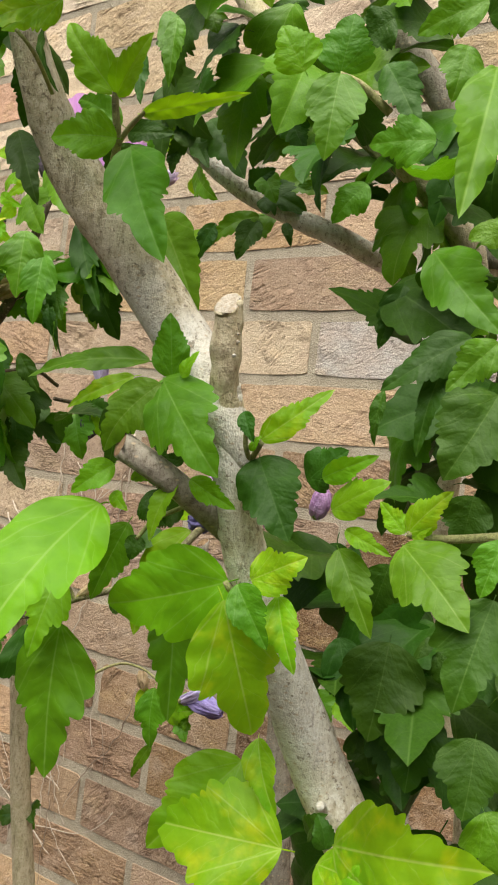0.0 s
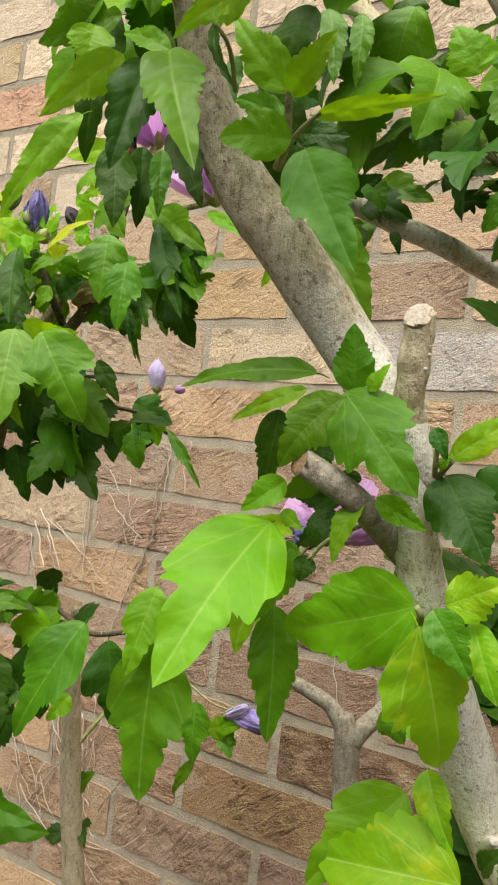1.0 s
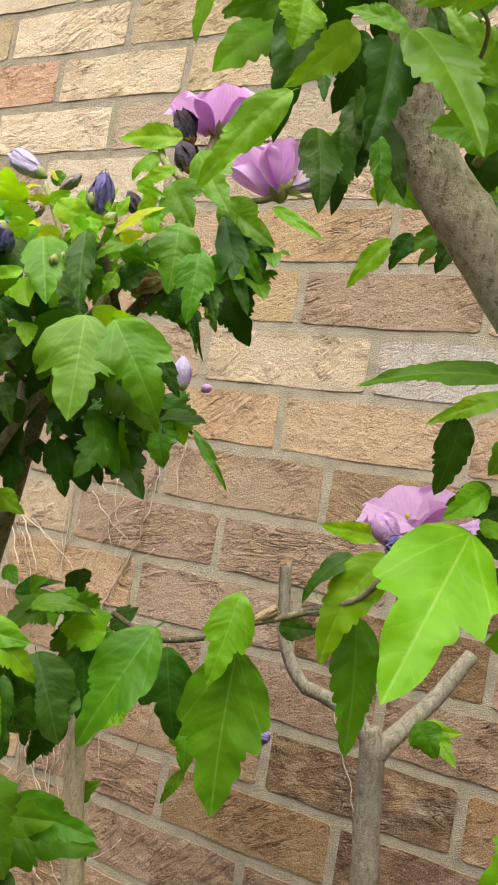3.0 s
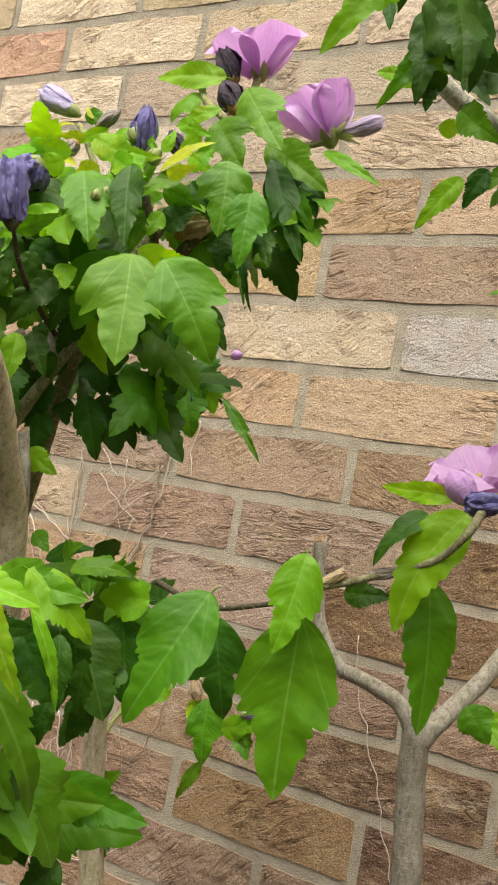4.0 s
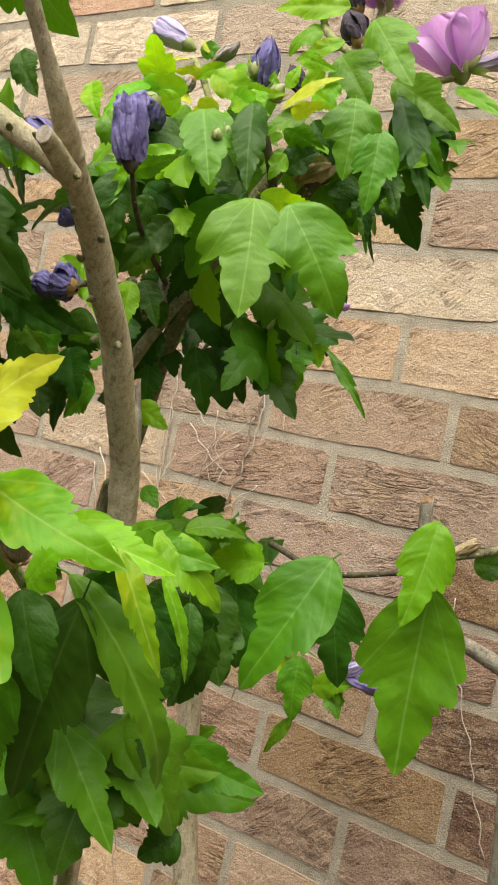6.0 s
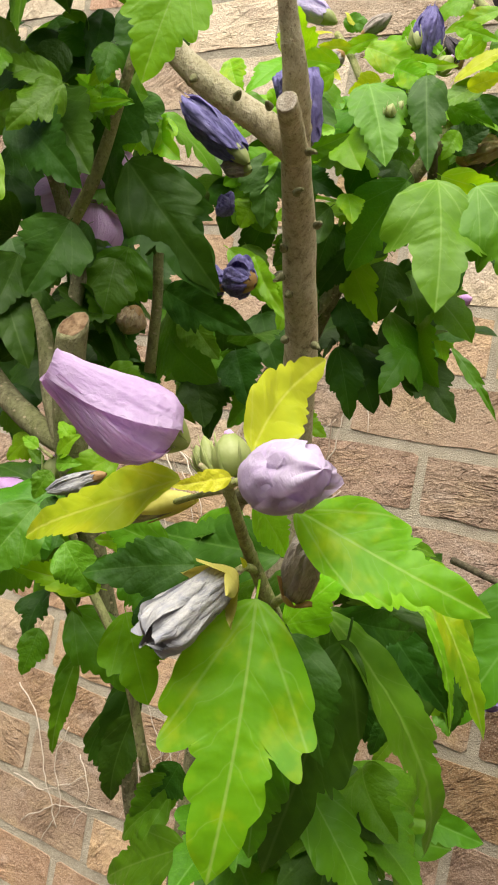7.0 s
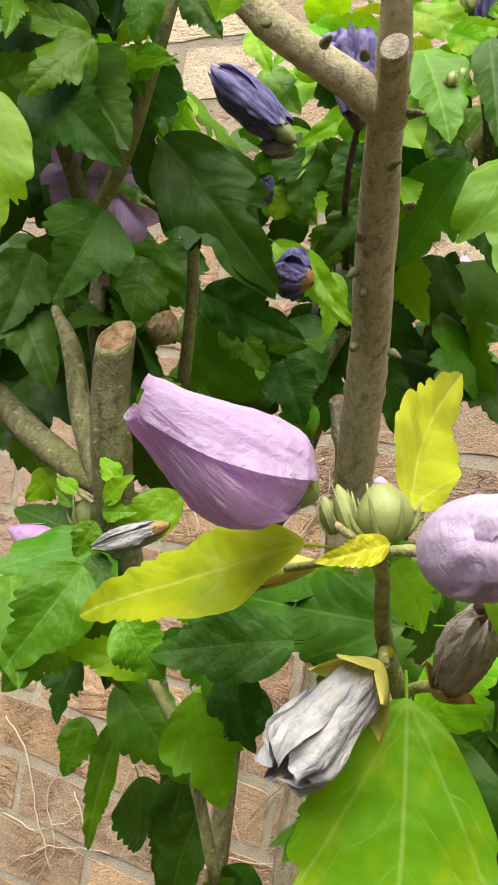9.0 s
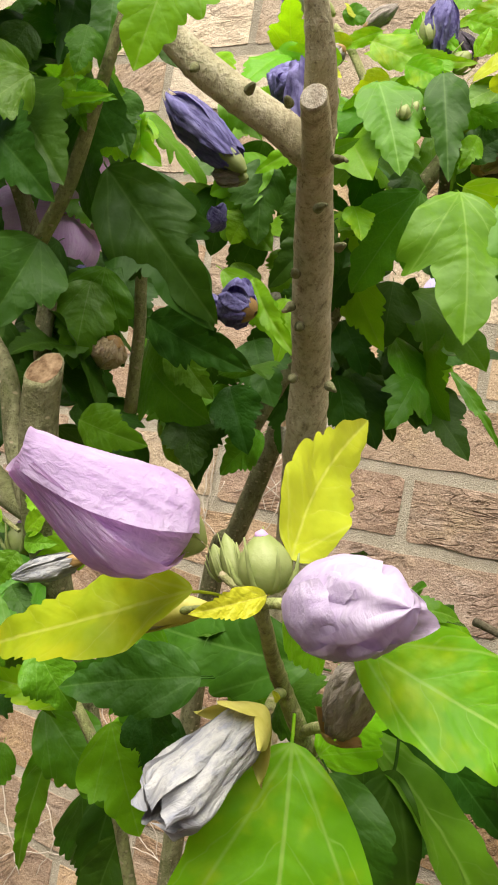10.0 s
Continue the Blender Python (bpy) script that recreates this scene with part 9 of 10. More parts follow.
# leaves and twig above the view, added to shade the stems and leaves below
foliage(far_left_shrub, (-0.200, -0.660, 1.360), (0.020, -0.680, 1.385), 22, 0.062, 0.03, ("green", "mature",), 73)
stem(far_left_shrub, "twig", [(-0.095, -0.650, 1.354), (-0.050, -0.662, 1.368), (-0.010, -0.672, 1.378), (0.025, -0.680, 1.386)], (0.0018, 0.0015, 0.0012, 0.0009), BARK_YOUNG, per=5)
foliage(far_left_shrub, (-0.140, -0.470, 1.292), (-0.061, -0.460, 1.269), 5, 0.05, 0.02, ("green", "fresh", "mature",), 71)
foliage(far_left_shrub, (-0.115, -0.500, 1.217), (-0.047, -0.470, 1.172), 7, 0.05, 0.022, ("mature", "green",), 72)
foliage(far_left_shrub, (-0.200, -0.540, 1.227), (-0.144, -0.520, 1.155), 5, 0.055, 0.02, ("mature",), 73)
foliage(far_left_shrub, (-0.185, -0.580, 1.290), (-0.142, -0.560, 1.239), 4, 0.055, 0.02, ("mature",), 74)
foliage(far_left_shrub, (-0.079, -0.460, 1.373), (-0.099, -0.460, 1.340), 4, 0.045, 0.02, ("lime", "fresh",), 75)
foliage(far_left_shrub, (-0.042, -0.470, 1.321), (-0.002, -0.450, 1.272), 6, 0.05, 0.022, ("green", "fresh", "mature",), 76)
foliage(far_left_shrub, (-0.061, -0.420, 1.264), (-0.016, -0.400, 1.216), 6, 0.055, 0.022, ("mature", "green",), 77)
foliage(far_left_shrub, (-0.180, -0.600, 1.326), (-0.110, -0.600, 1.278), 7, 0.055, 0.03, ("mature", "green",), 91)
foliage(far_left_shrub, (-0.155, -0.620, 1.261), (-0.129, -0.600, 1.164), 7, 0.055, 0.025, ("mature", "green",), 92)
foliage(far_left_shrub, (-0.175, -0.550, 1.241), (-0.128, -0.540, 1.171), 5, 0.05, 0.02, ("mature",), 93)
leaf(far_left_shrub, (-0.0560, -0.6350, 1.1350), (-0.0420, -0.6350, 1.1350), (0.00, -1.00, 0.09), 0.0070, 0.3, "fresh")
leaf(far_left_shrub, (-0.0650, -0.6400, 1.1280), (-0.0750, -0.6400, 1.1330), (0.20, -0.90, 0.40), 0.0060, 0.3, "green")
leaf(far_left_shrub, (-0.0600, -0.6300, 1.1280), (-0.0500, -0.6310, 1.1190), (0.32, -0.84, 0.45), 0.0080, 0.4, "green")
leaf(far_left_shrub, (-0.0690, -0.6500, 1.1060), (-0.0470, -0.6500, 1.1050), (0.01, -0.97, 0.26), 0.0110, 0.4, "green")
stem(creeper, "strand", [(-0.455, -0.003, 0.779), (-0.466, -0.006, 0.742), (-0.475, -0.004, 0.705), (-0.480, -0.005, 0.670)], (0.00048, 0.00048, 0.00041, 0.00034,), DRY_STRAW, sides=4, wiggle=0.006, per=7)
stem(creeper, "strand", [(-0.405, -0.003, 0.731), (-0.405, -0.006, 0.696), (-0.410, -0.004, 0.658), (-0.419, -0.005, 0.619)], (0.00048, 0.00048, 0.00041, 0.00034,), DRY_STRAW, sides=4, wiggle=0.006, per=7)
stem(creeper, "strand", [(-0.404, -0.003, 0.897), (-0.406, -0.006, 0.852), (-0.394, -0.004, 0.810), (-0.391, -0.005, 0.767)], (0.00048, 0.00048, 0.00041, 0.00034,), DRY_DARK, sides=4, wiggle=0.006, per=7)
stem(creeper, "strand", [(-0.352, -0.003, 0.840), (-0.345, -0.006, 0.798), (-0.322, -0.004, 0.760), (-0.300, -0.005, 0.724)], (0.00068, 0.00061, 0.00054, 0.00041,), DRY_STRAW, sides=4, wiggle=0.006, per=7)
stem(creeper, "strand", [(-0.344, -0.003, 0.833), (-0.327, -0.006, 0.799), (-0.329, -0.004, 0.760), (-0.318, -0.005, 0.725)], (0.00048, 0.00048, 0.00041, 0.00034,), DRY_DARK, sides=4, wiggle=0.006, per=7)
stem(creeper, "strand", [(-0.333, -0.003, 0.750), (-0.333, -0.006, 0.701), (-0.338, -0.004, 0.649), (-0.327, -0.005, 0.605)], (0.00068, 0.00061, 0.00054, 0.00041,), DRY_DARK, sides=4, wiggle=0.006, per=7)
stem(creeper, "strand", [(-0.391, -0.003, 0.868), (-0.393, -0.006, 0.822), (-0.383, -0.004, 0.778), (-0.378, -0.005, 0.733)], (0.00075, 0.00061, 0.00054, 0.00041,), DRY_DARK, sides=4, wiggle=0.006, per=7)
stem(creeper, "strand", [(-0.481, -0.003, 0.827), (-0.461, -0.006, 0.786), (-0.450, -0.004, 0.744), (-0.436, -0.005, 0.703)], (0.00075, 0.00068, 0.00054, 0.00048,), DRY_STRAW, sides=4, wiggle=0.006, per=7)
stem(creeper, "strand", [(-0.336, -0.003, 0.723), (-0.308, -0.006, 0.699), (-0.277, -0.004, 0.674), (-0.248, -0.005, 0.651)], (0.00048, 0.00041, 0.00041, 0.00027,), DRY_STRAW, sides=4, wiggle=0.006, per=7)
stem(creeper, "strand", [(-0.491, -0.003, 0.881), (-0.475, -0.006, 0.835), (-0.439, -0.004, 0.795), (-0.413, -0.005, 0.754)], (0.00075, 0.00068, 0.00054, 0.00048,), DRY_STRAW, sides=4, wiggle=0.006, per=7)
stem(creeper, "strand", [(-0.387, -0.003, 0.788), (-0.416, -0.006, 0.741), (-0.447, -0.004, 0.692), (-0.467, -0.005, 0.646)], (0.00048, 0.00048, 0.00041, 0.00034,), DRY_STRAW, sides=4, wiggle=0.006, per=7)
stem(creeper, "strand", [(-0.408, -0.003, 0.791), (-0.415, -0.006, 0.768), (-0.412, -0.004, 0.746), (-0.401, -0.005, 0.729)], (0.00075, 0.00068, 0.00054, 0.00048,), DRY_STRAW, sides=4, wiggle=0.006, per=7)
stem(creeper, "strand", [(-0.395, -0.003, 0.813), (-0.388, -0.006, 0.774), (-0.396, -0.004, 0.729), (-0.402, -0.005, 0.685)], (0.00075, 0.00061, 0.00054, 0.00048,), DRY_DARK, sides=4, wiggle=0.006, per=7)
stem(creeper, "strand", [(-0.417, -0.003, 0.780), (-0.400, -0.006, 0.754), (-0.378, -0.004, 0.729), (-0.366, -0.005, 0.703)], (0.00075, 0.00061, 0.00054, 0.00041,), DRY_STRAW, sides=4, wiggle=0.006, per=7)
stem(creeper, "strand", [(-0.390, -0.003, 0.908), (-0.382, -0.006, 0.872), (-0.370, -0.004, 0.836), (-0.346, -0.005, 0.805)], (0.00048, 0.00048, 0.00041, 0.00034,), DRY_STRAW, sides=4, wiggle=0.006, per=7)
stem(creeper, "strand", [(-0.488, -0.003, 0.818), (-0.459, -0.006, 0.795), (-0.447, -0.004, 0.765), (-0.422, -0.005, 0.741)], (0.00048, 0.00048, 0.00041, 0.00034,), DRY_STRAW, sides=4, wiggle=0.006, per=7)
stem(creeper, "strand", [(-0.446, -0.003, 1.115), (-0.417, -0.006, 1.100), (-0.396, -0.004, 1.085), (-0.366, -0.005, 1.071)], (0.00048, 0.00048, 0.00041, 0.00034,), DRY_STRAW, sides=4, wiggle=0.006, per=7)
stem(creeper, "strand", [(-0.462, -0.003, 1.096), (-0.448, -0.006, 1.077), (-0.439, -0.004, 1.057), (-0.431, -0.005, 1.037)], (0.00075, 0.00068, 0.00054, 0.00048,), DRY_STRAW, sides=4, wiggle=0.006, per=7)
stem(creeper, "strand", [(-0.483, -0.003, 1.112), (-0.459, -0.006, 1.082), (-0.427, -0.004, 1.054), (-0.413, -0.005, 1.024)], (0.00054, 0.00048, 0.00041, 0.00034,), DRY_DARK, sides=4, wiggle=0.006, per=7)
stem(creeper, "strand", [(-0.496, -0.003, 1.094), (-0.482, -0.006, 1.064), (-0.475, -0.004, 1.033), (-0.460, -0.005, 1.004)], (0.00075, 0.00068, 0.00054, 0.00048,), DRY_STRAW, sides=4, wiggle=0.006, per=7)
stem(creeper, "strand", [(-0.470, -0.003, 1.120), (-0.414, -0.006, 1.097), (-0.375, -0.004, 1.073), (-0.345, -0.005, 1.048)], (0.00075, 0.00068, 0.00054, 0.00041,), DRY_STRAW, sides=4, wiggle=0.006, per=7)
stem(creeper, "strand", [(-0.267, -0.003, 1.189), (-0.288, -0.006, 1.167), (-0.317, -0.004, 1.145), (-0.350, -0.005, 1.120)], (0.00068, 0.00061, 0.00054, 0.00041,), DRY_STRAW, sides=4, wiggle=0.006, per=7)
stem(creeper, "strand", [(-0.339, -0.003, 1.093), (-0.350, -0.006, 1.068), (-0.357, -0.004, 1.044), (-0.356, -0.005, 1.021)], (0.00048, 0.00048, 0.00041, 0.00034,), DRY_STRAW, sides=4, wiggle=0.006, per=7)
stem(creeper, "strand", [(-0.243, -0.003, 1.113), (-0.259, -0.006, 1.096), (-0.279, -0.004, 1.079), (-0.283, -0.005, 1.066)], (0.00068, 0.00061, 0.00054, 0.00041,), DRY_STRAW, sides=4, wiggle=0.006, per=7)
stem(creeper, "strand", [(-0.317, -0.003, 1.145), (-0.322, -0.006, 1.116), (-0.329, -0.004, 1.087), (-0.333, -0.005, 1.057)], (0.00068, 0.00061, 0.00054, 0.00041,), DRY_DARK, sides=4, wiggle=0.006, per=7)
stem(creeper, "strand", [(-0.306, -0.003, 1.167), (-0.308, -0.006, 1.146), (-0.300, -0.004, 1.128), (-0.302, -0.005, 1.109)], (0.00068, 0.00061, 0.00054, 0.00041,), DRY_STRAW, sides=4, wiggle=0.006, per=7)
stem(creeper, "strand", [(-0.370, -0.003, 1.128), (-0.381, -0.006, 1.098), (-0.396, -0.004, 1.068), (-0.405, -0.005, 1.038)], (0.00048, 0.00048, 0.00041, 0.00034,), DRY_STRAW, sides=4, wiggle=0.006, per=7)
stem(creeper, "strand", [(-0.282, -0.003, 1.155), (-0.309, -0.006, 1.131), (-0.330, -0.004, 1.107), (-0.358, -0.005, 1.081)], (0.00068, 0.00061, 0.00054, 0.00041,), DRY_STRAW, sides=4, wiggle=0.006, per=7)
stem(creeper, "strand", [(-0.292, -0.003, 1.121), (-0.299, -0.006, 1.105), (-0.302, -0.004, 1.090), (-0.325, -0.005, 1.071)], (0.00068, 0.00061, 0.00054, 0.00041,), DRY_STRAW, sides=4, wiggle=0.006, per=7)
stem(creeper, "strand", [(-0.318, -0.003, 1.190), (-0.314, -0.006, 1.161), (-0.320, -0.004, 1.131), (-0.308, -0.005, 1.103)], (0.00068, 0.00061, 0.00054, 0.00041,), DRY_STRAW, sides=4, wiggle=0.006, per=7)
stem(creeper, "strand", [(-0.329, -0.003, 0.847), (-0.316, -0.006, 0.835), (-0.315, -0.004, 0.819), (-0.313, -0.005, 0.804)], (0.00068, 0.00061, 0.00054, 0.00041,), DRY_STRAW, sides=4, wiggle=0.006, per=7)
stem(creeper, "strand", [(-0.264, -0.003, 0.939), (-0.265, -0.006, 0.905), (-0.275, -0.004, 0.868), (-0.263, -0.005, 0.837)], (0.00068, 0.00061, 0.00054, 0.00041,), DRY_STRAW, sides=4, wiggle=0.006, per=7)
stem(creeper, "strand", [(-0.261, -0.003, 0.878), (-0.248, -0.006, 0.851), (-0.244, -0.004, 0.821), (-0.241, -0.005, 0.792)], (0.00068, 0.00061, 0.00054, 0.00041,), DRY_DARK, sides=4, wiggle=0.006, per=7)
stem(creeper, "strand", [(-0.331, -0.003, 0.902), (-0.325, -0.006, 0.873), (-0.333, -0.004, 0.842), (-0.336, -0.005, 0.811)], (0.00068, 0.00061, 0.00054, 0.00041,), DRY_STRAW, sides=4, wiggle=0.006, per=7)
stem(creeper, "strand", [(-0.333, -0.003, 0.860), (-0.369, -0.006, 0.812), (-0.412, -0.004, 0.761), (-0.449, -0.005, 0.710)], (0.00068, 0.00061, 0.00054, 0.00048,), DRY_STRAW, sides=4, wiggle=0.006, per=7)
stem(creeper, "strand", [(-0.263, -0.003, 0.816), (-0.273, -0.006, 0.795), (-0.291, -0.004, 0.771), (-0.306, -0.005, 0.747)], (0.00048, 0.00041, 0.00041, 0.00034,), DRY_STRAW, sides=4, wiggle=0.006, per=7)
leaf(wall_stems, (-0.0460, -0.0800, 0.9670), (-0.0700, -0.0850, 0.9440), (-0.22, -0.95, 0.24), 0.0204, 0.3, "fresh", 0.5, 0.22)
leaf(wall_stems, (-0.0620, -0.0800, 0.9460), (-0.0530, -0.0850, 0.9280), (0.44, -0.88, 0.15), 0.0133, 0.3, "green", 0.5, 0.22)
leaf(wall_stems, (-0.1110, -0.0800, 0.9500), (-0.1250, -0.0850, 0.9650), (0.30, -0.88, 0.37), 0.0081, 0.3, "lime", 0.5, 0.22)
leaf(left_shrub, (0.0490, -0.5200, 1.0070), (0.0990, -0.5000, 0.9970), (0.40, -0.90, 0.18), 0.0270, 0.5, "green", 0.7, 0.2)
foliage(left_shrub, (0.004, -0.600, 1.061), (0.084, -0.580, 1.008), 9, 0.038, 0.025, ("mature", "green",), 53)
foliage(far_left_shrub, (-0.115, -0.600, 1.095), (-0.035, -0.600, 1.065), 4, 0.034, 0.022, ("green", "mature", "fresh",), 94)
leaf(far_left_shrub, (-0.0380, -0.6650, 1.1020), (-0.0430, -0.6840, 1.0790), (0.68, -0.63, 0.38), 0.0210, 0.35, "green", 0.6, 0.2)
leaf(far_left_shrub, (-0.0510, -0.6600, 1.1120), (-0.0320, -0.6620, 1.1000), (0.24, -0.82, 0.52), 0.0150, 0.4, "green")
foliage(shrub_back, (0.198, -0.470, 1.503), (0.323, -0.470, 1.465), 12, 0.052, 0.022, ("green", "fresh", "mature",), 97)
foliage(shrub_back, (0.238, -0.470, 1.442), (0.332, -0.470, 1.385), 12, 0.052, 0.022, ("green", "mature",), 98)
foliage(twig_shrub, (-0.058, -0.400, 1.108), (0.010, -0.400, 1.084), 9, 0.045, 0.02, ("green", "mature",), 54)
foliage(twig_shrub, (-0.032, -0.420, 1.108), (0.024, -0.420, 1.094), 5, 0.04, 0.012, ("green",), 55)
foliage(shrub_near, (0.157, -0.600, 1.447), (0.239, -0.610, 1.399), 8, 0.055, 0.016, ("mature", "green", "fresh",), 56)
foliage(far_left_shrub, (-0.177, -0.610, 1.345), (-0.089, -0.610, 1.292), 8, 0.055, 0.02, ("mature", "mature", "green",), 57)
foliage(far_left_shrub, (-0.139, -0.600, 1.214), (-0.087, -0.585, 1.183), 4, 0.05, 0.016, ("mature",), 58)
foliage(far_left_shrub, (-0.133, -0.530, 1.210), (-0.035, -0.510, 1.170), 4, 0.05, 0.02, ("mature", "green",), 59)
leaf(far_left_shrub, (-0.0100, -0.6600, 1.1400), (-0.0270, -0.6680, 1.1240), (0.42, -0.91, 0.00), 0.0150, 0.4, "fresh", 0.5, 0.2)
leaf(far_left_shrub, (-0.0250, -0.6800, 1.1180), (-0.0350, -0.6950, 1.0880), (0.60, -0.78, 0.19), 0.0220, 0.3, "green", 0.5, 0.2)
leaf(far_left_shrub, (-0.0290, -0.6700, 1.1350), (-0.0200, -0.6700, 1.1440), (-0.03, -1.00, 0.03), 0.0076, 0.3, "fresh")
leaf(far_left_shrub, (-0.0390, -0.6700, 1.1360), (-0.0480, -0.6700, 1.1390), (0.12, -0.93, 0.36), 0.0050, 0.2, "lime")
leaf(far_left_shrub, (-0.0290, -0.6700, 1.1320), (-0.0170, -0.6700, 1.1340), (-0.01, -1.00, 0.05), 0.0060, 0.3, "green")
leaf(far_left_shrub, (-0.0310, -0.6700, 1.1290), (-0.0350, -0.6720, 1.1180), (0.55, -0.84, -0.05), 0.0100, 0.3, "green")
leaf(far_left_shrub, (-0.0330, -0.6600, 1.1400), (-0.0410, -0.6600, 1.1470), (0.33, -0.86, 0.38), 0.0070, 0.4, "fresh")
leaf(far_left_shrub, (-0.0310, -0.6700, 1.1190), (-0.0200, -0.6710, 1.1120), (0.24, -0.84, 0.49), 0.0090, 0.4, "mature")
leaf(far_left_shrub, (-0.0080, -0.6400, 1.1000), (0.0060, -0.6430, 1.0800), (0.39, -0.83, 0.40), 0.0180, 0.4, "green", 0.6, 0.2)
leaf(far_left_shrub, (-0.0090, -0.6800, 1.1080), (0.0020, -0.6730, 1.0930), (0.65, -0.75, 0.13), 0.0160, 0.3, "green", 0.6, 0.2)
foliage(far_left_shrub, (-0.070, -0.630, 1.111), (-0.031, -0.620, 1.093), 4, 0.05, 0.016, ("green", "mature",), 60)
stem(far_left_shrub, "twig", [(-0.041, -0.660, 1.133), (-0.047, -0.660, 1.135), (-0.050, -0.665, 1.139)], (0.0007, 0.0007, 0.0005,), BARK_YOUNG, per=4)
foliage(far_left_shrub, (-0.230, -0.500, 1.372), (-0.148, -0.500, 1.303), 5, 0.055, 0.018, ("mature", "green",), 61)
furled(shrub_back, (0.341, -0.500, 1.203), (0.347, -0.505, 1.215), 0.0044, PETAL_PINK, CALYX_GREEN, "small magenta bloom", crinkle=0.3, tail=0.7)
furled(shrub_back, (0.387, -0.460, 1.318), (0.381, -0.465, 1.330), 0.0058, PETAL_PINK, CALYX_GREEN, "pink half hidden bloom", crinkle=0.12)
stem(shrub_near, "spur", [(0.374, -0.523, 1.083), (0.379, -0.532, 1.089), (0.382, -0.538, 1.092)], (0.0031, 0.0025, 0.0016,), BARK_SILVER)
leaf(shrub_near, (0.3790, -0.5400, 1.0800), (0.3890, -0.5450, 1.0930), (-0.46, -0.89, 0.02), 0.0097, 0.2, "mature", 0.9, 0.5)
leaf(shrub_near, (0.3570, -0.5500, 1.1140), (0.3720, -0.5540, 1.0880), (0.15, -0.96, 0.24), 0.0140, 0.3, "lime", 0.7, 0.3)
leaf(left_shrub, (0.0390, -0.5100, 1.0880), (0.0660, -0.5080, 1.0410), (0.52, -0.81, 0.26), 0.0380, 0.3, "mature", 0.5, 0.2)
leaf(shrub_near, (0.2520, -0.6450, 1.4120), (0.2620, -0.6550, 1.3770), (0.68, -0.63, 0.37), 0.0220, 0.5, "green", 0.5, 0.2)
leaf(shrub_near, (0.1630, -0.6300, 1.4450), (0.2060, -0.6470, 1.3950), (0.35, -0.76, 0.55), 0.0280, 0.3, "green", 0.5, 0.2)
leaf(shrub_near, (0.2300, -0.6000, 1.3970), (0.2190, -0.5950, 1.3640), (0.67, -0.67, -0.32), 0.0180, 0.3, "mature")
# twig and leaves added out of view, casting shade on the upper limb
stem(shrub_near, "twig", [(0.241, -0.650, 1.452), (0.268, -0.665, 1.451), (0.302, -0.680, 1.443), (0.344, -0.700, 1.421)], (0.0025, 0.0020, 0.0015, 0.0010,), BARK_YOUNG, per=4)
foliage(shrub_near, (0.274, -0.680, 1.457), (0.341, -0.700, 1.424), 9, 0.062, 0.03, ("green", "mature",), 71)
# one more unseen twig with leaves, added to darken the far left growth beneath
stem(far_left_shrub, "twig", [(-0.056, -0.640, 1.319), (-0.065, -0.650, 1.336), (-0.095, -0.650, 1.354), (-0.141, -0.645, 1.373)], (0.0018, 0.0016, 0.0013, 0.0010,), BARK_YOUNG, per=4)
foliage(far_left_shrub, (-0.083, -0.655, 1.350), (-0.158, -0.645, 1.384), 6, 0.065, 0.03, ("green", "mature",), 72)


# ---- brick wall ----
PITCH, COURSE, TOP0 = 0.2235, 0.075, 1.40
LIE = {-6: 0.007, -5: -0.1065, -4: 0.007, -3: -0.105, -2: 0.0, -1: -0.104, 0: 0.0, 1: -0.102, 2: -0.030, 3: -0.158, 4: -0.042, 5: -0.15, 6: -0.05, 7: 0.047, 8: -0.057, 9: 0.04, 10: -0.06}
# high courses paler, low ones darker: brick colour with shade low down painted in
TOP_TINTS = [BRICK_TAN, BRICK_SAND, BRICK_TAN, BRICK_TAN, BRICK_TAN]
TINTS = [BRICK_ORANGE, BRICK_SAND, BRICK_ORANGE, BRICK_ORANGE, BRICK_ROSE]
LOW_SHADED_TINTS = [BRICK_ROSE, BRICK_ORANGE, BRICK_ROSE, BRICK_ROSE]
DEEP_SHADED_TINTS = [BRICK_BROWN, BRICK_GOLD, BRICK_RUSSET]
DEEP_SHADED_LEFT = [BRICK_ROSE, BRICK_RUSSET, BRICK_ROSE, BRICK_ORANGE]
SPECIAL = {}
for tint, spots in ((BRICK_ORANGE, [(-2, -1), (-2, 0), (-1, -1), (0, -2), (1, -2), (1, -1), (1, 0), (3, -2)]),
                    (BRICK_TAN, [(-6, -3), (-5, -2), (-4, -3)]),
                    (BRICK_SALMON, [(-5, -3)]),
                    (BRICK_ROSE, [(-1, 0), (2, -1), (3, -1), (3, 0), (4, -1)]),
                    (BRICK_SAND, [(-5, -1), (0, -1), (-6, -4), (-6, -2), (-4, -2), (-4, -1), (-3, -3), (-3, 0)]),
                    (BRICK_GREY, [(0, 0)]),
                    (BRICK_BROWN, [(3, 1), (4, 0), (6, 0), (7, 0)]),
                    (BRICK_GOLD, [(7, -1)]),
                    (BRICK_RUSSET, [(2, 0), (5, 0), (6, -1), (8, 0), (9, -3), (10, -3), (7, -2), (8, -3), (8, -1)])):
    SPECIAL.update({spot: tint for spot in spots})


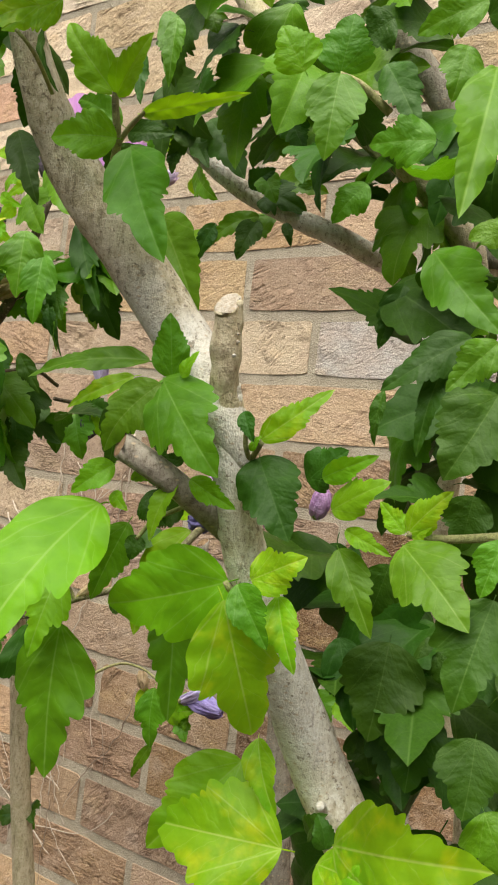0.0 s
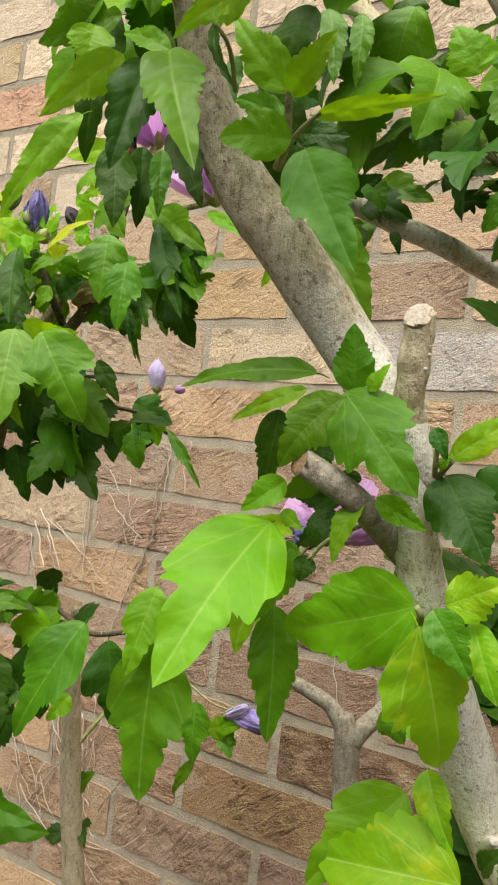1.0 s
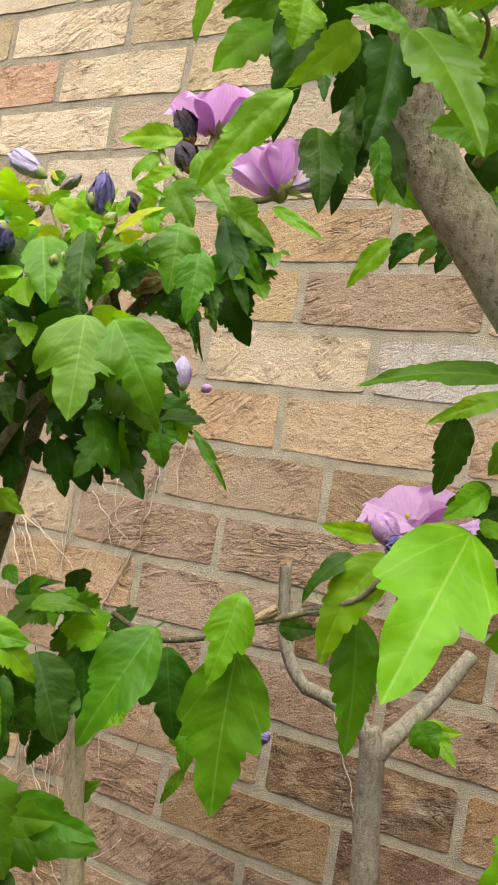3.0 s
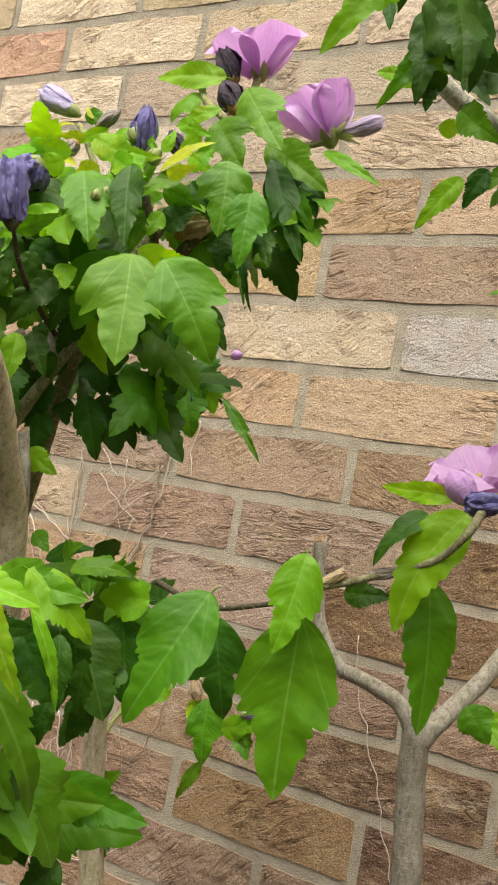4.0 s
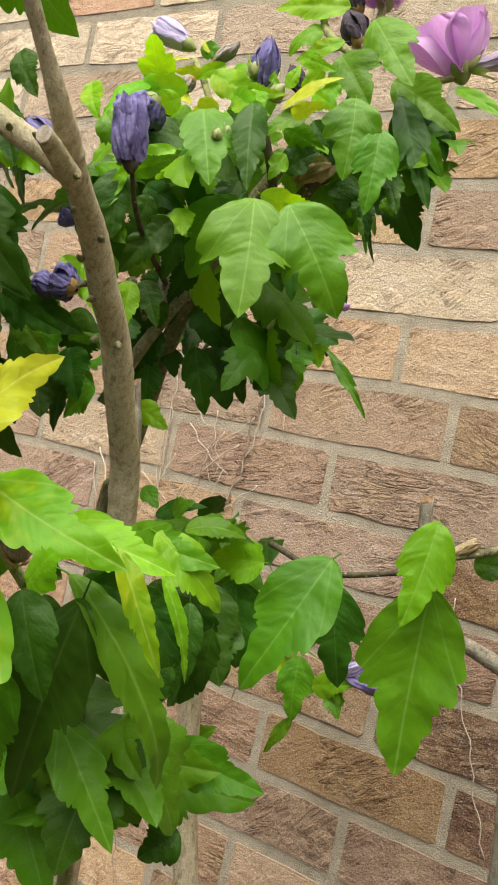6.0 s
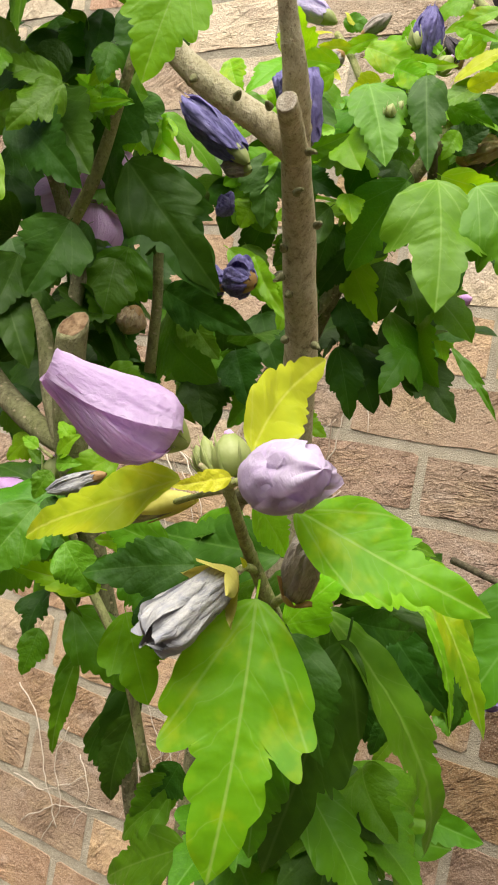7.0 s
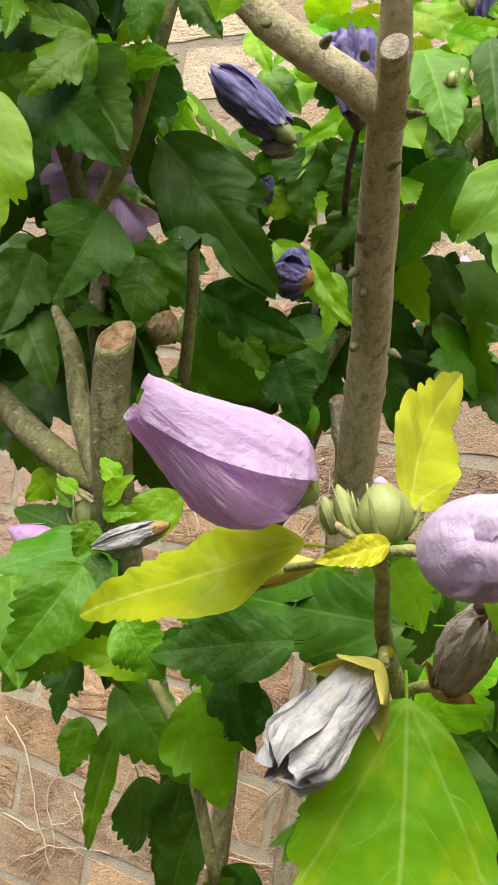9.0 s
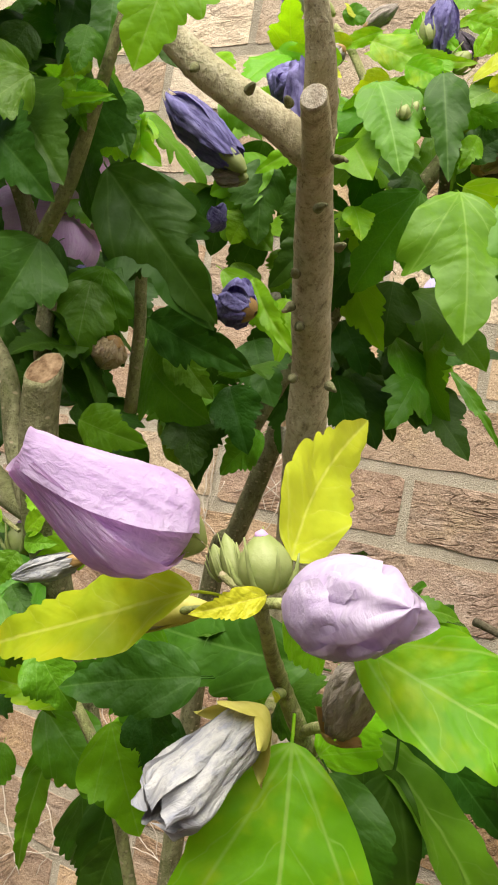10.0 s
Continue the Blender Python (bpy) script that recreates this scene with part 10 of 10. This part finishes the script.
def brick_mesh(seed, material):
    """A drag-faced brick, 211 x 62 mm on its face, with worn uneven edges and blunt corners."""
    rng = random.Random(seed)
    xs = (0.0058, 0.0105, 0.04, 0.075, 0.11, 0.145, 0.18, PITCH - 0.0105, PITCH - 0.0058)
    low, high = 0.0066, 0.0684
    ring = [(x, low) for x in xs] + [(x, high) for x in xs[::-1]]
    n = len(ring)
    edge = []
    for i, (x, z) in enumerate(ring):
        inward = 0.0020 if x in (xs[0], xs[-1]) else 0.0
        z += (inward if z == low else -inward) + rng.uniform(-0.0016, 0.0016)
        edge.append((x + rng.uniform(-0.001, 0.001), z))
    verts = [(x, rng.uniform(-0.0008, 0.0006), z) for x, z in edge]
    verts += [(x + (0.0012 if x > PITCH / 2 else -0.0012), 0.02, z + (0.0010 if z > 0.037 else -0.0010)) for x, z in edge]
    faces = [(i, i + 1, n - 2 - i, n - 1 - i) for i in range(n // 2 - 1)]
    for i in range(n):
        k = (i + 1) % n
        faces.append((i, n + i, n + k, k))
    return mesh_of("brick", verts, faces, material, smooth=False)


wall = new("wall_north")
WORLD[wall] = Matrix.Identity(4)
tagged(wall, "tan and orange drag-faced brick wall with grey mortar", "wall", kind="structure")
mv = [(x, y, z) for x in (-5.0, 4.0) for y in (0.0011, 0.22) for z in (-0.05, 2.74)]
mf = [(0, 1, 3, 2), (4, 6, 7, 5), (0, 4, 5, 1), (2, 3, 7, 6), (1, 5, 7, 3), (0, 2, 6, 4)]
part("mortar", mesh_of("mortar", mv, mf, MORTAR, smooth=False), Matrix.Identity(4), wall, "grey-tan gritty mortar")

brick_rng = random.Random(4)
shapes = {}
rest_high, rest_low = ([], []), ([], [])
for course in range(-18, 19):
    lie = LIE.get(course, (-0.105 if course % 2 else 0.0) + brick_rng.uniform(-0.02, 0.02))
    z0 = TOP0 - COURSE * (course + 1)
    for k in range(-22, 18):
        x0 = lie + k * PITCH
        tint = SPECIAL.get((course, k), brick_rng.choice((DEEP_SHADED_TINTS if k >= 0 else DEEP_SHADED_LEFT) if 5 <= course else LOW_SHADED_TINTS if 2 <= course else TINTS if -2 <= course else TOP_TINTS))
        shape = brick_rng.randrange(8)
        if -9 <= course <= 11 and -1.35 < x0 < 0.55:
            key = (shape, tint.name)
            if key not in shapes:
                shapes[key] = brick_mesh(40 + shape, tint)
            part("brick", shapes[key], Matrix.Translation((x0, 0, z0)), wall)
        elif -4.9 < x0 < 3.7:
            rest_v, rest_f = rest_low if course >= 2 else rest_high
            b = len(rest_v)
            rest_v += [(x0 + dx, dy, z0 + dz) for dy in (0.0, 0.006) for dx, dz in ((0.005, 0.005), (PITCH - 0.005, 0.005), (PITCH - 0.005, 0.070), (0.005, 0.070))]
            rest_f += [(b, b + 1, b + 2, b + 3)] + [(b + i, b + 4 + i, b + 4 + (i + 1) % 4, b + (i + 1) % 4) for i in range(4)]
for (rest_v, rest_f), tint, said in ((rest_high, BRICK_SAND, "further tan bricks high on the wall"), (rest_low, BRICK_ROSE, "further bricks low on the wall, browned partly for shade")):
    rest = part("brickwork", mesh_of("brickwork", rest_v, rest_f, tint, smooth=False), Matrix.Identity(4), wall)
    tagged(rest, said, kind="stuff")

# unseen wall added to close the garden behind the walk and block low sky
fv = [(x, y, z) for x in (-6.0, 6.0) for y in (-3.4, -3.25) for z in (-0.02, 1.8)]
closing = new("wall_south", mesh_of("wall_south", fv, mf, BRICK_BROWN, smooth=False))
tagged(closing, "unseen plain brown wall, added to block low sky light", "wall", kind="structure")
